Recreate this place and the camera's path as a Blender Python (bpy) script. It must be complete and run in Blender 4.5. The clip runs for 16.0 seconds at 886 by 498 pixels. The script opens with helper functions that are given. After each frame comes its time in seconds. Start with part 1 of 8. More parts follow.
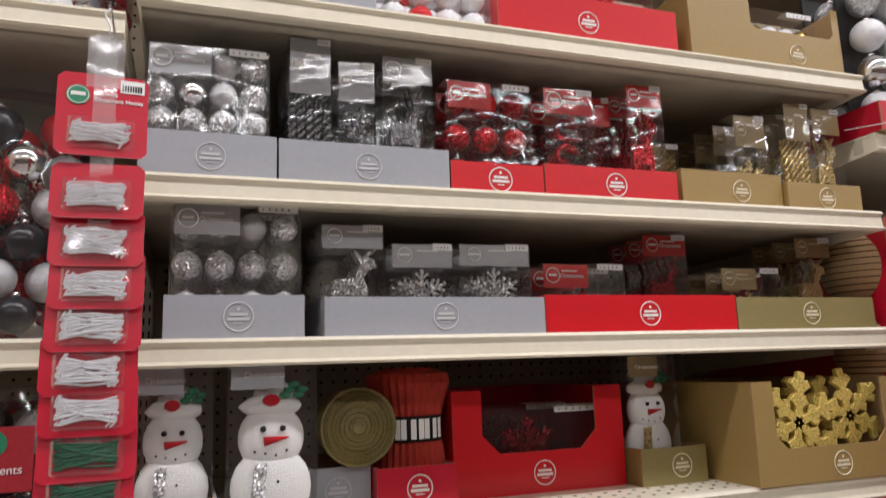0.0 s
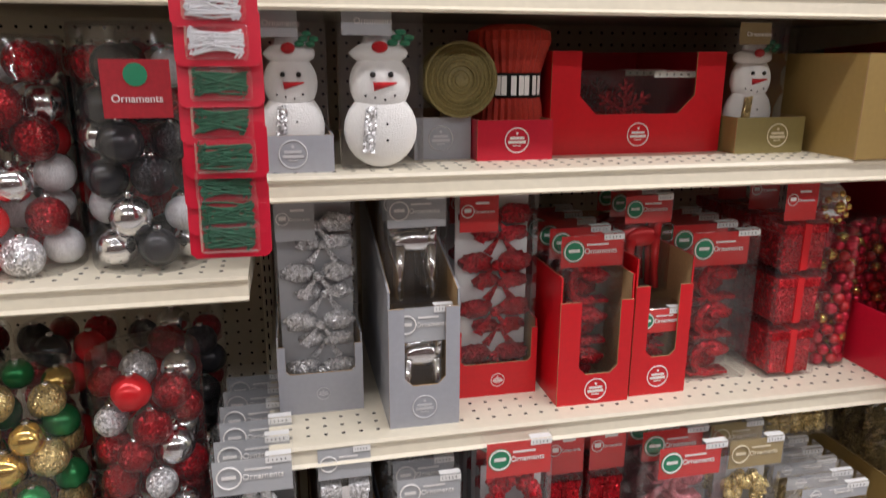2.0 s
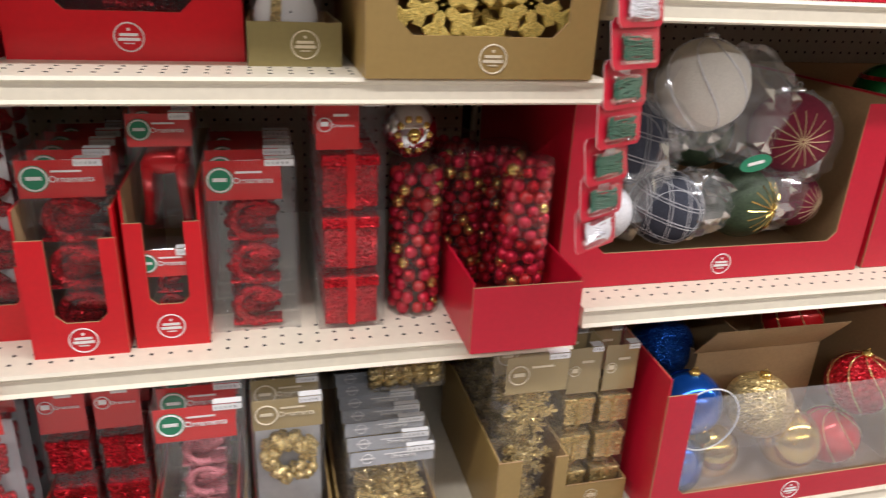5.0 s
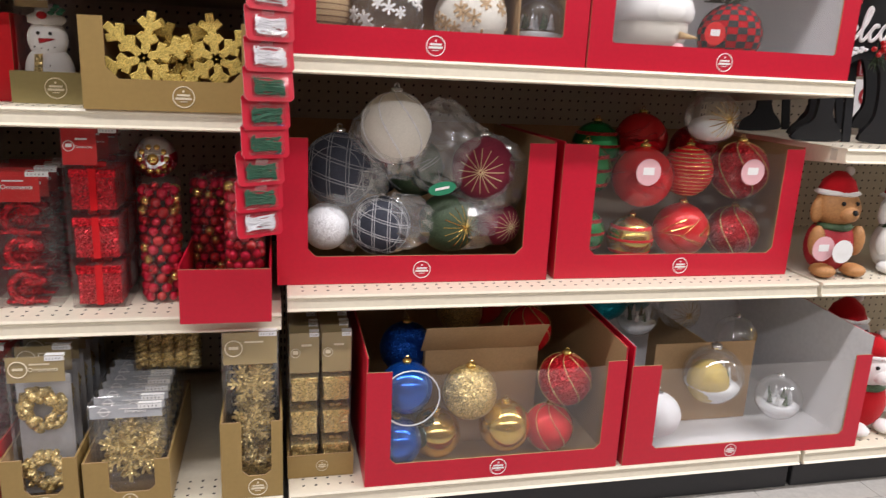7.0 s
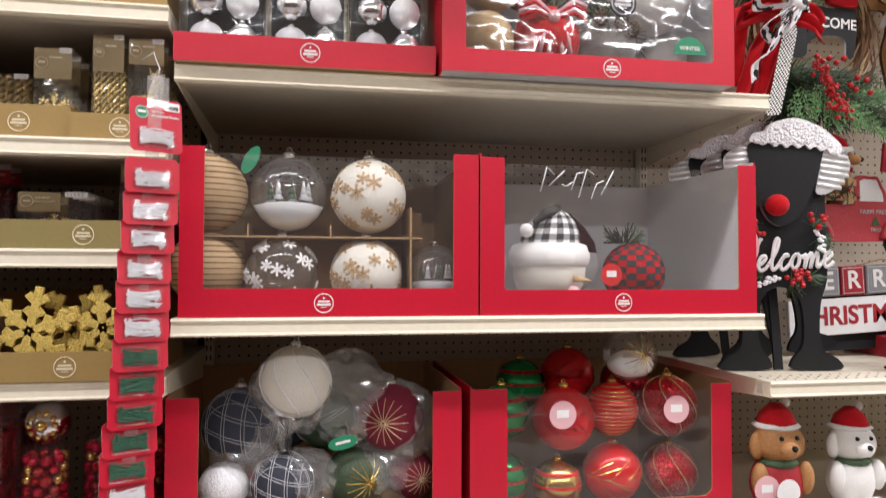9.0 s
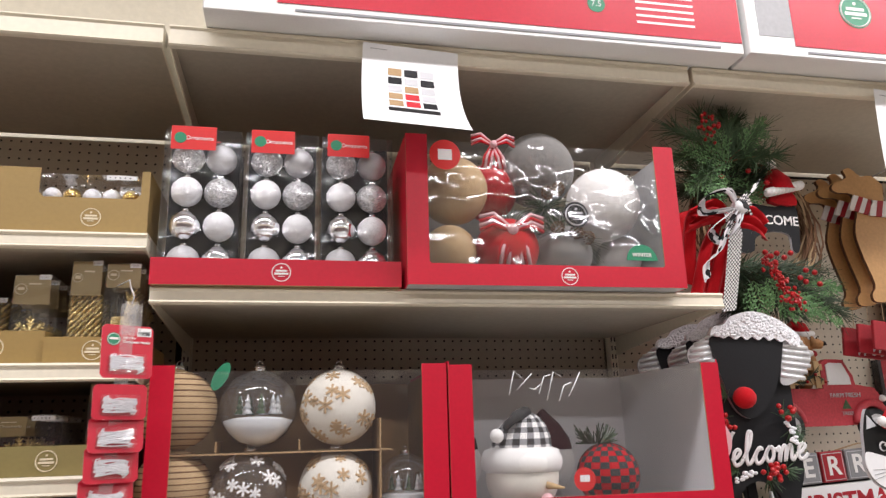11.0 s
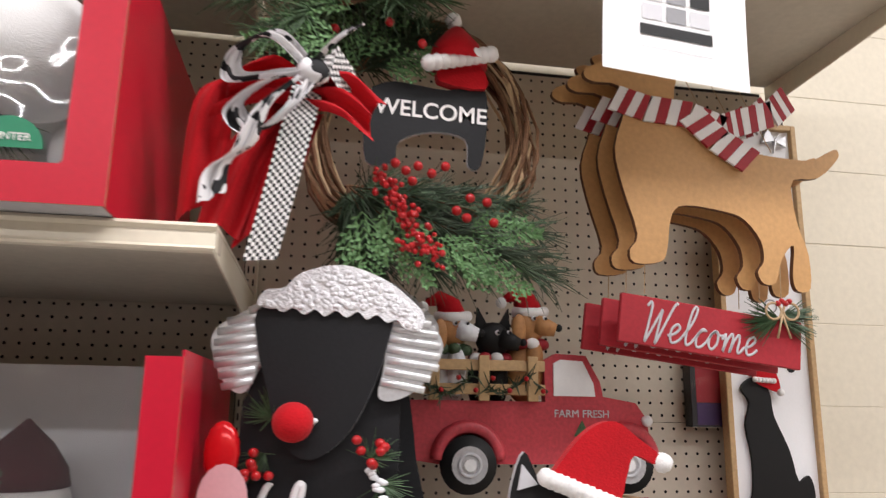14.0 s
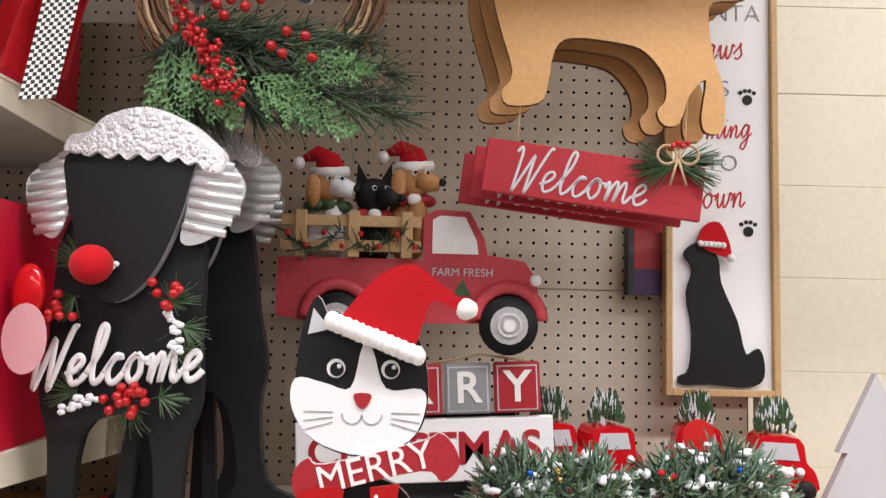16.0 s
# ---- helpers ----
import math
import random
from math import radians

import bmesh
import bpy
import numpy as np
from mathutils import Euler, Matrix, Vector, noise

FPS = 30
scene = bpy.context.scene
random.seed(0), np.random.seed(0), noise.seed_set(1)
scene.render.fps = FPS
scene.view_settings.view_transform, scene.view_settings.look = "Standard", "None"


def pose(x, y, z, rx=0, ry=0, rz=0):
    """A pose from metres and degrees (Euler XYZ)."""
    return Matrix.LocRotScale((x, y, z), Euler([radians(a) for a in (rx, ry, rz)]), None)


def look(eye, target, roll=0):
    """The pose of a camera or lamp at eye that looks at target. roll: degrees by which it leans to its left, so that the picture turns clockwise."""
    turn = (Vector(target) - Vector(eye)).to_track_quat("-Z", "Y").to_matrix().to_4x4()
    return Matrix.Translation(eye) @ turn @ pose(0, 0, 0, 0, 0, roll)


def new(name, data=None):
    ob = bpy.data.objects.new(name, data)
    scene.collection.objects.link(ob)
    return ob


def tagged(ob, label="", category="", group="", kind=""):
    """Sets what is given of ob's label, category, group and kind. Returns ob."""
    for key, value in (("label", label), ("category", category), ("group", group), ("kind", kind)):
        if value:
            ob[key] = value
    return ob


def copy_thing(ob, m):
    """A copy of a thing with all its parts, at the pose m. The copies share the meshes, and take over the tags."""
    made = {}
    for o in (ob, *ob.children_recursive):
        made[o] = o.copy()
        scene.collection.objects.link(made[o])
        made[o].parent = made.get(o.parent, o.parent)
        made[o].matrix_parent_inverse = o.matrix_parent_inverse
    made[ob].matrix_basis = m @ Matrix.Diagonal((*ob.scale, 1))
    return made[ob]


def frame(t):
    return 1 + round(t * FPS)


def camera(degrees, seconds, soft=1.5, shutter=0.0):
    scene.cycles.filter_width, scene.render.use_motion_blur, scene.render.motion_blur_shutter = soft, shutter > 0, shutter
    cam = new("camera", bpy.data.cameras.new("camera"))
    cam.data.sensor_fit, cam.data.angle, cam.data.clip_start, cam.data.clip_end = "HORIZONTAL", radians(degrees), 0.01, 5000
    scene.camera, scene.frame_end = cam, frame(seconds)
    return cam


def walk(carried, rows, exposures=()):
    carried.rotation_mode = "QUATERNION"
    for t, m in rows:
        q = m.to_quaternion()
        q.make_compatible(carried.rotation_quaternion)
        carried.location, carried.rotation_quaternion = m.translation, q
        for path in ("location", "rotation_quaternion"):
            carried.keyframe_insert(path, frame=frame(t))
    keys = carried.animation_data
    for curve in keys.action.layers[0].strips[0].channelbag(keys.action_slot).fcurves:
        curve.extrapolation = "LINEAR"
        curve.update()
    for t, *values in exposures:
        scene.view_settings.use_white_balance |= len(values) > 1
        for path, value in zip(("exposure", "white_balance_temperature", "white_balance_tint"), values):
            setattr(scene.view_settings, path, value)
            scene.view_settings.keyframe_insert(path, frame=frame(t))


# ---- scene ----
cam = camera(63.3, 16.0, soft=1.25, shutter=0.35)
PATH = [
    (0, (0.078, 0.098, 1.16), (0.738, 1.956, 1.497), -2.0),
    (0.5, (0.078, 0.1, 1.158), (0.695, 1.995, 1.293), -0.9),
    (1, (0.078, 0.092, 1.157), (0.591, 2.022, 1.049), 0.3),
    (1.5, (0.075, 0.071, 1.155), (0.477, 1.998, 0.8), -0.2),
    (2, (0.049, 0.075, 1.121), (0.466, 1.961, 0.604), 0.2),
    (2.5, (0.073, 0.074, 1.101), (0.486, 1.918, 0.445), 0.1),
    (3, (0.163, 0.117, 1.108), (0.61, 1.888, 0.293), 0.9),
    (3.5, (0.275, 0.104, 1.094), (0.743, 1.852, 0.243), 1.1),
    (4, (0.392, 0.135, 1.085), (0.88, 1.885, 0.249), 1.4),
    (4.5, (0.562, 0.14, 1.09), (1.046, 1.91, 0.295), 1.8),
    (5, (0.758, 0.096, 1.116), (1.232, 1.888, 0.365), 2.7),
    (5.2, (0.83, 0.071, 1.117), (1.294, 1.868, 0.37), 3.1),
    (7.3, (1.272, -0.391, 1.067), (1.72, 1.512, 0.646), 2.5),
    (7.5, (1.32, -0.393, 1.073), (1.766, 1.521, 0.698), 2.3),
    (8, (1.413, -0.391, 1.098), (1.838, 1.548, 0.856), 1.6),
    (8.5, (1.447, -0.388, 1.137), (1.845, 1.569, 1.042), 0.9),
    (9, (1.473, -0.387, 1.171), (1.841, 1.578, 1.233), 0.2),
    (9.5, (1.448, -0.484, 1.189), (1.818, 1.468, 1.415), -0.4),
    (9.7, (1.447, -0.488, 1.196), (1.814, 1.455, 1.491), -0.6),
    (11.8, (1.665, -0.296, 1.309), (2.128, 1.574, 1.848), -2.1),
    (12, (1.728, -0.219, 1.321), (2.215, 1.643, 1.867), -2.1),
    (12.5, (1.917, -0.113, 1.33), (2.44, 1.742, 1.866), -1.8),
    (13, (2.184, -0.092, 1.35), (2.658, 1.785, 1.851), -0.5),
    (13.5, (2.393, 0.023, 1.339), (2.81, 1.925, 1.796), 0.7),
    (14, (2.57, 0.152, 1.354), (2.907, 2.078, 1.775), 0.9),
    (14.5, (2.763, 0.2, 1.342), (2.972, 2.157, 1.701), 1.6),
    (15, (2.895, 0.217, 1.33), (3.022, 2.19, 1.631), 1.6),
    (15.5, (2.968, 0.212, 1.309), (3.015, 2.199, 1.533), 1.6),
    (16, (2.993, 0.197, 1.288), (2.997, 2.191, 1.442), 1.4),
]
walk(cam, [(t, look(eye, target, roll)) for t, eye, target, roll in PATH],
     exposures=((0.0, -0.33), (1.0, -0.22), (3.0, -0.10), (5.0, 0.02), (7.5, 0.0), (9.5, 0.02), (12.5, -0.22), (14.0, -0.08), (16.0, 0.10)))

FLOOR = 0.10
AISLE = 2.1

# ---- light: store ceiling tubes over the aisle ----
world = bpy.data.worlds.new("store_air")
world.use_nodes = True
world.node_tree.nodes["Background"].inputs[0].default_value = (0.9, 0.95, 1.0, 1)
world.node_tree.nodes["Background"].inputs[1].default_value = 0.015
scene.world = world


def tube_lamp(x, y, length, watts):
    data = bpy.data.lights.new("ceiling_tube_light", "AREA")
    data.shape, data.size, data.size_y, data.energy = "RECTANGLE", length, 0.16, watts
    data.color = (1.0, 0.965, 1.0)
    ob = new("ceiling_tube_light", data)
    ob.matrix_world = pose(x, y, 3.34)
    return ob


for lx, watts in ((-1.6, 44), (1.0, 48), (3.6, 66), (6.2, 80)):
    tube_lamp(lx, -0.05, 2.4, watts)
    tube_lamp(lx, -3.2, 2.4, 48)

# ---- materials ----
MATS = {}


def nodes_of(name):
    m = bpy.data.materials.new(name)
    m.use_nodes = True
    nt = m.node_tree
    return m, nt, nt.nodes["Principled BSDF"]


def mat(name, col, rough=0.5, metal=0.0, var=0.12, scale=30.0, bump=0.05, spec=0.5, sheen=0.0):
    m, nt, p = nodes_of(name)
    tc = nt.nodes.new("ShaderNodeTexCoord")
    big = nt.nodes.new("ShaderNodeTexNoise")
    big.inputs["Scale"].default_value = scale * 0.2
    big.inputs["Detail"].default_value = 4
    fine = nt.nodes.new("ShaderNodeTexNoise")
    fine.inputs["Scale"].default_value = scale * 6
    fine.inputs["Detail"].default_value = 3
    nt.links.new(tc.outputs["Object"], big.inputs["Vector"])
    nt.links.new(tc.outputs["Object"], fine.inputs["Vector"])
    add = nt.nodes.new("ShaderNodeMath")
    add.operation = "ADD"
    nt.links.new(big.outputs["Fac"], add.inputs[0])
    nt.links.new(fine.outputs["Fac"], add.inputs[1])
    ramp = nt.nodes.new("ShaderNodeMapRange")
    ramp.inputs["From Min"].default_value = 0.7
    ramp.inputs["From Max"].default_value = 1.3
    ramp.inputs["To Min"].default_value = 1 - var
    ramp.inputs["To Max"].default_value = 1 + var
    nt.links.new(add.outputs[0], ramp.inputs["Value"])
    mul = nt.nodes.new("ShaderNodeVectorMath")
    mul.operation = "SCALE"
    mul.inputs[0].default_value = col
    nt.links.new(ramp.outputs[0], mul.inputs["Scale"])
    nt.links.new(mul.outputs[0], p.inputs["Base Color"])
    p.inputs["Roughness"].default_value = rough
    p.inputs["Metallic"].default_value = metal
    p.inputs["Specular IOR Level"].default_value = spec
    if sheen:
        p.inputs["Sheen Weight"].default_value = sheen
    if bump:
        b = nt.nodes.new("ShaderNodeBump")
        b.inputs["Strength"].default_value = bump
        b.inputs["Distance"].default_value = 0.002
        nt.links.new(fine.outputs["Fac"], b.inputs["Height"])
        nt.links.new(b.outputs[0], p.inputs["Normal"])
    MATS[name] = m
    return m


def glitter(name, col, cells=700.0, tilt=0.55, dark=0.45, rough=0.28, metal=0.9):
    m, nt, p = nodes_of(name)
    tc = nt.nodes.new("ShaderNodeTexCoord")
    vor = nt.nodes.new("ShaderNodeTexVoronoi")
    vor.inputs["Scale"].default_value = cells
    nt.links.new(tc.outputs["Object"], vor.inputs["Vector"])
    geo = nt.nodes.new("ShaderNodeNewGeometry")
    off = nt.nodes.new("ShaderNodeVectorMath")
    off.operation = "SUBTRACT"
    off.inputs[1].default_value = (0.5, 0.5, 0.5)
    nt.links.new(vor.outputs["Color"], off.inputs[0])
    sc = nt.nodes.new("ShaderNodeVectorMath")
    sc.operation = "SCALE"
    sc.inputs["Scale"].default_value = tilt * 2
    nt.links.new(off.outputs[0], sc.inputs[0])
    ad = nt.nodes.new("ShaderNodeVectorMath")
    ad.operation = "ADD"
    nt.links.new(geo.outputs["Normal"], ad.inputs[0])
    nt.links.new(sc.outputs[0], ad.inputs[1])
    nm = nt.nodes.new("ShaderNodeVectorMath")
    nm.operation = "NORMALIZE"
    nt.links.new(ad.outputs[0], nm.inputs[0])
    nt.links.new(nm.outputs[0], p.inputs["Normal"])
    sep = nt.nodes.new("ShaderNodeSeparateColor")
    nt.links.new(vor.outputs["Color"], sep.inputs[0])
    rng = nt.nodes.new("ShaderNodeMapRange")
    rng.inputs["To Min"].default_value = dark
    rng.inputs["To Max"].default_value = 1.15
    nt.links.new(sep.outputs["Red"], rng.inputs["Value"])
    mul = nt.nodes.new("ShaderNodeVectorMath")
    mul.operation = "SCALE"
    mul.inputs[0].default_value = col
    nt.links.new(rng.outputs[0], mul.inputs["Scale"])
    nt.links.new(mul.outputs[0], p.inputs["Base Color"])
    p.inputs["Roughness"].default_value = rough
    p.inputs["Metallic"].default_value = metal
    MATS[name] = m
    return m


def clear(name, haze=0.05, tint=(1, 1, 1), rough=0.06, gloss=0.10):
    m = bpy.data.materials.new(name)
    m.use_nodes = True
    nt = m.node_tree
    nt.nodes.clear()
    out = nt.nodes.new("ShaderNodeOutputMaterial")
    tr = nt.nodes.new("ShaderNodeBsdfTransparent")
    tr.inputs[0].default_value = (*tint, 1)
    df = nt.nodes.new("ShaderNodeBsdfDiffuse")
    df.inputs[0].default_value = (0.8, 0.8, 0.8, 1)
    gl = nt.nodes.new("ShaderNodeBsdfGlossy")
    gl.inputs["Roughness"].default_value = rough
    lw = nt.nodes.new("ShaderNodeLayerWeight")
    lw.inputs["Blend"].default_value = 0.25
    tc = nt.nodes.new("ShaderNodeTexCoord")
    nz = nt.nodes.new("ShaderNodeTexNoise")
    nz.inputs["Scale"].default_value = 14
    nz.inputs["Detail"].default_value = 1
    nt.links.new(tc.outputs["Object"], nz.inputs["Vector"])
    bp = nt.nodes.new("ShaderNodeBump")
    bp.inputs["Strength"].default_value = 0.35
    bp.inputs["Distance"].default_value = 0.02
    nt.links.new(nz.outputs["Fac"], bp.inputs["Height"])
    nt.links.new(bp.outputs[0], gl.inputs["Normal"])
    m1 = nt.nodes.new("ShaderNodeMixShader")
    m1.inputs[0].default_value = haze
    nt.links.new(tr.outputs[0], m1.inputs[1])
    nt.links.new(df.outputs[0], m1.inputs[2])
    m2 = nt.nodes.new("ShaderNodeMixShader")
    mr = nt.nodes.new("ShaderNodeMapRange")
    mr.inputs["To Min"].default_value = gloss * 0.6
    mr.inputs["To Max"].default_value = gloss + 0.3
    nt.links.new(lw.outputs["Fresnel"], mr.inputs["Value"])
    nt.links.new(mr.outputs[0], m2.inputs[0])
    nt.links.new(m1.outputs[0], m2.inputs[1])
    nt.links.new(gl.outputs[0], m2.inputs[2])
    nt.links.new(m2.outputs[0], out.inputs[0])
    MATS[name] = m
    return m


mat("cream", (0.76, 0.70, 0.56), 0.38, var=0.05, scale=12, bump=0.02)
# the shelf cream darkened: shade under the shelves put into the colour
mat("cream_shaded", (0.50, 0.45, 0.36), 0.6, var=0.08, scale=12)
mat("peg", (0.60, 0.54, 0.43), 0.55, var=0.05, scale=10, bump=0.03)
# near-black that stands in for shade inside peg holes, slots and perforations
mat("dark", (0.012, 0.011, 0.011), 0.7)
mat("black", (0.018, 0.018, 0.02), 0.5, var=0.2)
mat("charcoal", (0.010, 0.0105, 0.012), 0.6, var=0.2, bump=0.1, spec=0.3)
mat("goods_dark", (0.10, 0.06, 0.055), 0.7, var=0.5, scale=10)
mat("kick", (0.02, 0.02, 0.022), 0.5)
mat("floor_tile", (0.46, 0.44, 0.41), 0.25, var=0.10, scale=14)
mat("wall", (0.72, 0.66, 0.53), 0.6, var=0.06, scale=10, bump=0.15)
mat("ceiling_white", (0.45, 0.45, 0.44), 0.8)
mat("silver_card", (0.36, 0.37, 0.41), 0.36, metal=0.0, var=0.05, scale=20, bump=0.02)
mat("red_card", (0.60, 0.006, 0.014), 0.32, var=0.06, scale=20, bump=0.02)
mat("crimson_card", (0.52, 0.006, 0.028), 0.36, var=0.06, scale=20, bump=0.02)
mat("gold_card", (0.33, 0.22, 0.075), 0.40, var=0.06, scale=20, bump=0.02)
mat("olive_card", (0.25, 0.20, 0.075), 0.45, var=0.06, scale=20, bump=0.02)
mat("kraft", (0.40, 0.26, 0.13), 0.75, var=0.10, scale=30, bump=0.08)
mat("grey_card", (0.42, 0.42, 0.43), 0.7, var=0.08, scale=14)
mat("pale_card", (0.74, 0.74, 0.75), 0.6, var=0.06, scale=14)
mat("white_card", (0.80, 0.80, 0.79), 0.5, var=0.03)
mat("paper", (0.82, 0.82, 0.82), 0.8, var=0.02)
mat("ink_white", (0.82, 0.80, 0.78), 0.5, var=0.02, bump=0)
mat("ink_pale", (0.55, 0.55, 0.57), 0.5, var=0.02, bump=0)
mat("ink_gold", (0.75, 0.66, 0.48), 0.5, var=0.02, bump=0)
mat("ink_grey", (0.25, 0.25, 0.26), 0.6, var=0.05, bump=0)
mat("ink_black", (0.008, 0.008, 0.008), 0.6, bump=0, spec=0.3)
mat("wine_felt", (0.17, 0.010, 0.030), 0.9, var=0.3, scale=50, bump=0.4)
mat("navy_felt", (0.030, 0.034, 0.050), 0.9, var=0.35, scale=50, bump=0.4)
mat("grey_fuzz", (0.20, 0.19, 0.18), 0.95, var=0.25, scale=70, bump=0.6, sheen=0.3)
mat("plum_felt", (0.075, 0.014, 0.020), 0.95, var=0.2, scale=60, bump=0.5)
mat("ink_red", (0.55, 0.02, 0.03), 0.6, bump=0)
mat("tag_silver", (0.42, 0.43, 0.45), 0.4, var=0.04)
mat("tag_red", (0.62, 0.02, 0.02), 0.4, var=0.05)
mat("tag_gold", (0.36, 0.27, 0.12), 0.4, var=0.05)
mat("green_seal", (0.02, 0.22, 0.11), 0.45, var=0.06)
mat("felt_white", (0.82, 0.81, 0.79), 0.95, var=0.06, scale=60, bump=0.5, sheen=0.3)
mat("felt_red", (0.47, 0.006, 0.012), 0.95, var=0.15, scale=60, bump=0.5, sheen=0.08, spec=0.25)
mat("felt_green", (0.02, 0.17, 0.08), 0.95, var=0.2, scale=60, bump=0.4)
mat("cream_ball", (0.72, 0.69, 0.62), 0.8, var=0.08, scale=50, bump=0.4)
mat("twine", (0.50, 0.35, 0.20), 0.8, var=0.2, scale=60, bump=0.4)
mat("tan_ball", (0.46, 0.32, 0.17), 0.75, var=0.1, scale=40, bump=0.3)
mat("brown_twig", (0.15, 0.075, 0.035), 0.8, var=0.4, scale=40, bump=0.4)
mat("wood", (0.54, 0.30, 0.115), 0.55, var=0.12, scale=18, bump=0.08)
mat("wood_edge", (0.12, 0.05, 0.02), 0.7, var=0.2)
mat("pale_wood", (0.50, 0.33, 0.16), 0.6, var=0.15, scale=25)
mat("needle", (0.055, 0.105, 0.045), 0.6, var=0.5, scale=40)
mat("needle_dark", (0.036, 0.060, 0.028), 0.6, var=0.5, scale=40)
mat("sage", (0.16, 0.24, 0.17), 0.7, var=0.4, scale=40)
mat("cedar", (0.13, 0.27, 0.10), 0.55, var=0.35, scale=40)
mat("berry", (0.42, 0.008, 0.011), 0.3, var=0.15)
mat("snow_paint", (0.80, 0.82, 0.84), 0.8, var=0.1, bump=0.3)
mat("zinc", (0.66, 0.67, 0.68), 0.35, metal=0.55, var=0.12, scale=30)
mat("truck_red", (0.47, 0.045, 0.06), 0.5, var=0.25, scale=25, bump=0.1)
mat("brick_red", (0.36, 0.012, 0.022), 0.6, var=0.15, scale=25)
mat("plaid_black", (0.03, 0.03, 0.03), 0.9)
mat("skin_tan", (0.42, 0.20, 0.07), 0.6, var=0.2)
mat("purple", (0.05, 0.02, 0.10), 0.5)
mat("olive_ribbon", (0.24, 0.19, 0.07), 0.6, var=0.3, scale=60, bump=0.3)
mat("red_ribbon", (0.42, 0.025, 0.010), 0.7, var=0.3, scale=60, bump=0.3)
mat("wire_silver", (0.78, 0.78, 0.80), 0.3, metal=0.4, var=0.1)
mat("wire_green", (0.015, 0.10, 0.05), 0.5, var=0.3)
mat("white_gloss", (0.80, 0.80, 0.80), 0.25, var=0.05)
mat("pink_tag", (0.72, 0.42, 0.45), 0.5, var=0.05)
mat("blue_gloss", (0.01, 0.10, 0.50), 0.12, metal=0.7, var=0.05, bump=0)
mat("red_gloss", (0.66, 0.012, 0.018), 0.14, metal=0.2, var=0.05, bump=0)
mat("bead_red", (0.58, 0.010, 0.045), 0.14, metal=0.55, var=0.05, bump=0)
mat("gold_gloss", (0.75, 0.52, 0.16), 0.15, metal=0.9, var=0.05, bump=0)
mat("silver_gloss", (0.80, 0.80, 0.82), 0.12, metal=1.0, var=0.03, bump=0)
mat("black_gloss", (0.03, 0.03, 0.035), 0.2, metal=0.4, var=0.05, bump=0)
mat("green_gloss", (0.01, 0.22, 0.06), 0.2, metal=0.5, var=0.05, bump=0)
def spotted(name, base, spot, scale=38.0, cut=0.56):
    m, nt, p = nodes_of(name)
    tc = nt.nodes.new("ShaderNodeTexCoord")
    nz = nt.nodes.new("ShaderNodeTexNoise")
    nz.inputs["Scale"].default_value = scale
    nz.inputs["Detail"].default_value = 1
    nt.links.new(tc.outputs["Object"], nz.inputs["Vector"])
    gt = nt.nodes.new("ShaderNodeMath")
    gt.operation = "GREATER_THAN"
    gt.inputs[1].default_value = cut
    nt.links.new(nz.outputs["Fac"], gt.inputs[0])
    mx = nt.nodes.new("ShaderNodeMix")
    mx.data_type = "RGBA"
    mx.inputs["A"].default_value = (*base, 1)
    mx.inputs["B"].default_value = (*spot, 1)
    nt.links.new(gt.outputs[0], mx.inputs["Factor"])
    nt.links.new(mx.outputs["Result"], p.inputs["Base Color"])
    p.inputs["Roughness"].default_value = 0.8
    MATS[name] = m


spotted("cow_print", (0.78, 0.77, 0.78), (0.012, 0.012, 0.014))
glitter("silver_glit", (0.86, 0.86, 0.88), cells=420, metal=0.55)
glitter("silver_matte", (0.62, 0.62, 0.64), cells=1100, tilt=0.3, dark=0.7, rough=0.45, metal=0.25)
glitter("red_glit", (0.62, 0.007, 0.020), cells=420, tilt=0.7, dark=0.3, metal=0.65)
glitter("pink_glit", (0.60, 0.20, 0.23), cells=600, tilt=0.5, dark=0.6, metal=0.4)
glitter("dark_red_glit", (0.36, 0.006, 0.012), cells=450, tilt=0.6, metal=0.7)
glitter("gold_glit", (0.88, 0.68, 0.30), cells=450, tilt=0.6, metal=0.75)
glitter("teal_glit", (0.01, 0.30, 0.36), tilt=0.6)
glitter("gold_foam", (0.72, 0.53, 0.13), cells=700, tilt=0.35, dark=0.6, rough=0.5, metal=0.3)
glitter("blue_glit", (0.01, 0.08, 0.45), tilt=0.6)
glitter("grey_glit", (0.22, 0.22, 0.23), tilt=0.6)
glitter("white_glit", (0.85, 0.85, 0.87), cells=900, tilt=0.35, dark=0.75, rough=0.6, metal=0.2)
glitter("black_glit", (0.05, 0.05, 0.055), tilt=0.5)
clear("clear_plastic", 0.012, gloss=0.075)
clear("clear_bag", 0.12, rough=0.10, gloss=0.17)
clear("clear_glass", 0.05, rough=0.03, gloss=0.16)


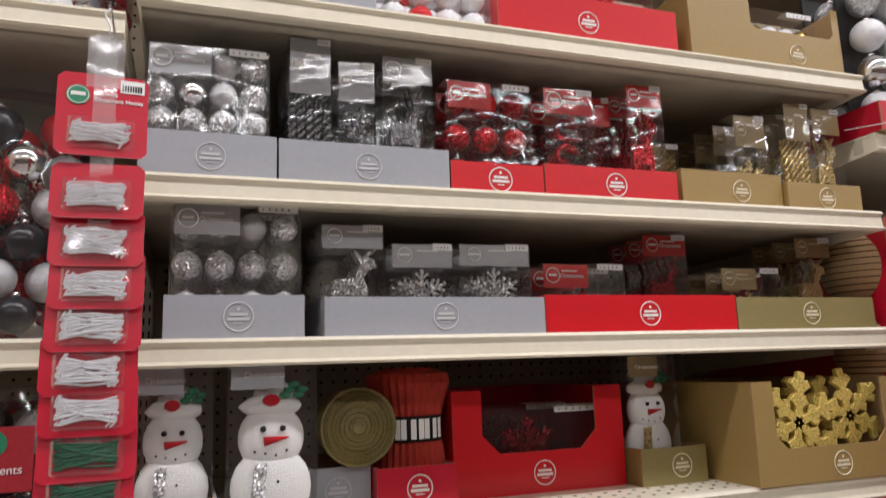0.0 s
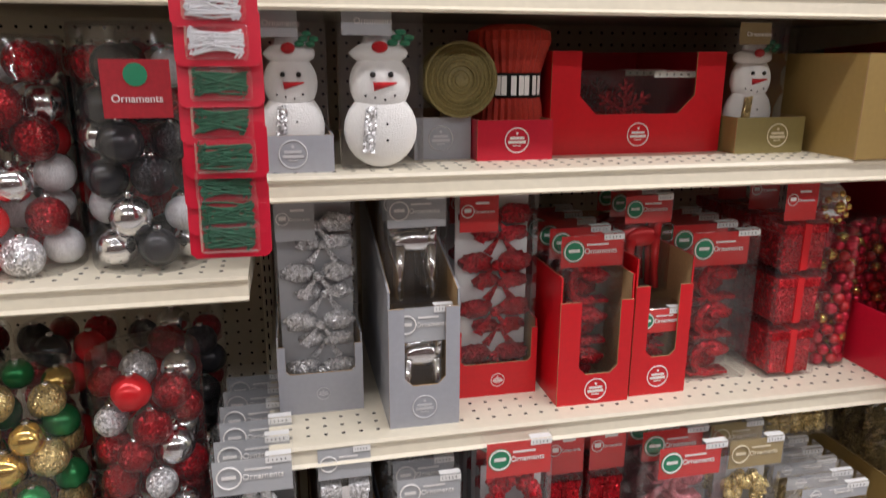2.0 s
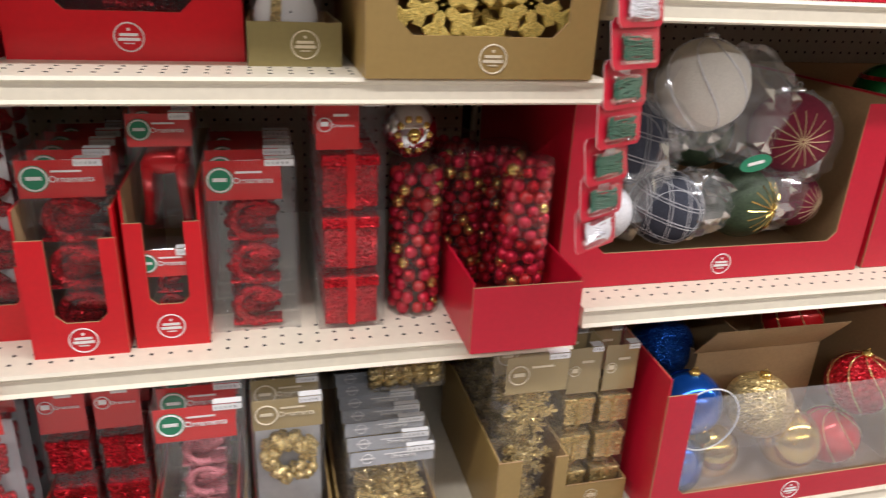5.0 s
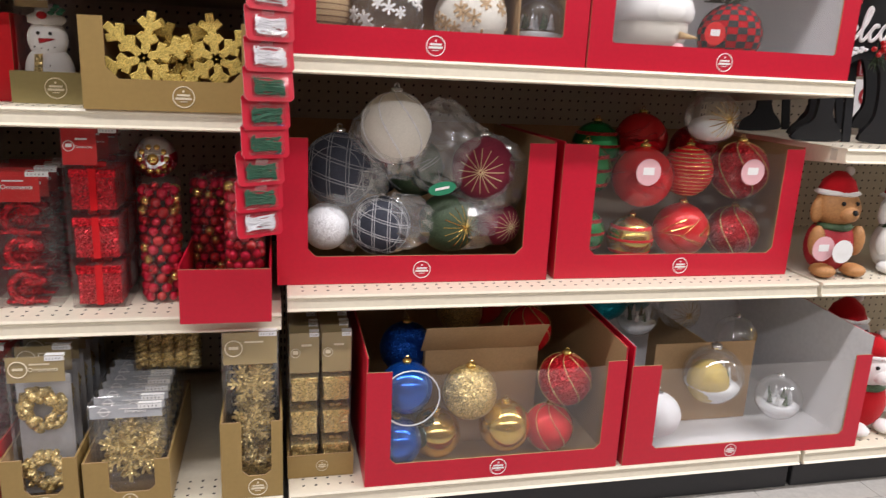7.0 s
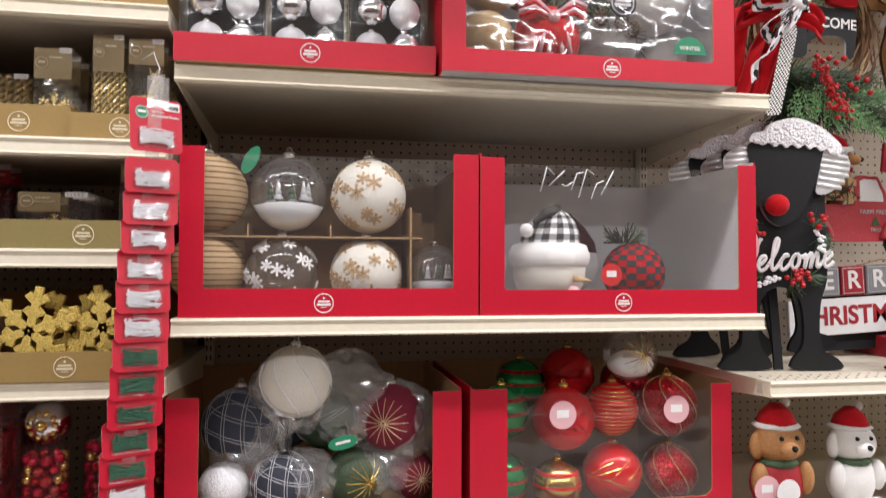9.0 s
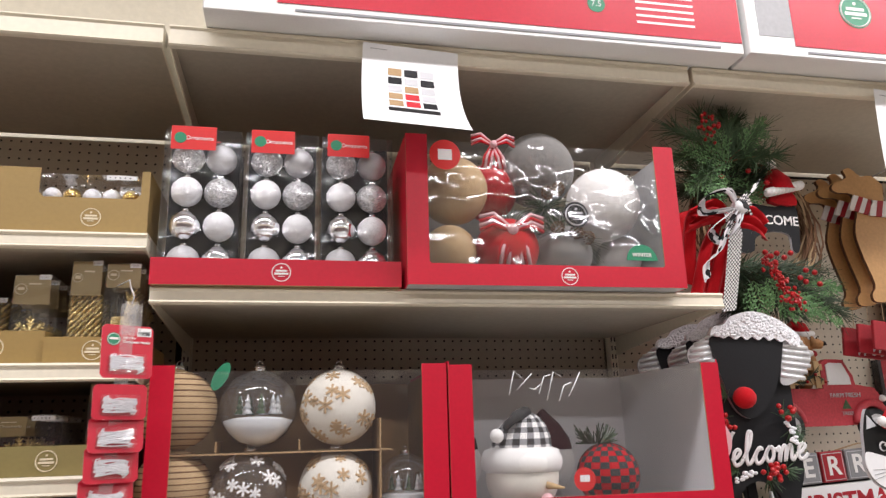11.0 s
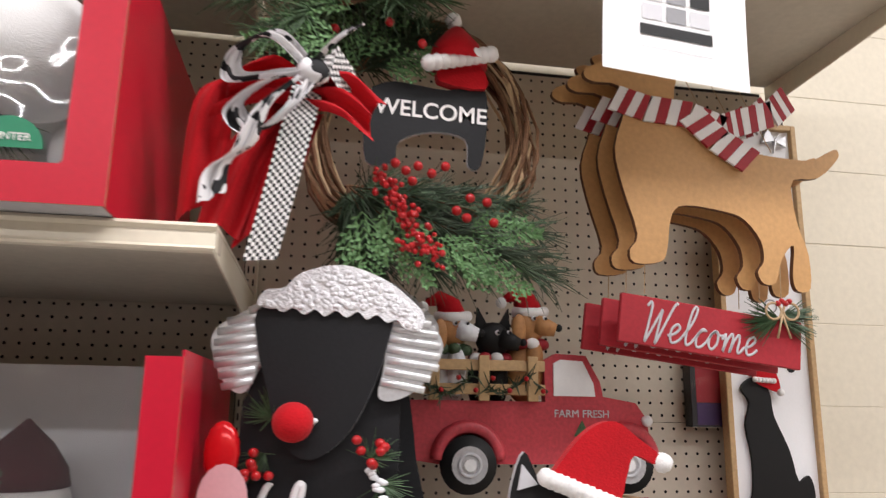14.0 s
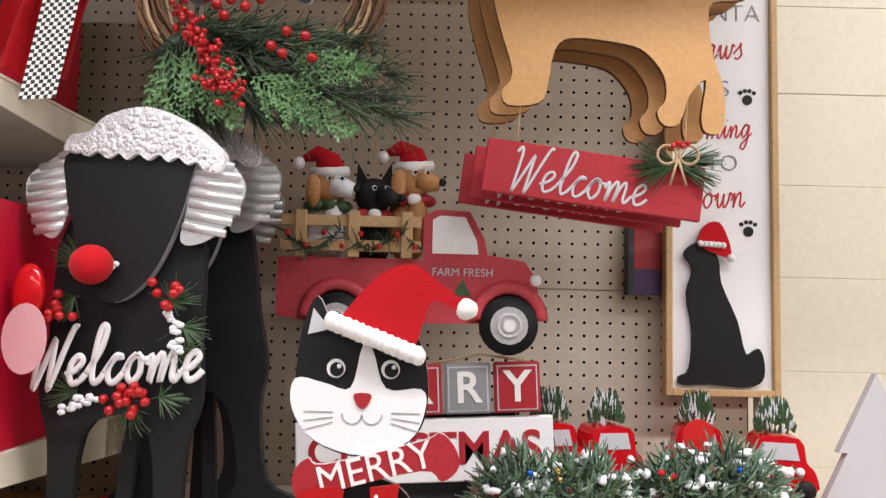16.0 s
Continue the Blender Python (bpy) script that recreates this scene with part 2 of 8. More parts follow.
# ---- mesh building ----
class G:
    """Collects geometry with a material per face, then makes one mesh."""

    def __init__(self, m=None):
        self.v, self.f, self.mi, self.sm, self.slots = [], [], [], [], []
        self.m = m or Matrix()
        self.cuts = []

    def _slot(self, name):
        if name not in self.slots:
            self.slots.append(name)
        return self.slots.index(name)

    def add(self, verts, faces, name, smooth=False, m=None):
        base, k = len(self.v), self._slot(name)
        mm = self.m @ m if m is not None else self.m
        self.v += [tuple(mm @ Vector(p)) for p in verts]
        self.f += [tuple(base + i for i in f) for f in faces]
        self.mi += [k] * len(faces)
        self.sm += [smooth] * len(faces)
        return self

    def box(self, x0, x1, y0, y1, z0, z1, name, b=0.0, m=None):
        if b <= 0:
            v = [(x, y, z) for x in (x0, x1) for y in (y0, y1) for z in (z0, z1)]
            f = [(0, 1, 3, 2), (4, 6, 7, 5), (0, 4, 5, 1), (2, 3, 7, 6), (0, 2, 6, 4), (1, 5, 7, 3)]
            return self.add(v, f, name, m=m)
        lo, hi = (x0, y0, z0), (x1, y1, z1)
        v, idx = [], {}
        for s in [(i, j, k) for i in (0, 1) for j in (0, 1) for k in (0, 1)]:
            for ax in range(3):
                p = []
                for a in range(3):
                    e = hi[a] if s[a] else lo[a]
                    p.append(e if a == ax else e + (-b if s[a] else b))
                idx[s, ax] = len(v)
                v.append(tuple(p))
        f = []
        for ax in range(3):
            o1, o2 = [a for a in range(3) if a != ax]
            for side in (0, 1):
                q = []
                for i, j in ((0, 0), (1, 0), (1, 1), (0, 1)):
                    s = [0, 0, 0]
                    s[ax], s[o1], s[o2] = side, i, j
                    q.append(idx[tuple(s), ax])
                flip = (side == 1) == (ax == 1)
                f.append(tuple(reversed(q)) if flip else tuple(q))
            for i in (0, 1):
                for j in (0, 1):
                    s0, s1 = [0, 0, 0], [0, 0, 0]
                    s0[o1] = s1[o1] = i
                    s0[o2] = s1[o2] = j
                    s1[ax] = 1
                    f.append((idx[tuple(s0), o1], idx[tuple(s1), o1], idx[tuple(s1), o2], idx[tuple(s0), o2]))
        for s in [(i, j, k) for i in (0, 1) for j in (0, 1) for k in (0, 1)]:
            f.append((idx[s, 0], idx[s, 1], idx[s, 2]))
        return self.add(v, f, name, m=m)

    def prism(self, poly, y0, y1, name, side=None, m=None, smooth=False):
        n = len(poly)
        v = [(x, y0, z) for x, z in poly] + [(x, y1, z) for x, z in poly]
        self.add(v, [tuple(range(n)), tuple(range(2 * n - 1, n - 1, -1))], name, m=m)
        self.add(v, [(i, i + n, (i + 1) % n + n, (i + 1) % n) for i in range(n)], side or name, smooth, m=m)
        return self

    def sphere(self, c, r, name, nu=14, nv=9, m=None, wob=0.0, ridges=0):
        r = (r, r, r) if not hasattr(r, "__len__") else r
        v = [(c[0], c[1], c[2] - r[2])]
        for j in range(1, nv):
            a = math.pi * j / nv
            for i in range(nu):
                b = 2 * math.pi * i / nu
                k = 1 + (random.uniform(-wob, wob) if wob else 0) + (0.05 * math.cos(ridges * b) if ridges else 0)
                v.append((c[0] + k * r[0] * math.sin(a) * math.cos(b), c[1] + k * r[1] * math.sin(a) * math.sin(b), c[2] - k * r[2] * math.cos(a)))
        v.append((c[0], c[1], c[2] + r[2]))
        f = [(0, 1 + (i + 1) % nu, 1 + i) for i in range(nu)]
        for j in range(nv - 2):
            for i in range(nu):
                a, b = 1 + j * nu + i, 1 + j * nu + (i + 1) % nu
                f.append((a, b, b + nu, a + nu))
        last, top = 1 + (nv - 2) * nu, len(v) - 1
        f += [(last + i, last + (i + 1) % nu, top) for i in range(nu)]
        return self.add(v, f, name, True, m=m)

    def tube(self, pts, r, name, n=6, closed=False, m=None, flat=1.0):
        pts = [Vector(p) for p in pts]
        k, v, f = len(pts), [], []
        for i, p in enumerate(pts):
            a = pts[i - 1] if (i or closed) else p
            b = pts[(i + 1) % k] if (i < k - 1 or closed) else p
            d = (b - a).normalized() if (b - a).length > 1e-9 else Vector((0, 0, 1))
            up = Vector((0, 1, 0)) if abs(d.y) < 0.9 else Vector((1, 0, 0))
            s = d.cross(up).normalized()
            u = s.cross(d)
            rr = r[i] if hasattr(r, "__len__") else r
            for j in range(n):
                t = 2 * math.pi * j / n
                v.append(tuple(p + s * rr * math.cos(t) + u * rr * flat * math.sin(t)))
        for i in range(k if closed else k - 1):
            for j in range(n):
                a, b = i * n + j, i * n + (j + 1) % n
                c, d = ((i + 1) % k) * n + j, ((i + 1) % k) * n + (j + 1) % n
                f.append((a, b, d, c))
        if not closed:
            f += [tuple(range(n - 1, -1, -1)), tuple(range((k - 1) * n, k * n))]
        return self.add(v, f, name, n > 4, m=m)

    def ring(self, c, r, t, name, n=24, k=6, m=None, flat=1.0, a0=0.0, a1=None):
        full = a1 is None
        a1 = a0 + 2 * math.pi if full else a1
        pts = [(c[0] + r * math.cos(a0 + (a1 - a0) * i / n), c[1], c[2] + r * math.sin(a0 + (a1 - a0) * i / n)) for i in range(n if full else n + 1)]
        return self.tube(pts, t, name, k, full, m=m, flat=flat)

    def lathe(self, prof, c, name, n=20, m=None):
        v, f = [], []
        for r, z in prof:
            for i in range(n):
                a = 2 * math.pi * i / n
                v.append((c[0] + r * math.cos(a), c[1] + r * math.sin(a), c[2] + z))
        for j in range(len(prof) - 1):
            for i in range(n):
                a, b = j * n + i, j * n + (i + 1) % n
                f.append((a, b, b + n, a + n))
        f += [tuple(range(n - 1, -1, -1)), tuple(range((len(prof) - 1) * n, len(prof) * n))]
        return self.add(v, f, name, True, m=m)

    def disc(self, x, z, y, r, name, n=20, t=0.0008, m=None):
        return self.prism([(x + r * math.cos(2 * math.pi * i / n), z + r * math.sin(2 * math.pi * i / n)) for i in range(n)], y - t, y, name, m=m)

    def mark(self):
        """Ends one piece: make_each() turns every piece into an object of its own."""
        self.cuts.append((len(self.v), len(self.f)))

    def make_each(self, name, parent):
        if not self.cuts or self.cuts[-1][1] < len(self.f):
            self.mark()
        v0 = f0 = 0
        for v1, f1 in self.cuts:
            p = G()
            p.v, p.slots = self.v[v0:v1], self.slots
            p.f = [tuple(i - v0 for i in f) for f in self.f[f0:f1]]
            p.mi, p.sm = self.mi[f0:f1], self.sm[f0:f1]
            if p.f:
                p.make(name, parent)
            v0, f0 = v1, f1

    def make(self, name, parent=None, label="", shadow=True):
        me = bpy.data.meshes.new(name)
        me.from_pydata(self.v, [], self.f)
        for s in self.slots:
            me.materials.append(MATS[s])
        me.polygons.foreach_set("material_index", self.mi)
        me.polygons.foreach_set("use_smooth", self.sm)
        me.update()
        ob = new(name, me)
        if parent is not None:
            ob.parent = parent
        if label:
            ob["label"] = label
        if not shadow:
            ob.visible_shadow = False
        return ob


def thing(name, label, category, group="", at=(0, 0, 0), kind=""):
    ob = new(name)
    ob.empty_display_size = 0.02
    ob.location = at
    return tagged(ob, label, category, group, kind)


def words(text, size, name, x, y, z, parent=None, part_name="lettering", shear=0.0, rot=0.0, depth=0.0006, tilt=90, align="CENTER", bold=0.0):
    c = bpy.data.curves.new("lettering", "FONT")
    c.body, c.size, c.align_x, c.align_y, c.extrude, c.shear, c.offset = text, size, align, "CENTER", depth, shear, bold
    tmp = bpy.data.objects.new("lettering", c)
    me = bpy.data.meshes.new_from_object(tmp)
    me.transform(pose(x, y, z, tilt, rot, 0))
    bpy.data.objects.remove(tmp)
    me.materials.clear()
    me.materials.append(MATS[name])
    ob = new(part_name, me)
    if parent is not None:
        ob.parent = parent
    return ob


def structure(ob, label, category):
    return tagged(ob, label, category, kind="structure")


# ---- building shell ----
g = G()
for i in range(-6, 26):
    for j in range(-14, 8):
        x, y = i * 0.305 - 0.1, j * 0.305
        g.box(x + 0.0008, x + 0.3042, y + 0.0008, y + 0.3042, FLOOR - 0.02, FLOOR, "floor_tile")
g.box(-3, 8, -5, 3, FLOOR - 0.06, FLOOR - 0.004, "kick")
structure(g.make("floor"), "pale glossy square vinyl store floor tiles", "floor")
g = G().box(-3, 8, -5, 3, 3.5, 3.6, "ceiling_white")
structure(g.make("ceiling"), "plain white store ceiling", "ceiling")
g = G()
for k in range(18):
    z, z1 = 1.752 + (k - 9) * 0.195, 1.752 + (k - 8) * 0.195
    g.box(3.60, 8, 1.699 if k > 8 else 1.70, 1.9, max(z, FLOOR) + (0.0035 if k == 9 else 0.0005), min(z1, 3.5) - 0.0005, "wall", 0.0009)
g.box(3.6, 8, 1.7015, 1.92, FLOOR, 3.5, "wall")
structure(g.make("wall_back"), "cream painted block wall beside the shelving", "wall")
structure(G().box(-3, 8, -5.2, -5, FLOOR, 3.5, "wall").make("wall_front"), "plain cream wall", "wall")
structure(G().box(-3.2, -3, -5, 3, FLOOR, 3.5, "wall").make("wall_left"), "plain cream wall", "wall")
structure(G().box(8, 8.2, -5, 3, FLOOR, 3.5, "wall").make("wall_right"), "plain cream wall", "wall")
structure(G().box(-3, 3.6, 1.66, 1.9, FLOOR, 3.5, "wall").make("wall_behind_shelving"), "plain cream wall behind the shelving", "wall")
structure(G().box(-3, 8, -2.2, -1.9, FLOOR, 1.9, "goods_dark").make("wall_opposite_shelving"), "dark stocked shelving across the aisle", "wall")


# ---- shelving ----
def pegboard(x0, x1, z0, z1, name, label):
    s, r = 0.0254, 0.0032
    nx, nz = int((x1 - x0) / s), int((z1 - z0) / s)
    v, f = [], []
    y = 1.608
    for i in range(nx):
        for j in range(nz):
            cx, cz, b = x0 + (i + 0.5) * s, z0 + (j + 0.5) * s, len(v)
            v += [(cx - s / 2, y, cz - s / 2), (cx + s / 2, y, cz - s / 2), (cx + s / 2, y, cz + s / 2), (cx - s / 2, y, cz + s / 2)]
            for q in range(8):
                a = math.pi * (q / 4 - 0.875)
                v.append((cx + r * math.cos(a), y, cz + r * math.sin(a)))
            h = b + 4
            f += [(b, b + 1, h + 2, h + 1), (b + 1, b + 2, h + 4, h + 3), (b + 2, b + 3, h + 6, h + 5), (b + 3, b, h, h + 7),
                  (b, h + 1, h), (b + 1, h + 3, h + 2), (b + 2, h + 5, h + 4), (b + 3, h + 7, h + 6)]
    gg = G().add(v, f, "peg")
    # added black sheet: paints the shaded gap seen through the holes
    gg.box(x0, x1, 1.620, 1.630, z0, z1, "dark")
    return structure(gg.make(name), label, "pegboard")


pegboard(-1.2, 1.21, 0.22, 2.1, "pegboard_left", "beige perforated pegboard shelving back panel")
pegboard(1.23, 2.43, 0.22, 2.1, "pegboard_middle", "beige perforated pegboard shelving back panel")
pegboard(2.45, 3.60, 0.2303, 1.3226, "pegboard_right_low", "beige perforated pegboard shelving back panel")
pegboard(2.45, 3.60, 1.3242, 2.1, "pegboard_right_high", "beige perforated pegboard shelving back panel")


def upright(x):
    u = G()
    u.box(x - 0.012, x + 0.012, 1.575, 1.606, FLOOR, 2.15, "cream", 0.002)
    ob = u.make("shelf_upright")
    s = G()
    for i in range(74):
        zz = 0.2 + i * 0.0254
        for dx in (-0.005, 0.005):
            s.box(x + dx - 0.0015, x + dx + 0.0015, 1.5735, 1.576, zz, zz + 0.013, "dark")
    tagged(s.make("slots", ob), kind="stuff")
    return tagged(ob, "cream slotted steel shelving upright", "shelf post", "shelving uprights")


for ux in (-1.22, 0.0, 1.22, 2.44, 3.615):
    upright(ux)


def shelf(x0, x1, z, front=1.0, thick=0.034, label="cream steel shelf with a price-channel front lip"):
    t = thing("steel_shelf", label, "shelf", "gondola shelves", (x0, front, z))
    w = x1 - x0
    g = G()
    g.box(0, w, 0.012, 1.6 - front, -0.004, 0, "cream")
    g.make("deck", t)
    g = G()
    # underside in the darker cream, its shade painted in
    g.box(0.0, w, 0.03, 0.05, -0.03, -0.0045, "cream_shaded")
    g.box(0.004, w - 0.004, 0.05, 1.59 - front, -0.022, -0.0045, "cream_shaded")
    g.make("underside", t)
    prof = [(0.0, -thick), (-0.004, -thick + 0.003), (0.0015, -thick + 0.007), (0.0035, -0.009), (-0.001, -0.0045), (0.002, 0.0), (0.014, 0.0005), (0.014, -thick)]
    v = [(0, p, q) for p, q in prof] + [(w, p, q) for p, q in prof]
    n = len(prof)
    G().add(v, [tuple(range(n)), tuple(range(2 * n - 1, n - 1, -1))] + [(i, i + n, (i + 1) % n + n, (i + 1) % n) for i in range(n)], "cream").make("front_lip", t)
    g = G()
    i = 0
    while 0.03 + i * 0.0254 < w - 0.02:
        for yy in (0.03, 0.055, 0.08):
            g.box(0.03 + i * 0.0254 - 0.0025, 0.03 + i * 0.0254 + 0.0025, yy - 0.002, yy + 0.002, -0.001, 0.0006, "dark")
        i += 1
    tagged(g.make("perforations", t), kind="stuff")
    for bx in (0.001, w - 0.004):
        g = G()
        g.add([(bx + d, p, q) for d in (0, 0.003) for p, q in ((0.014, -0.0045), (0.014, -thick), (1.57 - front, -0.075), (1.57 - front, -0.0045))],
              [(0, 1, 2, 3), (7, 6, 5, 4), (0, 4, 5, 1), (1, 5, 6, 2), (2, 6, 7, 3), (3, 7, 4, 0)], "cream")
        g.make("bracket", t)
    return t


A0, A, B, C, D, E, BASE = 1.612, 1.662, 1.410, 1.209, 0.973, 0.589, 0.212
T, M2, L2, S3 = 1.556, 1.082, 0.625, 0.937
for zz in (A, B, C, D, E):
    shelf(0.006, 1.214, zz)
for zz in (A0, 1.212, 0.845):
    shelf(-1.214, -0.006, zz)
shelf(1.226, 2.450, T)
for zz in (M2, L2):
    shelf(1.226, 2.434, zz)
shelf(2.446, 3.60, S3)
for x0, x1 in ((-1.214, -0.006), (0.006, 1.214), (1.226, 2.434), (2.446, 3.60)):
    shelf(x0, x1, BASE, 0.96, label="cream steel base shelf over a black kick plate")
    shelf(x0, x1, 2.125, 1.0, 0.05, label="cream steel top canopy shelf")
    k = G().box(x0, x1, 0.99, 1.02, FLOOR, BASE - 0.036, "kick", 0.002).make("kick_plate")
    tagged(k, "black plastic kick plate under the base shelf", "kick plate", "kick plates")


# ---- shop goods: cartons, clear boxes and what is in them ----
INK = {"silver_card": "ink_pale", "red_card": "ink_white", "crimson_card": "ink_white", "gold_card": "ink_gold", "olive_card": "ink_gold", "kraft": "ink_gold"}


def emblem(parent, x, z, y, r, ink, name="emblem", back=None):
    """A round seal: a ring with two bars and a dot."""
    g = G()
    if back:
        g.disc(x, z, y, r * 1.12, back, 20, 0.0006)
        y -= 0.0008
    g.ring((x, y, z), r, r * 0.055, ink, 24, 4)
    g.prism([(x - r * 0.62, z + r * 0.08), (x + r * 0.62, z + r * 0.08), (x + r * 0.62, z + r * 0.28), (x - r * 0.62, z + r * 0.28)], y - 0.0006, y, ink)
    g.prism([(x - r * 0.75, z - r * 0.26), (x + r * 0.75, z - r * 0.26), (x + r * 0.75, z - r * 0.04), (x - r * 0.75, z - r * 0.04)], y - 0.0006, y, ink)
    g.prism([(x - r * 0.35, z - r * 0.48), (x + r * 0.35, z - r * 0.48), (x + r * 0.35, z - r * 0.40), (x - r * 0.35, z - r * 0.40)], y - 0.0006, y, ink)
    g.disc(x, z + r * 0.55, y, r * 0.12, ink, 8, 0.0006)
    return g.make(name, parent)


def carton(x0, x1, z0, z1, y0, depth, card, label, notch=None, pane=False, side_z=None, seal=0.018, group="", inner="kraft", yaw=0.0, seal_x=None, back_z=None):
    """An open display carton: front, sides, back and base panels; notch = (x0, x1, z, chamfer) cut from the front's top."""
    t = thing("display_carton", label, "carton", group, (x0, y0, z0))
    t.rotation_euler = (0, 0, radians(yaw))
    w, h, th = x1 - x0, z1 - z0, 0.003
    hs = (side_z or z1) - z0
    hb = (back_z or side_z or z1) - z0
    if notch:
        a, b, c, ch = notch[0] - x0, notch[1] - x0, notch[2] - z0, notch[3]
        poly = [(0, 0), (w, 0), (w, h), (b, h), (b, c + ch), (b - ch, c), (a + ch, c), (a, c + ch), (a, h), (0, h)]
        sz = c * 0.48
    else:
        poly = [(0, 0), (w, 0), (w, h), (0, h)]
        sz = h * 0.5
    G().prism(poly, 0, th, card, "kraft").make("front_panel", t)
    for sx in (0.0, w - th):
        G().add([(sx + d, p, q) for d in (0, th) for p, q in ((th, 0), (depth, 0), (depth, hb), (th, hs))],
                [(0, 3, 2, 1), (4, 5, 6, 7), (0, 1, 5, 4), (1, 2, 6, 5), (2, 3, 7, 6), (3, 0, 4, 7)], card).make("side_panel", t)
    G().box(th, w - th, depth - th, depth, 0, hb, inner).make("back_panel", t)
    G().box(th, w - th, th, depth - th, 0, 0.003, inner).make("base_panel", t)
    if inner != card:
        for sx in (th, w - th - 0.001):
            g = G()
            g.add([(sx + d, p, q) for d in (0, 0.001) for p, q in ((th, 0.003), (depth - th, 0.003), (depth - th, hb), (th, hs))],
                  [(0, 3, 2, 1), (4, 5, 6, 7), (2, 3, 7, 6)], inner)
            g.make("lining", t)
    if seal:
        emblem(t, seal_x - x0 if seal_x else w * 0.52, sz, -0.0005, min(seal, sz * 0.85), INK[card])
    if pane:
        a, b, c = notch[0] - x0, notch[1] - x0, notch[2] - z0
        G().box(a - 0.004, b + 0.004, th + 0.0005, th + 0.001, c - 0.004, h - 0.012, "clear_plastic").make("pane", t, "clear plastic window", False)
    return t


def bow(g, x, y, z, s, m):
    for k in (-1, 1):
        g.sphere((x + k * s * 0.55, y, z + s * 0.08), (s * 0.5, s * 0.16, s * 0.28), m, 12, 8, wob=0.2)
        g.prism([(x, z), (x + k * s * 0.35, z - s * 0.75), (x + k * s * 0.62, z - s * 0.6)], y - 0.002, y + 0.003, m)
    g.sphere((x, y - s * 0.12, z), (s * 0.16, s * 0.14, s * 0.16), m, 8, 6)


def flake(g, x, y, z, r, m, t=None, arms=6, turn=0.0):
    t = t or r * 0.06
    for a in range(arms):
        q = pose(x, y, z, 0, 360 * a / arms + turn, 0)
        g.box(-t, t, -t * 0.8, t * 0.8, 0, r, m, m=q)
        for fr, ln in ((0.35, 0.3), (0.62, 0.32)):
            for sgn in (-1, 1):
                g.box(-t * 0.8, t * 0.8, -t * 0.7, t * 0.7, 0, r * ln, m, m=q @ pose(0, 0, r * fr, 0, sgn * 48, 0))
    g.ring((x, y, z), r * 0.25, t * 0.8, m, 12, 4)


def clump_wreath(g, x, y, z, r, t, m, n=72):
    for i in range(n):
        a = 2 * math.pi * i / n
        rr = r + random.uniform(-t, t) * 0.6
        g.sphere((x + rr * math.cos(a), y + random.uniform(-t, t) * 0.6, z + rr * math.sin(a)), t * random.uniform(0.35, 0.75), m, 6, 4, wob=0.25)


def gift(g, x, y, z, s, m, m2):
    g.box(x - s, x + s, y - s, y + s, z - s, z + s * 0.75, m, s * 0.06)
    g.box(x - s * 1.06, x + s * 1.06, y - s * 1.06, y + s * 1.06, z + s * 0.55, z + s, m, s * 0.05)
    g.box(x - s * 0.16, x + s * 0.16, y - s * 1.09, y + s * 1.09, z - s, z + s * 1.02, m2)
    bow(g, x, y - s * 0.3, z + s * 1.1, s * 0.5, m2)


def ball(g, x, y, z, r, m, cap=True, nu=16, nv=10, ridges=0):
    g.sphere((x, y, z), r, m, nu, nv, ridges=ridges)
    if cap:
        g.lathe([(r * 0.22, r * 0.93), (r * 0.22, r * 1.15), (r * 0.05, r * 1.18)], (x, y, z), "silver_gloss", 8)


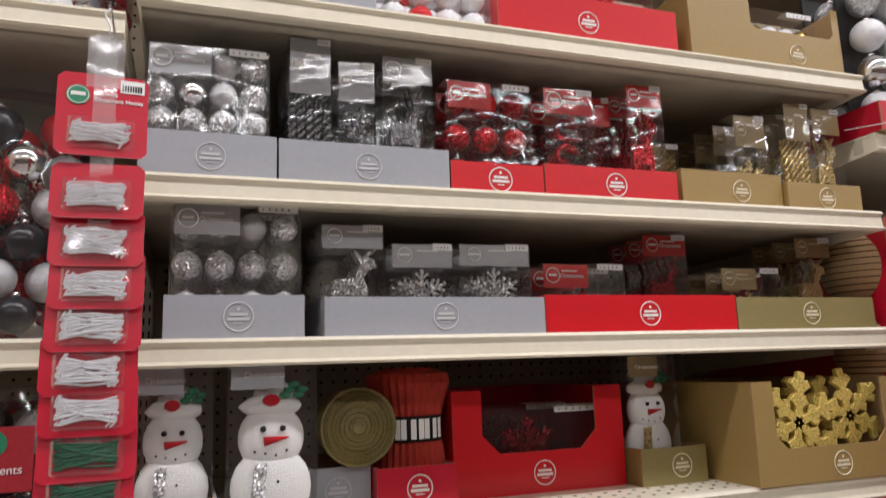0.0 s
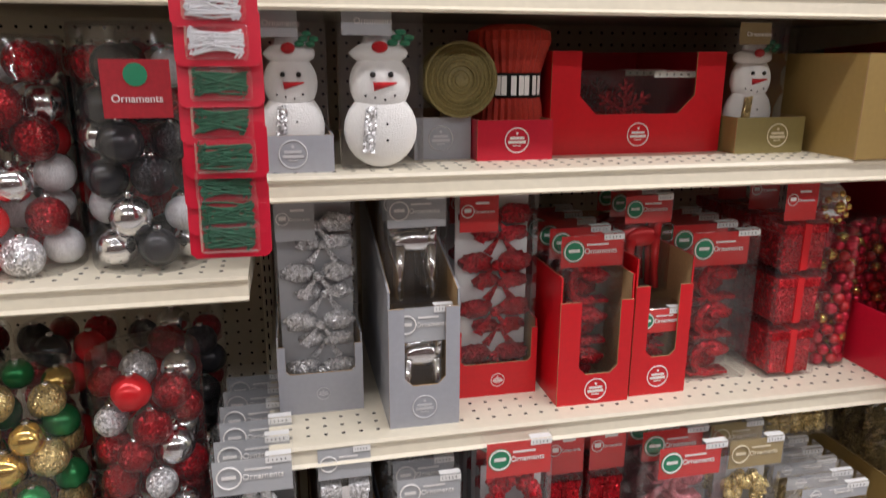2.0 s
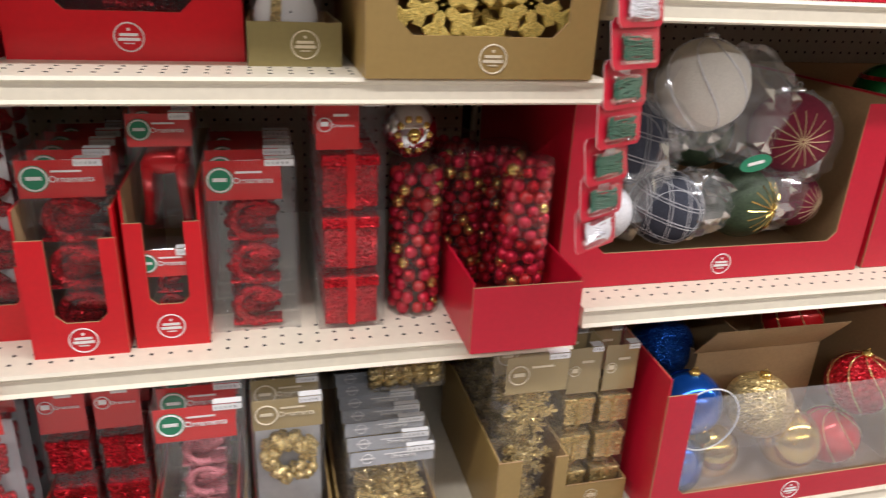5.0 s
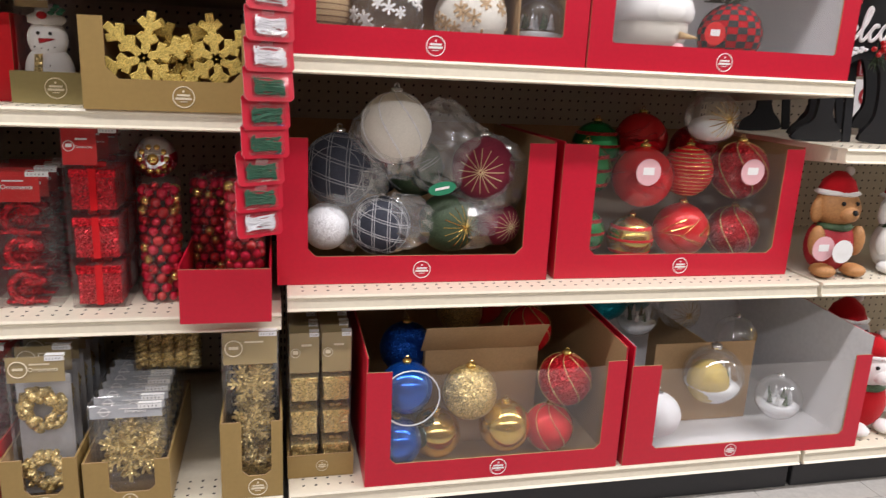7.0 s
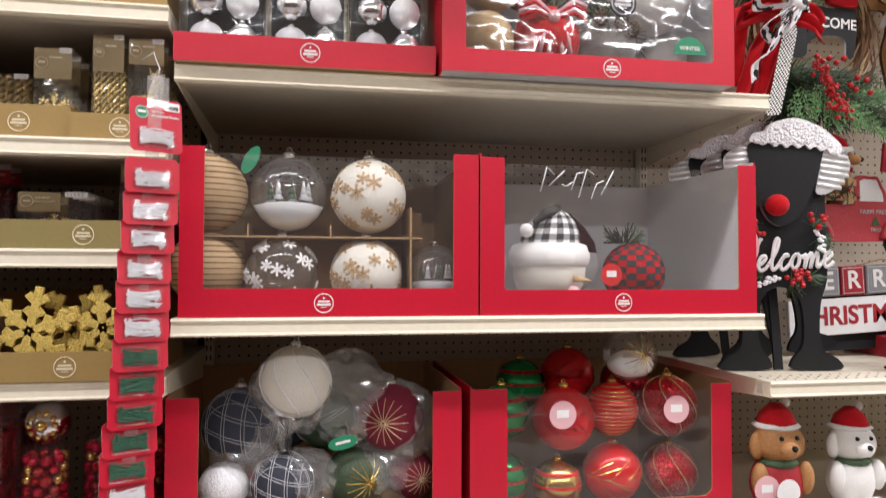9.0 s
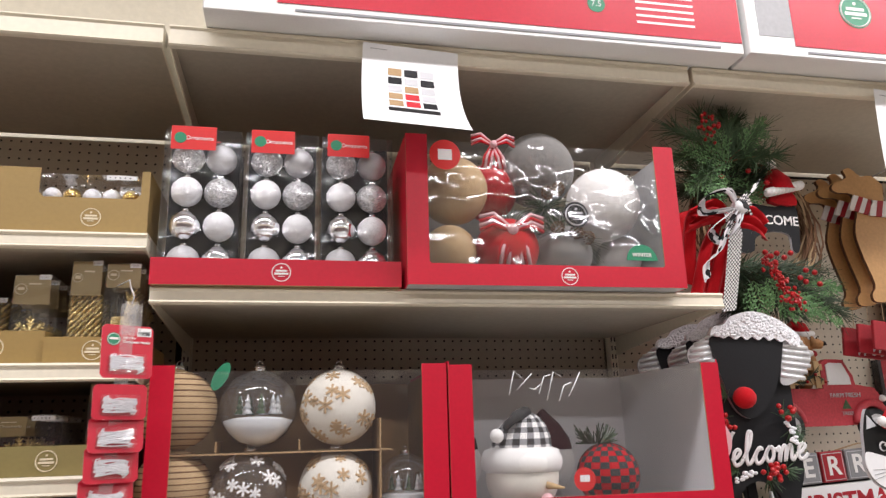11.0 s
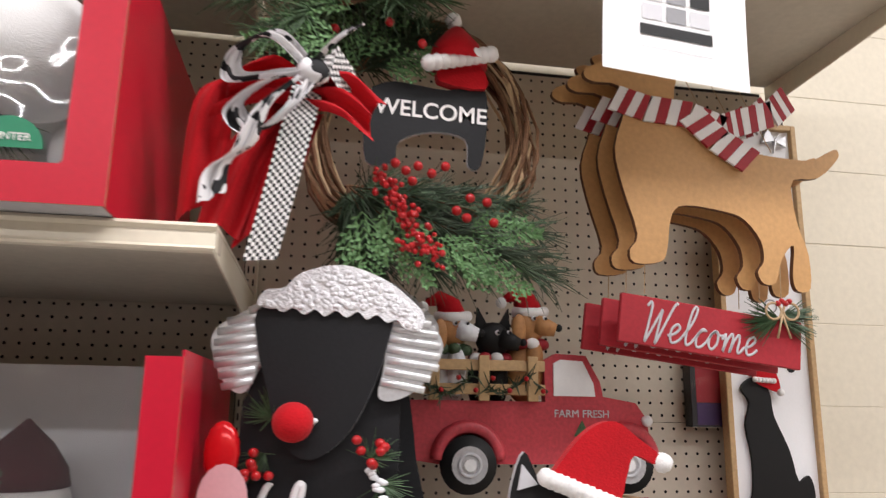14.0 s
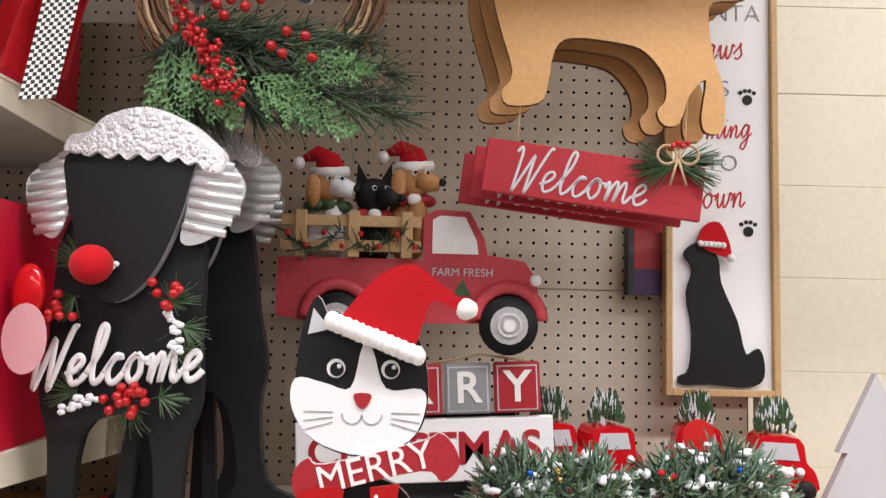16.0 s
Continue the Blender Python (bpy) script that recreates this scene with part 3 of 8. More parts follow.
def fill(g, kind, w, h, d, top, m, m2):
    """Goods inside a clear box that spans 0..w, 0..d, 0..h with its header above top."""
    cx, cy = w / 2, d * 0.45
    if kind == "balls":
        nx = max(2, round(w / 0.042))
        r = w / nx * 0.46
        nz = int(h / (2.1 * r))
        for i in range(nx):
            for k in range(nz):
                if (k + 0.5) * 2.1 * r > top and (i + 0.5) < nx * 0.55:
                    continue
                ball(g, (i + 0.5) * w / nx, r * 1.15, (k + 0.5) * h / nz, r, (m, m2, "silver_matte" if m == "silver_glit" else m)[(i + k * 2 + k) % 3] if k != 1 else m, True, 16, 10, 10 if k == 0 else 0)
                g.mark()
    elif kind == "flakes":
        n = max(1, int(top / (w * 0.8)))
        for k in range(n):
            flake(g, cx, d * 0.2, top * (k + 0.5) / n, min(w * 0.44, top * 0.5 / n), m, turn=15 * k)
            g.mark()
            flake(g, cx + w * 0.05, d * 0.6, top * (k + 0.45) / n, min(w * 0.4, top * 0.45 / n), m, turn=30 + 15 * k)
            g.mark()
    elif kind == "twist":
        for i in range(5):
            x = w * (i + 0.5) / 5
            g.tube([(x + w * 0.07 * math.cos(q * 0.9), d * 0.3 + w * 0.07 * math.sin(q * 0.9), 0.004 + top * q / 34) for q in range(35)], w * 0.055, m, 5)
            g.tube([(x - w * 0.07 * math.cos(q * 0.9), d * 0.3 - w * 0.07 * math.sin(q * 0.9), 0.004 + top * q / 34) for q in range(35)], w * 0.055, m, 5)
            g.mark()
    elif kind == "bows":
        n = 4
        g.box(w * 0.04, w * 0.96, d * 0.62, d * 0.64, 0.004, h * 0.98, m2)
        g.mark()
        for k in range(n):
            bow(g, cx * 1.05, d * 0.4, h * (k + 0.62) / (n + 0.25), w * 0.44, m)
            g.mark()
            bow(g, cx * 1.2, d * 0.5, h * (k + 0.22) / (n + 0.25), w * 0.34, m)
            g.mark()
    elif kind == "gifts":
        n = 3
        s = min(w * 0.42, top / n * 0.42)
        for k in range(n):
            gift(g, cx, d * 0.45, top * (k + 0.5) / n, s, m, m2)
            g.mark()
    elif kind == "wreaths":
        n = max(2, int(top / (w * 0.82)))
        g.box(w * 0.04, w * 0.96, d * 0.72, d * 0.74, 0.004, top, m2)
        g.mark()
        for k in range(n):
            clump_wreath(g, cx, d * 0.35, top * (k + 0.5) / n, min(w * 0.30, top / n * 0.32), w * 0.15, m)
            g.mark()
    elif kind == "deer":
        for k, dy in enumerate((0.25, 0.65)):
            q = pose(cx, d * dy, 0.006, 0, 0, 0) @ Matrix.Diagonal((w * 0.9, 1, top * 0.95, 1))
            g.prism([(-0.3, 0), (-0.2, 0), (-0.15, 0.35), (0.1, 0.35), (0.15, 0), (0.25, 0), (0.28, 0.45), (0.2, 0.6), (0.3, 0.72), (0.42, 0.75), (0.4, 0.85), (0.28, 0.9),
                     (0.45, 1.0), (0.3, 0.98), (0.2, 0.88), (0.05, 1.0), (0.08, 0.9), (0.15, 0.8), (0.05, 0.6), (-0.3, 0.58), (-0.36, 0.4)], -0.004, 0.004, m, m=q)
            g.mark()
    elif kind == "scroll":
        for k in range(3):
            z = top * (k + 0.5) / 3
            r = min(w * 0.3, top / 7.5)
            g.ring((cx, d * 0.3, z), r, r * 0.28, m, 16, 6, a0=0.6, a1=5.2)
            g.sphere((cx + r * 0.5, d * 0.3, z + r * 0.5), (r * 0.9, r * 0.35, r * 0.4), m, 10, 6, wob=0.12)
            g.sphere((cx - r * 0.3, d * 0.6, z - r * 0.3), (r * 1.2, r * 0.35, r * 0.6), m, 10, 6, wob=0.12)
            g.box(cx - r * 1.3, cx + r * 1.3, d * 0.2, d * 0.7, z - r * 1.05, z - r * 0.85, m)
            g.mark()
    elif kind == "metal_deer":
        for dy in (0.25, 0.65):
            g.sphere((cx, d * dy, top * 0.78), (w * 0.36, d * 0.12, top * 0.13), m, 12, 8, wob=0.05)
            for sx in (-0.25, 0.25):
                g.tube([(cx + w * sx, d * dy, top * 0.75), (cx + w * sx * 1.1, d * dy, top * 0.3), (cx + w * sx * 1.2, d * dy, 0.006)], [w * 0.1, w * 0.07, w * 0.09], m, 7)
            g.tube([(cx + w * 0.25, d * dy, top * 0.8), (cx + w * 0.3, d * dy, top * 1.0)], [w * 0.1, w * 0.06], m, 7)
            g.mark()


def clear_box(x0, x1, z0, z1, y0, d, kind, m, tag, label, m2="silver_gloss", header=0.24, tag_w=1.0, rows=1, gap=None, hang=False, lettering=True, seal_green=False, lean=0.0):
    t = thing("ornament_box", label, "ornaments", "boxed ornaments", (x0, y0, z0))
    t.rotation_euler = (radians(lean), 0, 0)
    w, h = x1 - x0, z1 - z0
    top = h * (1 - header)
    g = G()
    fill(g, kind, w, h if tag_w < 1 and kind in ("balls", "bows") else top, d, top, m, m2)
    g.make_each("ornament", t)
    G().box(0, w, 0, d, 0.001, h, "clear_plastic", 0.0015).make("clear_shell", t, "clear folded plastic box", False)
    if tag:
        hh = h * header
        a, b = (w * 0.03, w * (0.03 + tag_w * 0.94))
        lab = part_tag = G().box(a, b, 0.0006, 0.0012, top, h - 0.002, tag).make("header_card", t)
        ink = "green_seal" if seal_green else INK_TAG[tag]
        g = G()
        r = min(hh * 0.3, (b - a) * 0.16)
        if seal_green:
            g.disc(a + (b - a) * 0.2, top + hh * 0.5, 0, r * 1.15, "green_seal", 16, 0.0006)
        g.ring((a + (b - a) * 0.2, -0.0008, top + hh * 0.5), r, r * 0.08, INK_TAG[tag], 16, 4)
        g.box(a + (b - a) * 0.11, a + (b - a) * 0.29, -0.0014, -0.0008, top + hh * 0.47, top + hh * 0.56, INK_TAG[tag])
        g.box(a + (b - a) * 0.40, a + (b - a) * 0.75, -0.0008, -0.0002, top + hh * 0.66, top + hh * 0.71, INK_TAG[tag])
        g.make("print", lab)
        if lettering:
            words("Ornaments", min(hh * 0.30, (b - a) * 0.115), INK_TAG[tag], a + (b - a) * 0.63, -0.0006, top + hh * 0.48, lab)
    g = G().box(w * 0.66, w * 0.97, -0.0012, -0.0006, h - 0.010, h - 0.001, "white_card")
    g.box(w * 0.66, w * 0.97, 0, d * 0.25, h + 0.0002, h + 0.0006, "white_card")
    for i in range(5):
        g.box(w * (0.69 + i * 0.05), w * (0.70 + i * 0.052), -0.0016, -0.0012, h - 0.007, h - 0.004, "ink_grey")
    g.make("price_sticker", t)
    for i in range(1, rows):
        c = copy_thing(t, pose(x0 + random.uniform(-0.002, 0.002), y0 + i * (gap or d + 0.003), z0, lean, 0, random.uniform(-1, 1)))
    return t


INK_TAG = {"tag_silver": "ink_white", "tag_red": "ink_white", "tag_gold": "ink_gold"}
SILV = "silver display carton of Christmas ornaments on a cream shelf"
REDD = "glossy red display carton of Christmas ornaments on a cream shelf"
GOLD = "gold display carton of Christmas ornaments on a cream shelf"

# shelf B
carton(0.012, 0.181, B, 1.474, 1.03, 0.30, "silver_card", SILV, seal_x=0.098)
clear_box(0.016, 0.172, 1.436, 1.594, 1.036, 0.05, "balls", "silver_glit", "tag_silver", "clear box of twelve silver glitter ball ornaments", "silver_gloss", 0.26, 0.52, 4)
carton(0.184, 0.423, B, 1.473, 1.03, 0.30, "silver_card", SILV, seal_x=0.305)
clear_box(0.199, 0.259, 1.433, 1.630, 1.05, 0.05, "twist", "grey_glit", "tag_silver", "clear box of silver twisted icicle ornaments", header=0.42, rows=4, lettering=False)
clear_box(0.267, 0.322, 1.433, 1.602, 1.05, 0.05, "flakes", "grey_glit", "tag_silver", "clear box of dark silver glitter ornaments", header=0.36, rows=4)
clear_box(0.331, 0.410, 1.433, 1.618, 1.05, 0.05, "deer", "grey_glit", "tag_silver", "clear box of silver glitter reindeer ornaments", header=0.22, rows=4, lettering=False)
carton(0.426, 0.573, B, 1.459, 1.03, 0.30, "red_card", REDD)
clear_box(0.428, 0.570, 1.425, 1.592, 1.05, 0.05, "balls", "red_glit", "tag_red", "clear box of red glitter ball ornaments", "red_gloss", 0.26, 0.52, 4)
carton(0.576, 0.813, B, 1.464, 1.03, 0.30, "red_card", REDD)
clear_box(0.590, 0.680, 1.425, 1.596, 1.05, 0.05, "scroll", "dark_red_glit", "tag_red", "clear box of red glitter scroll ornaments", header=0.25, rows=4)
clear_box(0.690, 0.736, 1.425, 1.605, 1.09, 0.05, "twist", "dark_red_glit", "tag_red", "clear box of red glitter ornaments", header=0.28, rows=3, lettering=False)
clear_box(0.742, 0.812, 1.425, 1.617, 1.05, 0.05, "deer", "red_glit", "tag_red", "clear box of red glitter ornaments", header=0.2, rows=4)
carton(0.830, 1.037, B, 1.475, 1.04, 0.30, "gold_card", GOLD, seal_x=0.95)
clear_box(0.840, 0.925, 1.425, 1.560, 1.16, 0.05, "twist", "gold_glit", "", "clear box of gold twisted icicle ornaments", header=0.05, rows=3)
clear_box(0.965, 1.034, 1.425, 1.588, 1.06, 0.05, "flakes", "gold_glit", "tag_gold", "clear box of gold glitter ornaments", header=0.36, rows=4, lettering=False)
carton(1.040, 1.206, B, 1.462, 1.03, 0.30, "gold_card", GOLD)
clear_box(1.070, 1.128, 1.420, 1.616, 1.05, 0.05, "twist", "gold_glit", "tag_gold", "clear box of gold twisted icicle ornaments", header=0.36, rows=4, lettering=False)
clear_box(1.133, 1.200, 1.420, 1.612, 1.05, 0.05, "deer", "gold_glit", "tag_gold", "clear box of gold glitter reindeer ornaments", header=0.26, rows=4, lettering=False)

# shelf A
clear_box(0.330, 0.500, A, 1.80, 1.03, 0.08, "balls", "white_glit", "", "clear box of pink and white ball ornaments", "red_gloss", 0.1, rows=2)
carton(0.512, 0.840, A, 1.745, 1.03, 0.3, "red_card", REDD, seal_x=0.67)
clear_box(0.545, 0.81, A + 0.01, 1.80, 1.05, 0.1, "wreaths", "dark_red_glit", "", "clear box of deep red glitter ornaments", "red_gloss", 0.05, rows=2)
carton(0.868, 1.206, A, 1.80, 1.03, 0.3, "gold_card", GOLD, notch=(1.0, 1.19, 1.74, 0.01), seal_x=1.1)
clear_box(0.99, 1.18, A + 0.06, 1.80, 1.06, 0.1, "balls", "white_glit", "", "clear box of white and gold ball ornaments", "gold_gloss", 0.1, rows=2)
carton(0.02, 0.32, A, 1.745, 1.03, 0.3, "silver_card", SILV)

# shelf C
carton(0.047, 0.217, C, 1.264, 1.03, 0.30, "silver_card", SILV, seal_x=0.135)
clear_box(0.052, 0.214, 1.226, 1.382, 1.036, 0.05, "balls", "silver_glit", "tag_silver", "clear box of twelve silver ball ornaments", "silver_gloss", 0.26, 0.52, 4)
carton(0.243, 0.562, C, 1.262, 1.03, 0.30, "silver_card", SILV, seal_x=0.41)
clear_box(0.243, 0.333, 1.225, 1.366, 1.06, 0.05, "deer", "silver_glit", "tag_silver", "clear box of silver glitter angel ornaments", header=0.24, rows=4, lettering=False)
clear_box(0.340, 0.434, 1.225, 1.341, 1.055, 0.04, "flakes", "silver_glit", "tag_silver", "clear box of silver glitter snowflake ornaments", header=0.3, rows=5, lettering=False)
clear_box(0.440, 0.556, 1.225, 1.343, 1.055, 0.04, "flakes", "silver_glit", "tag_silver", "clear box of silver glitter snowflake ornaments", header=0.28, rows=5, lettering=False)
carton(0.566, 0.908, C, 1.266, 1.035, 0.30, "red_card", REDD, seal_x=0.745)
clear_box(0.590, 0.742, 1.225, 1.322, 1.09, 0.04, "flakes", "dark_red_glit", "tag_red", "clear box of red glitter snowflake ornaments", header=0.4, tag_w=0.55, rows=5)
clear_box(0.800, 0.890, 1.225, 1.380, 1.12, 0.05, "deer", "dark_red_glit", "tag_red", "clear box of red glitter angel ornaments", header=0.24, rows=3)
carton(0.911, 1.206, C, 1.263, 1.035, 0.30, "olive_card", GOLD, seal_x=1.065)
clear_box(0.930, 1.060, 1.225, 1.320, 1.09, 0.04, "flakes", "gold_glit", "tag_gold", "clear box of gold glitter snowflake ornaments", header=0.4, tag_w=0.6, rows=5)
clear_box(1.110, 1.195, 1.225, 1.380, 1.10, 0.05, "deer", "gold_glit", "tag_gold", "clear box of gold glitter angel ornaments", header=0.24, rows=3, lettering=False)


# shelf D
def snowman_box(x0, x1, z0, z1, y0, scarf, label, tag="tag_silver"):
    t = thing("snowman_ornament_box", label, "ornaments", "boxed snowman ornaments", (x0, y0, z0))
    w, h, d = x1 - x0, z1 - z0, 0.05
    g = G()
    c, y = w / 2, d * 0.5
    g.sphere((c, y, h * 0.24), (w * 0.46, d * 0.40, h * 0.235), "felt_white", 18, 12)
    g.sphere((c, y, h * 0.52), (w * 0.38, d * 0.40, h * 0.19), "felt_white", 18, 12)
    g.sphere((c, y, h * 0.70), (w * 0.36, d * 0.38, h * 0.07), "felt_white", 16, 8, wob=0.05)
    g.sphere((c + w * 0.03, y, h * 0.75), (w * 0.25, d * 0.25, h * 0.10), "white_glit", 14, 8)
    g.sphere((c - w * 0.02, y - d * 0.40, h * 0.735), (w * 0.10, d * 0.1, h * 0.035), "felt_red", 10, 6)
    for k in range(5):
        g.sphere((c + w * (0.14 + 0.05 * k), y - d * 0.33, h * (0.76 + 0.03 * (k % 3))), (w * 0.07, d * 0.06, h * 0.02), "felt_green", 8, 5)
    for k in (-1, 1):
        g.sphere((c + k * w * 0.11, y - d * 0.41, h * 0.575), w * 0.036, "ink_black", 8, 6)
    for k in range(4):
        g.sphere((c + w * (-0.2 + 0.12 * k), y - d * 0.34, h * (0.45 - 0.012 * (k % 3))), w * 0.016, "ink_black", 6, 4)
    for k in range(2):
        g.sphere((c + w * 0.06, y - d * 0.37, h * (0.28 - 0.1 * k)), w * 0.02, "ink_black", 6, 4)
    g.tube([(c - w * 0.1, y - d * 0.38, h * 0.505), (c + w * 0.18, y - d * 0.42, h * 0.525)], [w * 0.055, w * 0.010], "felt_red", 6)
    g.ring((c, y, h * 0.375), w * 0.27, w * 0.05, scarf, 16, 6, m=Matrix.Translation((0, 0, 0)) @ Matrix.Diagonal((1, 1, 0.35, 1)) @ Matrix.Translation((0, 0, h * 0.68)))
    g.prism([(c - w * 0.2, h * 0.38), (c - w * 0.06, h * 0.39), (c - w * 0.1, h * 0.1), (c - w * 0.26, h * 0.11)], y - d * 0.42, y - d * 0.36, scarf)
    g.make("snowman", t)
    G().box(0, w, 0, d, 0.001, h, "clear_plastic", 0.0015).make("clear_shell", t, "clear folded plastic box", False)
    lab = G().box(w * 0.03, w * 0.62, 0.0006, 0.0012, h * 0.80, h * 0.97, tag).make("header_card", t)
    words("Ornaments", h * 0.05, "ink_white", w * 0.40, -0.0004, h * 0.88, lab)
    return t


carton(0.020, 0.113, D, 1.022, 1.03, 0.2, "silver_card", SILV, seal_x=0.06)
snowman_box(0.016, 0.108, D + 0.008, 1.185, 1.038, "silver_glit", "felt snowman ornament with silver scarf in clear box")
snowman_box(0.124, 0.232, D + 0.001, 1.190, 1.025, "silver_glit", "felt snowman ornament with silver scarf in clear box")
carton(0.236, 0.322, D, 1.035, 1.12, 0.2, "silver_card", SILV, seal_x=0.276)
carton(0.324, 0.440, D, 1.032, 1.09, 0.2, "crimson_card", "crimson carton holding a wide red ribbon roll")
carton(0.450, 0.742, D, 1.130, 1.13, 0.3, "red_card", "red display carton with a cut-out window", notch=(0.497, 0.692, 1.035, 0.028), seal_x=0.598, inner="crimson_card")
clear_box(0.47, 0.72, D + 0.01, 1.10, 1.16, 0.1, "flakes", "dark_red_glit", "", "clear box of deep red glitter snowflakes", header=0.1, rows=2)
carton(0.746, 0.868, D, 1.030, 1.09, 0.2, "olive_card", "gold carton holding a felt snowman ornament", seal_x=0.82)
snowman_box(0.752, 0.845, D + 0.012, 1.180, 1.12, "gold_glit", "felt snowman ornament with gold scarf in clear box", "tag_gold")
t = carton(0.886, 1.190, D, 1.128, 0.995, 0.36, "gold_card", "large gold carton with a window onto gold snowflakes", notch=(0.925, 1.150, 1.026, 0.02), seal_x=1.05)
for fx, fy, fz, fr, tu in ((0.985, 1.014, 1.062, 0.080, 12), (1.105, 1.026, 1.066, 0.078, -8), (1.045, 1.050, 1.062, 0.078, 30)):
    g = G()
    for a in range(6):
        q = pose(fx, fy, fz, 0, 60 * a + tu, 0)
        g.box(-0.0072, 0.0072, -0.005, 0.005, 0, fr, "gold_foam", 0.0012, m=q)
        for fr2, ln in ((0.34, 0.24), (0.64, 0.27)):
            for sgn in (-1, 1):
                g.box(-0.0068, 0.0068, -0.0049, 0.0049, 0, fr * ln, "gold_foam", 0.0012, m=q @ pose(0, 0, fr * fr2, 0, sgn * 52, 0))
    tagged(g.make("gold_snowflake"), "large gold glitter foam snowflake in a carton", "snowflake", "gold foam snowflakes")


def ribbon_roll():
    t = thing("ribbon_roll", "olive green wide ribbon roll standing on edge", "ribbon", "", (0.302, 1.10, 1.089))
    g = G()
    pts = []
    for i in range(150):
        a = i * 0.34
        r = 0.006 + 0.048 * i / 150
        pts.append((r * math.cos(a), 0, r * math.sin(a)))
    v, f = [], []
    for p in pts:
        v += [(p[0], 0, p[2]), (p[0], 0.075, p[2])]
    f = [(2 * i, 2 * i + 2, 2 * i + 3, 2 * i + 1) for i in range(len(pts) - 1)]
    g.add(v, f, "olive_ribbon", True)
    g.ring((0, 0.003, 0), 0.052, 0.0025, "olive_ribbon", 28, 5)
    for r in (0.012, 0.02, 0.028, 0.036, 0.044):
        g.ring((0, 0.002, 0), r, 0.0014, "olive_ribbon", 24, 4)
    g.lathe([(0.051, 0.002), (0.052, 0.05), (0.051, 0.074)], (0, 0, 0), "olive_ribbon", 28, m=pose(0, 0, 0, -90, 0, 0))
    g.make("ribbon", t)
    t = thing("ribbon_bundle", "pleated red ribbon bundle with black and white band", "ribbon", "", (0.392, 1.165, 1.0))
    g = G()
    n = 64
    v, f = [], []
    prof = [(0.050, 0.0), (0.054, 0.02), (0.051, 0.05), (0.046, 0.07), (0.046, 0.09), (0.053, 0.115), (0.062, 0.145), (0.060, 0.158), (0.03, 0.168)]
    for r, z in prof:
        for i in range(n):
            a = 2 * math.pi * i / n
            k = r * (1 + (0.03 if i % 2 else -0.03))
            v.append((k * math.cos(a), k * math.sin(a), z))
    for j in range(len(prof) - 1):
        for i in range(n):
            a, b = j * n + i, j * n + (i + 1) % n
            f.append((a, b, b + n, a + n))
    f.append(tuple(range((len(prof) - 1) * n, len(prof) * n)))
    g.add(v, f, "red_ribbon")
    g.make("ribbon", t)
    g = G().lathe([(0.0505, 0.062), (0.0490, 0.08), (0.0505, 0.098)], (0, 0, 0), "ink_black", 32)
    b = g.make("paper_band", t)
    g = G()
    for i in range(9):
        a = radians(-150 + i * 14)
        g.box(-0.004, 0.004, -0.0520, -0.0515, 0.066, 0.094, "ink_white", m=pose(0, 0, 0, 0, 0, -60 + i * 13) if i % 3 else pose(0, 0, 0, 0, 0, -63 + i * 13))
    g.make("print", b)


ribbon_roll()

# shelf E
carton(0.022, 0.150, E, 0.700, 1.10, 0.25, "silver_card", SILV, notch=(0.034, 0.138, 0.655, 0.006), seal=0.010, side_z=0.715)
clear_box(0.026, 0.146, E + 0.01, 0.928, 1.106, 0.06, "bows", "silver_glit", "tag_silver", "tall clear box of silver bow ornaments", "tag_silver", 0.2, 0.5, 3)
carton(0.180, 0.285, E, 0.775, 1.025, 0.36, "silver_card", "tall silver carton with cut-out front on a shelf edge", notch=(0.203, 0.264, 0.655, 0.012), seal_x=0.232, side_z=0.80, back_z=0.9)
clear_box(0.187, 0.279, E + 0.005, 0.775, 1.033, 0.05, "metal_deer", "silver_gloss", "tag_silver", "clear box of shiny silver reindeer ornaments", header=0.3)
clear_box(0.187, 0.279, 0.76, 0.930, 1.085, 0.05, "metal_deer", "silver_gloss", "tag_silver", "clear box of shiny silver reindeer ornaments", header=0.3, rows=3)
carton(0.296, 0.432, E, 0.702, 1.10, 0.25, "red_card", REDD, notch=(0.306, 0.422, 0.645, 0.006), seal=0.011, side_z=0.715)
clear_box(0.299, 0.429, E + 0.01, 0.928, 1.106, 0.06, "bows", "red_glit", "tag_red", "tall clear box of red glitter bow ornaments", "white_card", 0.2, 0.5, 3)
carton(0.446, 0.566, E, 0.760, 1.04, 0.36, "red_card", "red carton with cut-out front holding boxed ornaments", notch=(0.480, 0.545, 0.640, 0.012), seal_x=0.510, side_z=0.80)
clear_box(0.451, 0.560, E + 0.01, 0.859, 1.07, 0.05, "scroll", "red_glit", "tag_red", "clear box of red glitter rocking horse ornaments", header=0.2, rows=5, seal_green=True)
carton(0.574, 0.672, E, 0.775, 1.05, 0.36, "red_card", "narrow red carton with cut-out front holding boxed ornaments", notch=(0.598, 0.650, 0.655, 0.01), seal_x=0.622, side_z=0.82)
clear_box(0.579, 0.667, E + 0.01, 0.735, 1.056, 0.05, "scroll", "red_glit", "tag_red", "clear box of red glitter bell ornaments", header=0.3, seal_green=True)
clear_box(0.579, 0.667, E + 0.15, 0.907, 1.12, 0.05, "metal_deer", "red_gloss", "tag_red", "clear box of shiny red reindeer ornaments", header=0.28, rows=3, seal_green=True)
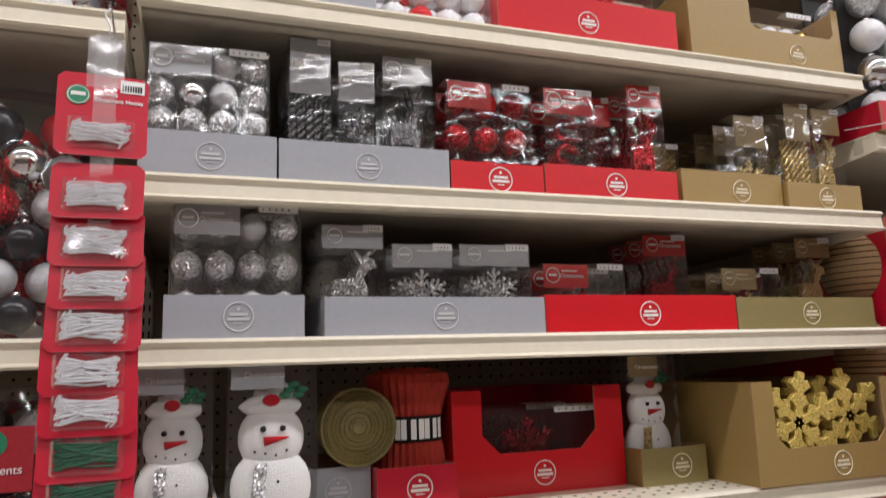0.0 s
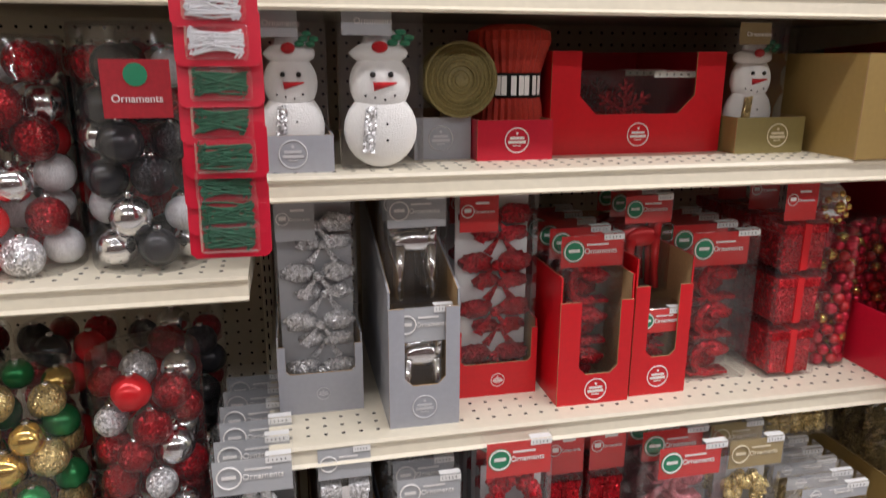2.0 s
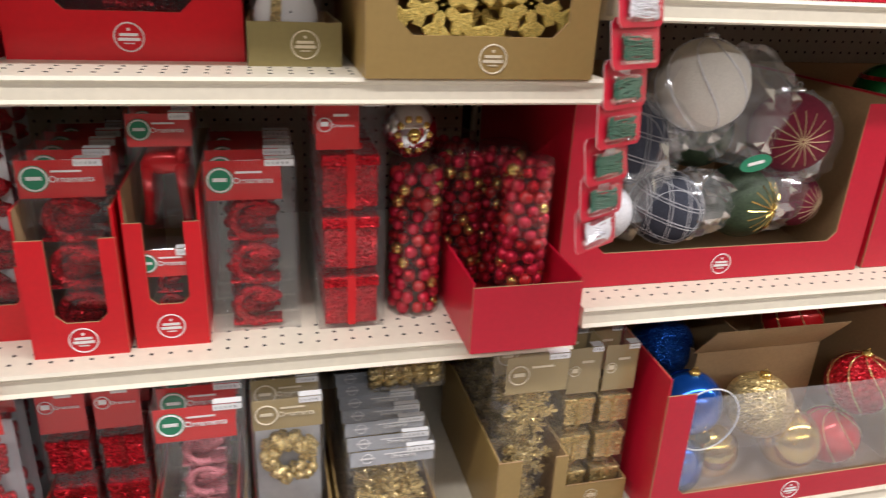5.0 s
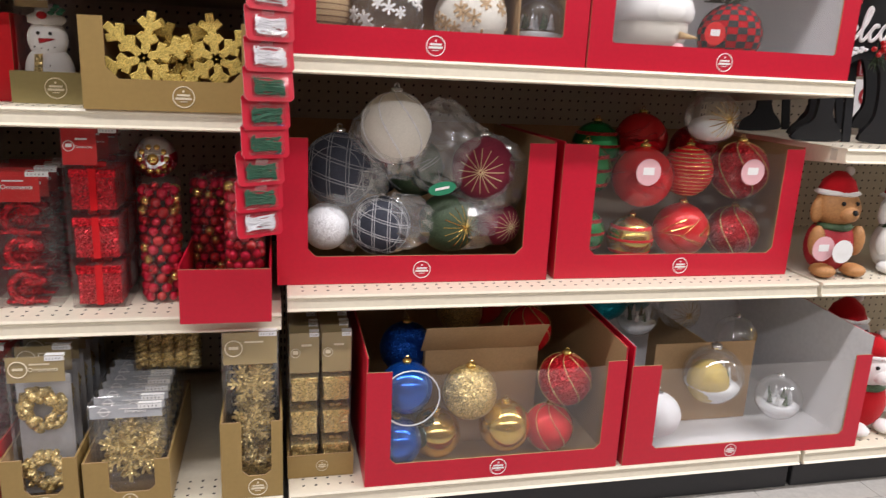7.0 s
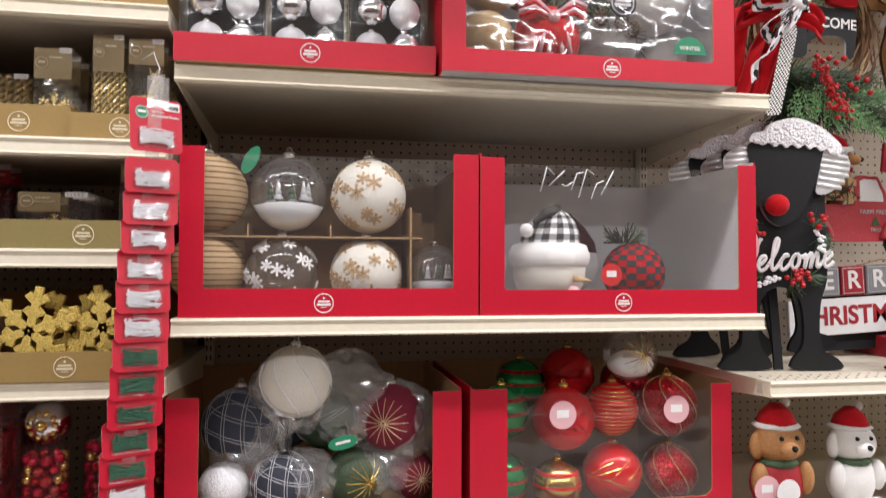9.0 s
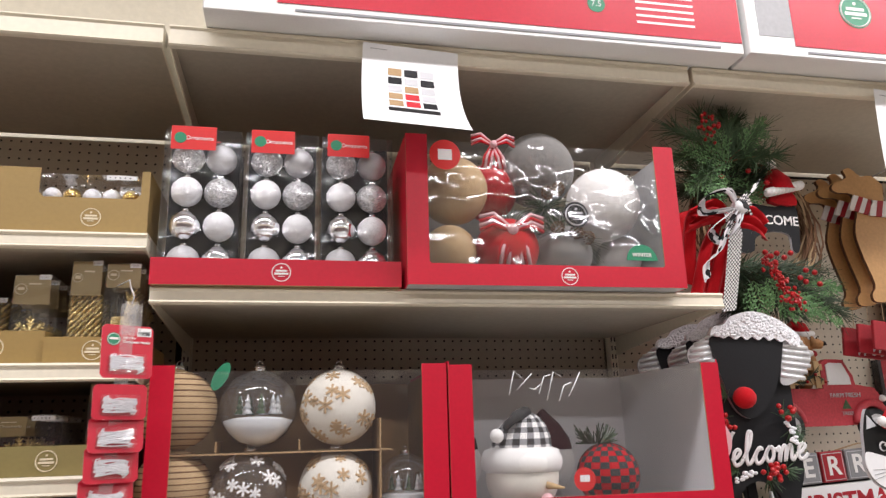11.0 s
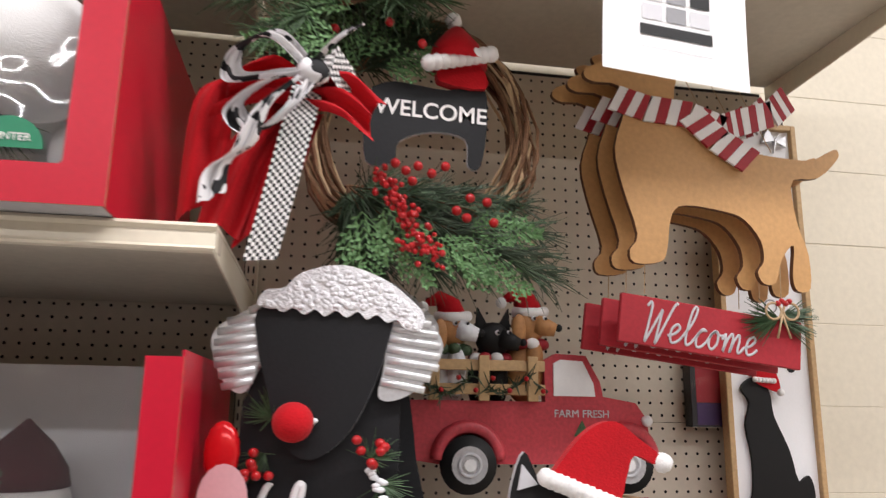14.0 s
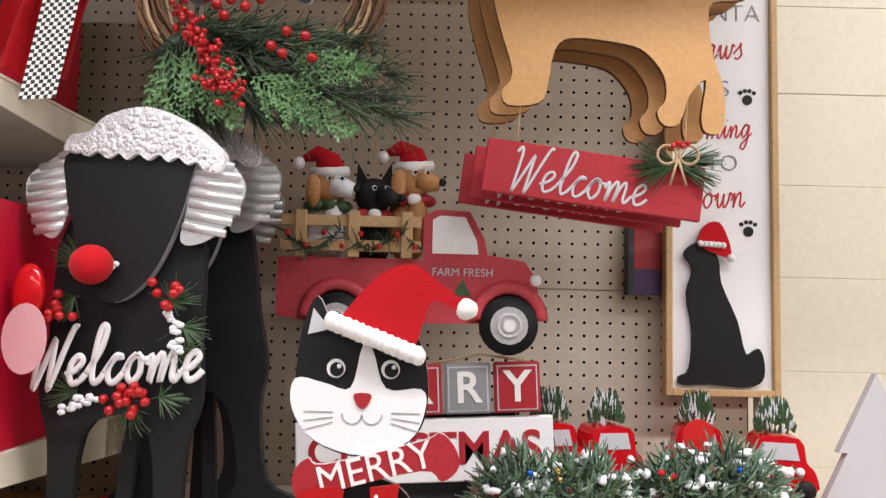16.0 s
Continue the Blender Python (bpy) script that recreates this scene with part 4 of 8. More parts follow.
clear_box(0.676, 0.803, E + 0.001, 0.852, 1.075, 0.055, "scroll", "red_glit", "tag_red", "clear box of red glitter sleigh ornaments", header=0.22, tag_w=0.85, rows=4, seal_green=True)
clear_box(0.826, 0.926, E + 0.001, 0.936, 1.06, 0.09, "gifts", "red_glit", "tag_red", "tall clear box of stacked red glitter gift ornaments", "red_gloss", 0.2, 0.62, 3)


def ball_tube(x, y, z0, h, r, palette, label, br=0.011, n=90, group="tubes of ornaments"):
    t = thing("ornament_tube", label, "ornaments", group, (x, y, z0))
    g = G()
    i = 0
    z = br
    while z < h - br:
        k = max(3, int(2 * math.pi * (r - br) / (2.05 * br)))
        for q in range(k):
            a = 2 * math.pi * (q + (i % 2) * 0.5) / k + random.uniform(-0.1, 0.1)
            g.mark()
            rr = br * random.uniform(0.82, 1.05)
            ball(g, (r - rr * 1.05) * math.cos(a), (r - rr * 1.05) * math.sin(a), z + random.uniform(-0.2, 0.2) * br, rr, random.choice(palette), br > 0.02, 12 if br < 0.02 else 18, 8 if br < 0.02 else 12, random.choice((0, 12, 16)) if br > 0.02 else 0)
        z += br * 1.75
        i += 1
    if br > 0.02:
        g.make_each("ball", t)
    else:
        tagged(g.make("small_balls", t), kind="stuff")
    G().lathe([(r * 0.98, 0.0005), (r, 0.004), (r, h - 0.006), (r * 0.97, h)], (0, 0, 0), "clear_plastic", 28).make("clear_tube", t, "clear plastic tube", False)
    return t


REDMIX = ["bead_red", "bead_red", "red_glit", "berry", "bead_red", "gold_gloss"]
ball_tube(0.982, 1.12, E + 0.001, 0.245, 0.042, REDMIX, "clear tube of small red and gold ball ornaments")
for bx, by, bz, ro in ((1.070, 1.19, E + 0.004, 0), (1.145, 1.20, E + 0.004, 0), (1.145, 1.08, E + 0.055, 0), (1.08, 1.28, E + 0.004, 0)):
    ball_tube(bx, by, bz, 0.20 if by < 1.1 else 0.245, 0.040, REDMIX, "clear tube of small red and gold ball ornaments")
carton(1.032, 1.196, E - 0.004 + 0.005, 0.694, 0.955, 0.38, "crimson_card", "plain crimson carton overhanging the shelf edge", seal=0, inner="crimson_card", side_z=0.70)
g = G()
g.sphere((0.975, 1.15, 0.872), 0.042, "silver_gloss", 22, 14)
for i in range(10):
    a = i * 0.63
    g.sphere((0.975 + 0.024 * math.cos(a), 1.117, 0.872 + 0.024 * math.sin(a)), 0.006, "gold_gloss", 8, 6)
g.sphere((0.975, 1.113, 0.872), 0.012, "gold_gloss", 10, 8)
tagged(g.make("glass_ball_ornament"), "mirrored gold and silver glass ball ornament", "ornament")

# base of the first bay
BR = "clear box of glitter ornaments standing on the base shelf"
carton(-0.075, 0.045, BASE, 0.36, 0.955, 0.36, "kraft", "brown cardboard carton holding silver wreath boxes", seal=0)
clear_box(-0.070, 0.040, BASE + 0.01, 0.604, 0.962, 0.05, "wreaths", "silver_glit", "tag_silver", "tall clear box of silver glitter wreath ornaments", "charcoal", 0.14, rows=6)
carton(0.060, 0.165, BASE, 0.33, 0.99, 0.36, "kraft", "brown cardboard carton holding silver gift ornaments", seal=0, side_z=0.42)
clear_box(0.070, 0.150, BASE + 0.05, 0.584, 1.00, 0.075, "gifts", "silver_glit", "tag_silver", "tall clear box of stacked silver gift ornaments", "silver_gloss", 0.16, rows=4, lettering=False)
carton(0.176, 0.290, BASE, 0.385, 0.99, 0.36, "silver_card", SILV, notch=(0.196, 0.270, 0.275, 0.012), seal=0.012)
clear_box(0.182, 0.284, BASE + 0.06, 0.522, 0.996, 0.045, "flakes", "silver_glit", "tag_silver", "clear box of silver glitter snowflake ornaments", header=0.2, rows=6)
carton(0.306, 0.424, BASE, 0.345, 0.97, 0.36, "red_card", REDD, notch=(0.328, 0.402, 0.262, 0.012), seal=0.012)
clear_box(0.312, 0.418, BASE + 0.02, 0.577, 0.976, 0.05, "wreaths", "red_glit", "tag_red", "tall clear box of red glitter wreath ornaments", "grey_card", 0.17, rows=6, seal_green=True)
carton(0.430, 0.578, BASE, 0.262, 1.00, 0.33, "red_card", REDD, seal=0.013, side_z=0.34)
for gx in (0.433, 0.506):
    clear_box(gx, gx + 0.066, BASE + 0.006, 0.556, 1.04, 0.06, "gifts", "red_glit", "tag_red", "tall clear box of red glitter gift ornaments", "dark_red_glit", 0.26, rows=4)
carton(0.583, 0.698, BASE, 0.350, 0.97, 0.36, "red_card", REDD, notch=(0.606, 0.676, 0.262, 0.012), seal_x=0.640)
clear_box(0.592, 0.716, BASE + 0.10, 0.534, 0.976, 0.05, "scroll", "pink_glit", "tag_red", "clear box of pale pink glitter stocking ornaments", header=0.25, rows=6, seal_green=True, tag_w=0.92)
carton(0.704, 0.836, BASE - 0.001 + 0.002, 0.330, 0.962, 0.36, "gold_card", GOLD, notch=(0.742, 0.810, 0.255, 0.012), seal_x=0.775)
clear_box(0.722, 0.826, BASE + 0.01, 0.527, 0.985, 0.05, "wreaths", "gold_glit", "tag_gold", "tall clear box of gold glitter wreath ornaments", "grey_card", 0.17, rows=6)
carton(0.844, 1.000, BASE + 0.001, 0.315, 0.962, 0.36, "gold_card", GOLD, notch=(0.890, 0.972, 0.248, 0.012), seal_x=0.925)
clear_box(0.858, 0.994, BASE + 0.03, 0.428, 0.972, 0.035, "flakes", "gold_glit", "tag_silver", "clear bag of gold glitter snowflake ornaments", header=0.15, rows=9, gap=0.037)
t = clear_box(0.915, 1.045, 0.43, 0.545, 1.12, 0.09, "twist", "gold_glit", "", "clear box of gold twisted ornaments lying across others", header=0.05, lean=-12)
carton(1.095, 1.214, BASE + 0.001, 0.380, 0.962, 0.36, "gold_card", GOLD, notch=(1.135, 1.192, 0.262, 0.012), seal_x=1.165)
clear_box(1.100, 1.208, BASE + 0.01, 0.560, 0.985, 0.055, "flakes", "gold_glit", "tag_gold", "tall clear box of gold glitter snowflake ornaments", header=0.2, rows=6, lettering=False)
carton(1.224, 1.362, BASE + 0.001, 0.265, 1.02, 0.33, "gold_card", GOLD, seal=0.012)
for gx in (1.228, 1.294):
    clear_box(gx, gx + 0.063, BASE + 0.006, 0.535, 1.035, 0.06, "gifts", "gold_glit", "tag_gold", "tall clear box of gold glitter gift ornaments", "gold_glit", 0.28, rows=4, lettering=False)


# ---- second bay: window cartons with large ornaments ----
def big_ball(x, y, z, r, m, label, deco=None, deco_m="silver_gloss", cap="silver_gloss", n=0, ridges=0):
    g = G().sphere((0, 0, 0), r, m, 26, 18, ridges=ridges)
    t = g.make("ball_ornament")
    t.location = (x, y, z)
    t.rotation_euler = (0, 0, random.uniform(-0.4, 0.4))
    tagged(t, label, "ornament", "large ball ornaments")
    if cap:
        G().lathe([(r * 0.17, r * 0.97), (r * 0.17, r * 1.10), (r * 0.04, r * 1.12)], (0, 0, 0), cap, 10).make("cap", t)
        G().ring((0, 0, r * 1.17), r * 0.07, r * 0.015, cap, 10, 4).make("loop", t)
    g = G()
    if deco == "bands":
        for k in range(-6, 7):
            zz = k * r * 0.145
            rr = math.sqrt(max(r * r - zz * zz, 0))
            g.lathe([(rr * 0.985, zz - r * 0.028), (rr * 1.012, zz), (rr * 0.985, zz + r * 0.028)], (0, 0, 0), deco_m, 26)
    elif deco == "swirl":
        for k in range(7):
            g.tube([(1.012 * r * math.sin(q * math.pi / 16) * math.cos(k * 0.9 + q * 0.12), 1.012 * r * math.sin(q * math.pi / 16) * math.sin(k * 0.9 + q * 0.12), r * 1.012 * math.cos(q * math.pi / 16)) for q in range(1, 16)], r * 0.02, deco_m, 5)
    elif deco == "flakes":
        for k in range(22):
            a, b = radians(-180 + (k * 47) % 180 + random.uniform(-9, 9)), -0.95 + 1.9 * ((k * 0.382) % 1.0)
            u = random.uniform(0.75, 1.25)
            q = Matrix.Rotation(a + math.pi / 2, 4, "Z") @ Matrix.Rotation(b, 4, "X") @ Matrix.Translation((0, -r * 1.0, 0))
            for s in range(3):
                g.box(-r * 0.030, r * 0.030, -r * 0.012, 0.002, -r * 0.19 * u, r * 0.19 * u, deco_m, m=q @ Matrix.Rotation(s * math.pi / 3, 4, "Y"))
    elif deco == "burst":
        q = pose(0, 0, 0, 0, 0, 0)
        for k in range(16):
            a = k * math.pi / 8
            g.tube([(r * 1.01 * math.sin(s) * math.cos(a), -r * 1.01 * math.cos(s), r * 1.01 * math.sin(s) * math.sin(a)) for s in (0.03, 0.25, 0.5, 0.75)], r * 0.014, deco_m, 4)
    elif deco == "web":
        for k in range(34):
            a, b = random.uniform(0, 6.28), random.uniform(-1, 1)
            q = Matrix.Rotation(a, 4, "Z") @ Matrix.Rotation(b, 4, "X")
            g.tube([tuple(q @ Vector((r * 1.012 * math.cos(s), r * 1.012 * math.sin(s), 0))) for s in (0, 0.25, 0.5, 0.75, 1.0)], r * 0.014, deco_m, 4)
    elif deco == "grid":
        for k in (-0.7, -0.62, -0.2, -0.12, 0.3, 0.38, 0.72):
            rr = math.sqrt(1 - k * k) * r * 1.008
            for ax in ("X", "Y", "Z"):
                q = {"X": Matrix.Rotation(0.3, 4, "Y"), "Y": Matrix.Rotation(math.pi / 2, 4, "X"), "Z": Matrix.Rotation(math.pi / 2, 4, "Y")}[ax]
                g.tube([tuple(q @ Vector((rr * math.cos(i * 0.2618), rr * math.sin(i * 0.2618), k * r))) for i in range(24)], r * 0.010, deco_m, 4, True)
    elif deco == "stripes":
        for zz in (-0.45, 0.05, 0.5):
            rr = math.sqrt(1 - zz * zz) * r
            g.lathe([(rr * 0.97, zz * r - r * 0.11), (rr * 1.02, zz * r), (rr * 0.97, zz * r + r * 0.11)], (0, 0, 0), deco_m, 26)
    elif deco == "plaid":
        for i in range(20):
            for j in range(-6, 7):
                if (i + j) % 2:
                    a0, e0 = i * 0.314, j * 0.21
                    pts = []
                    for u in range(4):
                        for w in range(4):
                            aa, ee = a0 + 0.314 * u / 3, e0 + 0.21 * w / 3
                            pts.append((1.012 * r * math.cos(ee) * math.cos(aa), 1.012 * r * math.cos(ee) * math.sin(aa), 1.012 * r * math.sin(ee)))
                    g.add(pts, [(u * 4 + w, u * 4 + 4 + w, u * 4 + 5 + w, u * 4 + 1 + w) for u in range(3) for w in range(3)], deco_m, True)
    elif deco == "scene":
        g.lathe([(r * 0.05, -r * 0.955), (r * 0.45, -r * 0.85), (r * 0.74, -r * 0.60), (r * 0.90, -r * 0.32), (r * 0.6, -r * 0.24), (r * 0.02, -r * 0.20)], (0, 0, 0), "snow_paint", 22)
        for k in range(9):
            a = k * 0.7
            tx, ty = r * 0.5 * math.cos(a), r * 0.5 * math.sin(a)
            for s in range(3):
                g.lathe([(r * (0.14 - 0.035 * s), -r * 0.15 + s * r * 0.14), (r * 0.01, r * 0.06 + s * r * 0.14)], (tx, ty, 0), "needle" if k % 2 else "snow_paint", 7)
    if deco:
        tagged(g.make("decoration", t), kind="stuff")
    return t


def price_dot(x, y, z, r, m="pink_tag"):
    t = G().disc(0, 0, 0, r, m, 18, 0.001).box(-r * 0.45, r * 0.45, -0.0016, -0.001, -r * 0.2, r * 0.35, "white_card").make("price_tag")
    t.location = (x, y, z)
    return tagged(t, "round pink price tag hanging on an ornament", "price tag", "price tags")


BOXW = "glossy crimson display carton with a clear window"
# base shelf
carton(1.380, 1.950, BASE + 0.001, 0.470, 0.965, 0.52, "crimson_card", BOXW + " of coloured balls", notch=(1.432, 1.905, 0.262, 0.012), pane=True, seal_x=1.67, side_z=0.50, back_z=0.53)
for i, (bx, by, bz, br, m, de, dm) in enumerate((
        (1.475, 1.04, 0.400, 0.058, "blue_gloss", None, ""), (1.455, 1.03, 0.278, 0.056, "blue_gloss", None, ""), (1.50, 1.19, 0.43, 0.062, "blue_glit", None, ""),
        (1.615, 1.03, 0.385, 0.060, "gold_glit", None, ""), (1.700, 1.03, 0.300, 0.058, "gold_gloss", None, ""), (1.655, 1.30, 0.48, 0.058, "gold_glit", None, ""),
        (1.840, 1.04, 0.400, 0.060, "red_glit", "swirl", "gold_glit"), (1.815, 1.05, 0.278, 0.056, "red_gloss", "swirl", "gold_glit"), (1.80, 1.20, 0.46, 0.060, "red_gloss", "swirl", "gold_glit"), (1.72, 1.33, 0.49, 0.058, "red_gloss", None, ""),
        (1.55, 1.06, 0.276, 0.056, "gold_gloss", None, ""))):
    big_ball(bx, by, bz, br, m, {"blue": "shiny blue ball ornament in a window carton", "gold": "gold glitter ball ornament in a window carton", "red_": "red ball ornament with gold swirls in a window carton"}[m[:4]], de, dm or "gold_glit", "gold_gloss")
g = G()
g.box(1.53, 1.80, 1.115, 1.118, BASE + 0.005, 0.45, "kraft")
g.box(1.53, 1.533, 1.118, 1.40, BASE + 0.005, 0.45, "kraft")
g.box(1.66, 1.663, 1.118, 1.40, BASE + 0.005, 0.45, "kraft")
g.box(1.52, 1.80, 1.02, 1.115, 0.4505, 0.4525, "kraft", m=Matrix.Translation((0, 1.115, 0.45)) @ Matrix.Rotation(-0.9, 4, "X") @ Matrix.Translation((0, -1.115, -0.45)))
tagged(g.make("cardboard_divider"), "brown cardboard divider between ball ornaments", "divider")
g = G().ring((1.475, 0.984, 0.40), 0.062, 0.0016, "white_gloss", 24, 5)
tagged(g.make("string_loop"), "white string loop around a blue ball", "string")
carton(1.965, 2.590, BASE + 0.001, 0.455, 0.965, 0.52, "crimson_card", BOXW + " of clear balls", notch=(2.035, 2.545, 0.25, 0.01), pane=True, seal_x=2.24, side_z=0.50, back_z=0.53, inner="pale_card")
for bx, by, bz, br, m, de in ((2.24, 1.07, 0.375, 0.072, "clear_glass", "scene"), (2.09, 1.05, 0.29, 0.055, "white_glit", None), (2.42, 1.05, 0.315, 0.056, "clear_glass", "scene"), (2.12, 1.25, 0.47, 0.055, "clear_glass", "scene"), (2.26, 1.28, 0.47, 0.055, "clear_glass", "burst"), (2.05, 1.3, 0.50, 0.058, "teal_glit", None), (2.16, 1.36, 0.50, 0.058, "teal_glit", None), (2.42, 1.25, 0.40, 0.055, "clear_glass", "burst")):
    big_ball(bx, by, bz, br, m, "clear ball ornament with gold filling in a window carton" if m == "clear_glass" else "glitter ball ornament in a window carton", de, "gold_gloss")
g = G().sphere((2.225, 1.065, 0.362), (0.05, 0.05, 0.054), "gold_foam", 18, 12)
tagged(g.make("gold_filling"), "gold foil filling of a clear ball", "filling")
g = G()
g.box(2.12, 2.40, 1.14, 1.143, BASE + 0.005, 0.43, "kraft").box(2.26, 2.263, 1.143, 1.42, BASE + 0.005, 0.43, "kraft")
tagged(g.make("cardboard_divider"), "brown cardboard divider between ball ornaments", "divider")

# low shelf
carton(1.207, 1.786, L2 + 0.001, 0.925, 1.07, 0.46, "crimson_card", BOXW + " of bagged balls", notch=(1.268, 1.726, 0.685, 0.016), seal_x=1.505, pane=False, side_z=0.93)
for bx, by, bz, br, m, de, dm in ((1.450, 1.13, 0.944, 0.073, "cream_ball", "swirl", "white_glit"), (1.338, 1.17, 0.85, 0.078, "navy_felt", "grid", "ink_grey"), (1.308, 1.14, 0.733, 0.050, "white_glit", None, ""), (1.425, 1.14, 0.735, 0.064, "navy_felt", "grid", "ink_pale"), (1.577, 1.15, 0.74, 0.066, "needle_dark", "burst", "gold_gloss"),
                                  (1.650, 1.15, 0.86, 0.070, "wine_felt", "burst", "twine"), (1.51, 1.22, 0.85, 0.066, "needle_dark", "web", "ink_grey"), (1.695, 1.16, 0.735, 0.050, "wine_felt", "burst", "twine"), (1.43, 1.26, 0.84, 0.060, "navy_felt", None, "")):
    big_ball(bx, by, bz, br, m, "fabric ball ornament in a clear bag inside a carton", de, dm or "silver_gloss")


def crumpled_bag(x, y, z, rx, ry, rz, label):
    g = G()
    nu, nv = 22, 14
    v, f = [], []
    for j in range(nv + 1):
        for i in range(nu):
            a, b = math.pi * j / nv, 2 * math.pi * i / nu
            k = 1 + 0.16 * noise.noise(Vector((3 * math.sin(a) * math.cos(b) + x * 9, 3 * math.sin(a) * math.sin(b), 3 * math.cos(a) + z * 7))) + random.uniform(-0.05, 0.05)
            v.append((rx * k * math.sin(a) * math.cos(b), ry * k * math.sin(a) * math.sin(b), rz * k * math.cos(a)))
    for j in range(nv):
        for i in range(nu):
            a, b = j * nu + i, j * nu + (i + 1) % nu
            f.append((a, b, b + nu, a + nu))
    ob = g.add(v, f, "clear_bag").make("plastic_bag", shadow=False)
    ob.location = (x, y, z)
    return tagged(ob, label, "plastic bag", "crumpled plastic bags")


for q in ((1.44, 1.14, 0.92, 0.085, 0.06, 0.085), (1.56, 1.17, 0.90, 0.10, 0.07, 0.10), (1.36, 1.16, 0.80, 0.085, 0.06, 0.12), (1.62, 1.15, 0.75, 0.09, 0.055, 0.07), (1.47, 1.13, 0.745, 0.075, 0.05, 0.06), (1.68, 1.17, 0.84, 0.08, 0.07, 0.09)):
    crumpled_bag(*q, "crumpled clear plastic bag round a ball ornament")
t = thing("swing_tag", "green oval swing tag with white print", "tag", "", (1.545, 1.085, 0.825))
G().prism([(0.030 * math.cos(a * 0.314), 0.014 * math.sin(a * 0.314)) for a in range(20)], 0, 0.001, "green_seal", m=pose(0, 0, 0, 0, -12, 0)).make("tag_card", t)
G().box(-0.015, 0.015, -0.0008, 0, -0.002, 0.003, "ink_white", m=pose(0, 0, 0, 0, -12, 0)).make("print", t)

carton(1.806, 2.400, L2 + 0.001, 0.925, 1.075, 0.46, "crimson_card", BOXW + " of red-green balls", notch=(1.885, 2.352, 0.680, 0.014), pane=True, seal_x=2.115, side_z=0.93)
for bx, by, bz, br, m, de, dm in ((1.895, 1.16, 0.86, 0.060, "green_gloss", "stripes", "red_glit"), (1.895, 1.16, 0.715, 0.058, "green_gloss", "stripes", "red_glit"), (2.035, 1.15, 0.845, 0.070, "red_gloss", "web", "red_glit"), (2.155, 1.16, 0.86, 0.060, "red_gloss", "bands", "gold_gloss"), (2.285, 1.15, 0.865, 0.068, "red_glit", "swirl", "gold_glit"), (2.02, 1.15, 0.70, 0.055, "gold_gloss", "stripes", "red_gloss"), (2.15, 1.15, 0.72, 0.066, "red_gloss", "web", "gold_gloss"), (2.29, 1.15, 0.715, 0.062, "red_glit", "swirl", "gold_glit"), (2.10, 1.30, 0.92, 0.065, "red_gloss", "web", "red_glit"), (1.98, 1.3, 0.9, 0.06, "green_gloss", "stripes", "red_glit"), (2.25, 1.3, 0.9, 0.06, "red_glit", None, "")):
    big_ball(bx, by, bz, br, m, "green and red striped ball ornament in a window carton" if m[:2] == "gr" else "shiny red ball ornament with gold decoration in a carton", de, dm or "gold_glit", "gold_gloss")
big_ball(2.195, 1.15, 0.985, 0.062, "clear_glass", "clear ball ornament with snow and gold starburst", "burst", "gold_gloss")
G_ = G().sphere((2.195, 1.15, 0.962), (0.052, 0.052, 0.03), "snow_paint", 18, 8)
tagged(G_.make("snow_filling"), "white snow filling of a clear ball", "filling")
price_dot(2.005, 1.07, 0.868, 0.030)
price_dot(2.265, 1.07, 0.872, 0.030)

# middle shelf
carton(1.236, 1.808, M2 + 0.001, 1.405, 1.015, 0.50, "crimson_card", BOXW + " of woodland balls", notch=(1.280, 1.757, 1.137, 0.004), pane=True, seal_x=1.503, side_z=1.40)
carton(1.812, 2.425, M2 + 0.001, 1.402, 1.015, 0.50, "crimson_card", BOXW + " of snowman balls", notch=(1.862, 2.383, 1.134, 0.004), pane=True, seal_x=2.118, side_z=1.41, inner="pale_card")
for bx, by, bz, br, m, de, dm, lb in (
        (1.275, 1.10, 1.325, 0.078, "tan_ball", "bands", "brown_twig", "tan twine-wound ball ornament"), (1.275, 1.10, 1.175, 0.074, "tan_ball", "bands", "brown_twig", "tan twine-wound ball ornament"),
        (1.433, 1.10, 1.325, 0.077, "clear_glass", "scene", "", "clear ball ornament with snowy trees inside"), (1.420, 1.10, 1.165, 0.074, "clear_glass", "flakes", "ink_white", "clear ball ornament with white tree print"),
        (1.595, 1.10, 1.325, 0.077, "cream_ball", "flakes", "twine", "cream ball ornament with tan snowflakes"), (1.590, 1.10, 1.165, 0.074, "cream_ball", "flakes", "twine", "cream ball ornament with tan snowflakes"),
        (1.735, 1.11, 1.165, 0.062, "clear_glass", "scene", "", "clear ball ornament with snowy trees inside")):
    big_ball(bx, by, bz, br, m, lb, de, dm or "ink_white")
t = thing("swing_tag", "green oval swing tag with white print", "tag", "", (1.362, 1.04, 1.385))
G().prism([(0.030 * math.cos(a * 0.314), 0.013 * math.sin(a * 0.314)) for a in range(20)], 0, 0.001, "green_seal", m=pose(0, 0, 0, 0, -62, 0)).make("tag_card", t)
g = G().box(1.34, 1.72, 1.19, 1.193, M2 + 0.005, 1.30, "kraft").box(1.675, 1.678, 1.05, 1.19, M2 + 0.005, 1.30, "kraft").box(1.515, 1.518, 1.06, 1.19, 1.24, 1.262, "kraft").box(1.355, 1.358, 1.06, 1.19, 1.24, 1.262, "kraft")
g.box(1.20 + 0.05, 1.70, 1.05, 1.19, 1.236, 1.239, "kraft")
tagged(g.make("cardboard_divider"), "brown cardboard tray between ball ornaments", "divider")


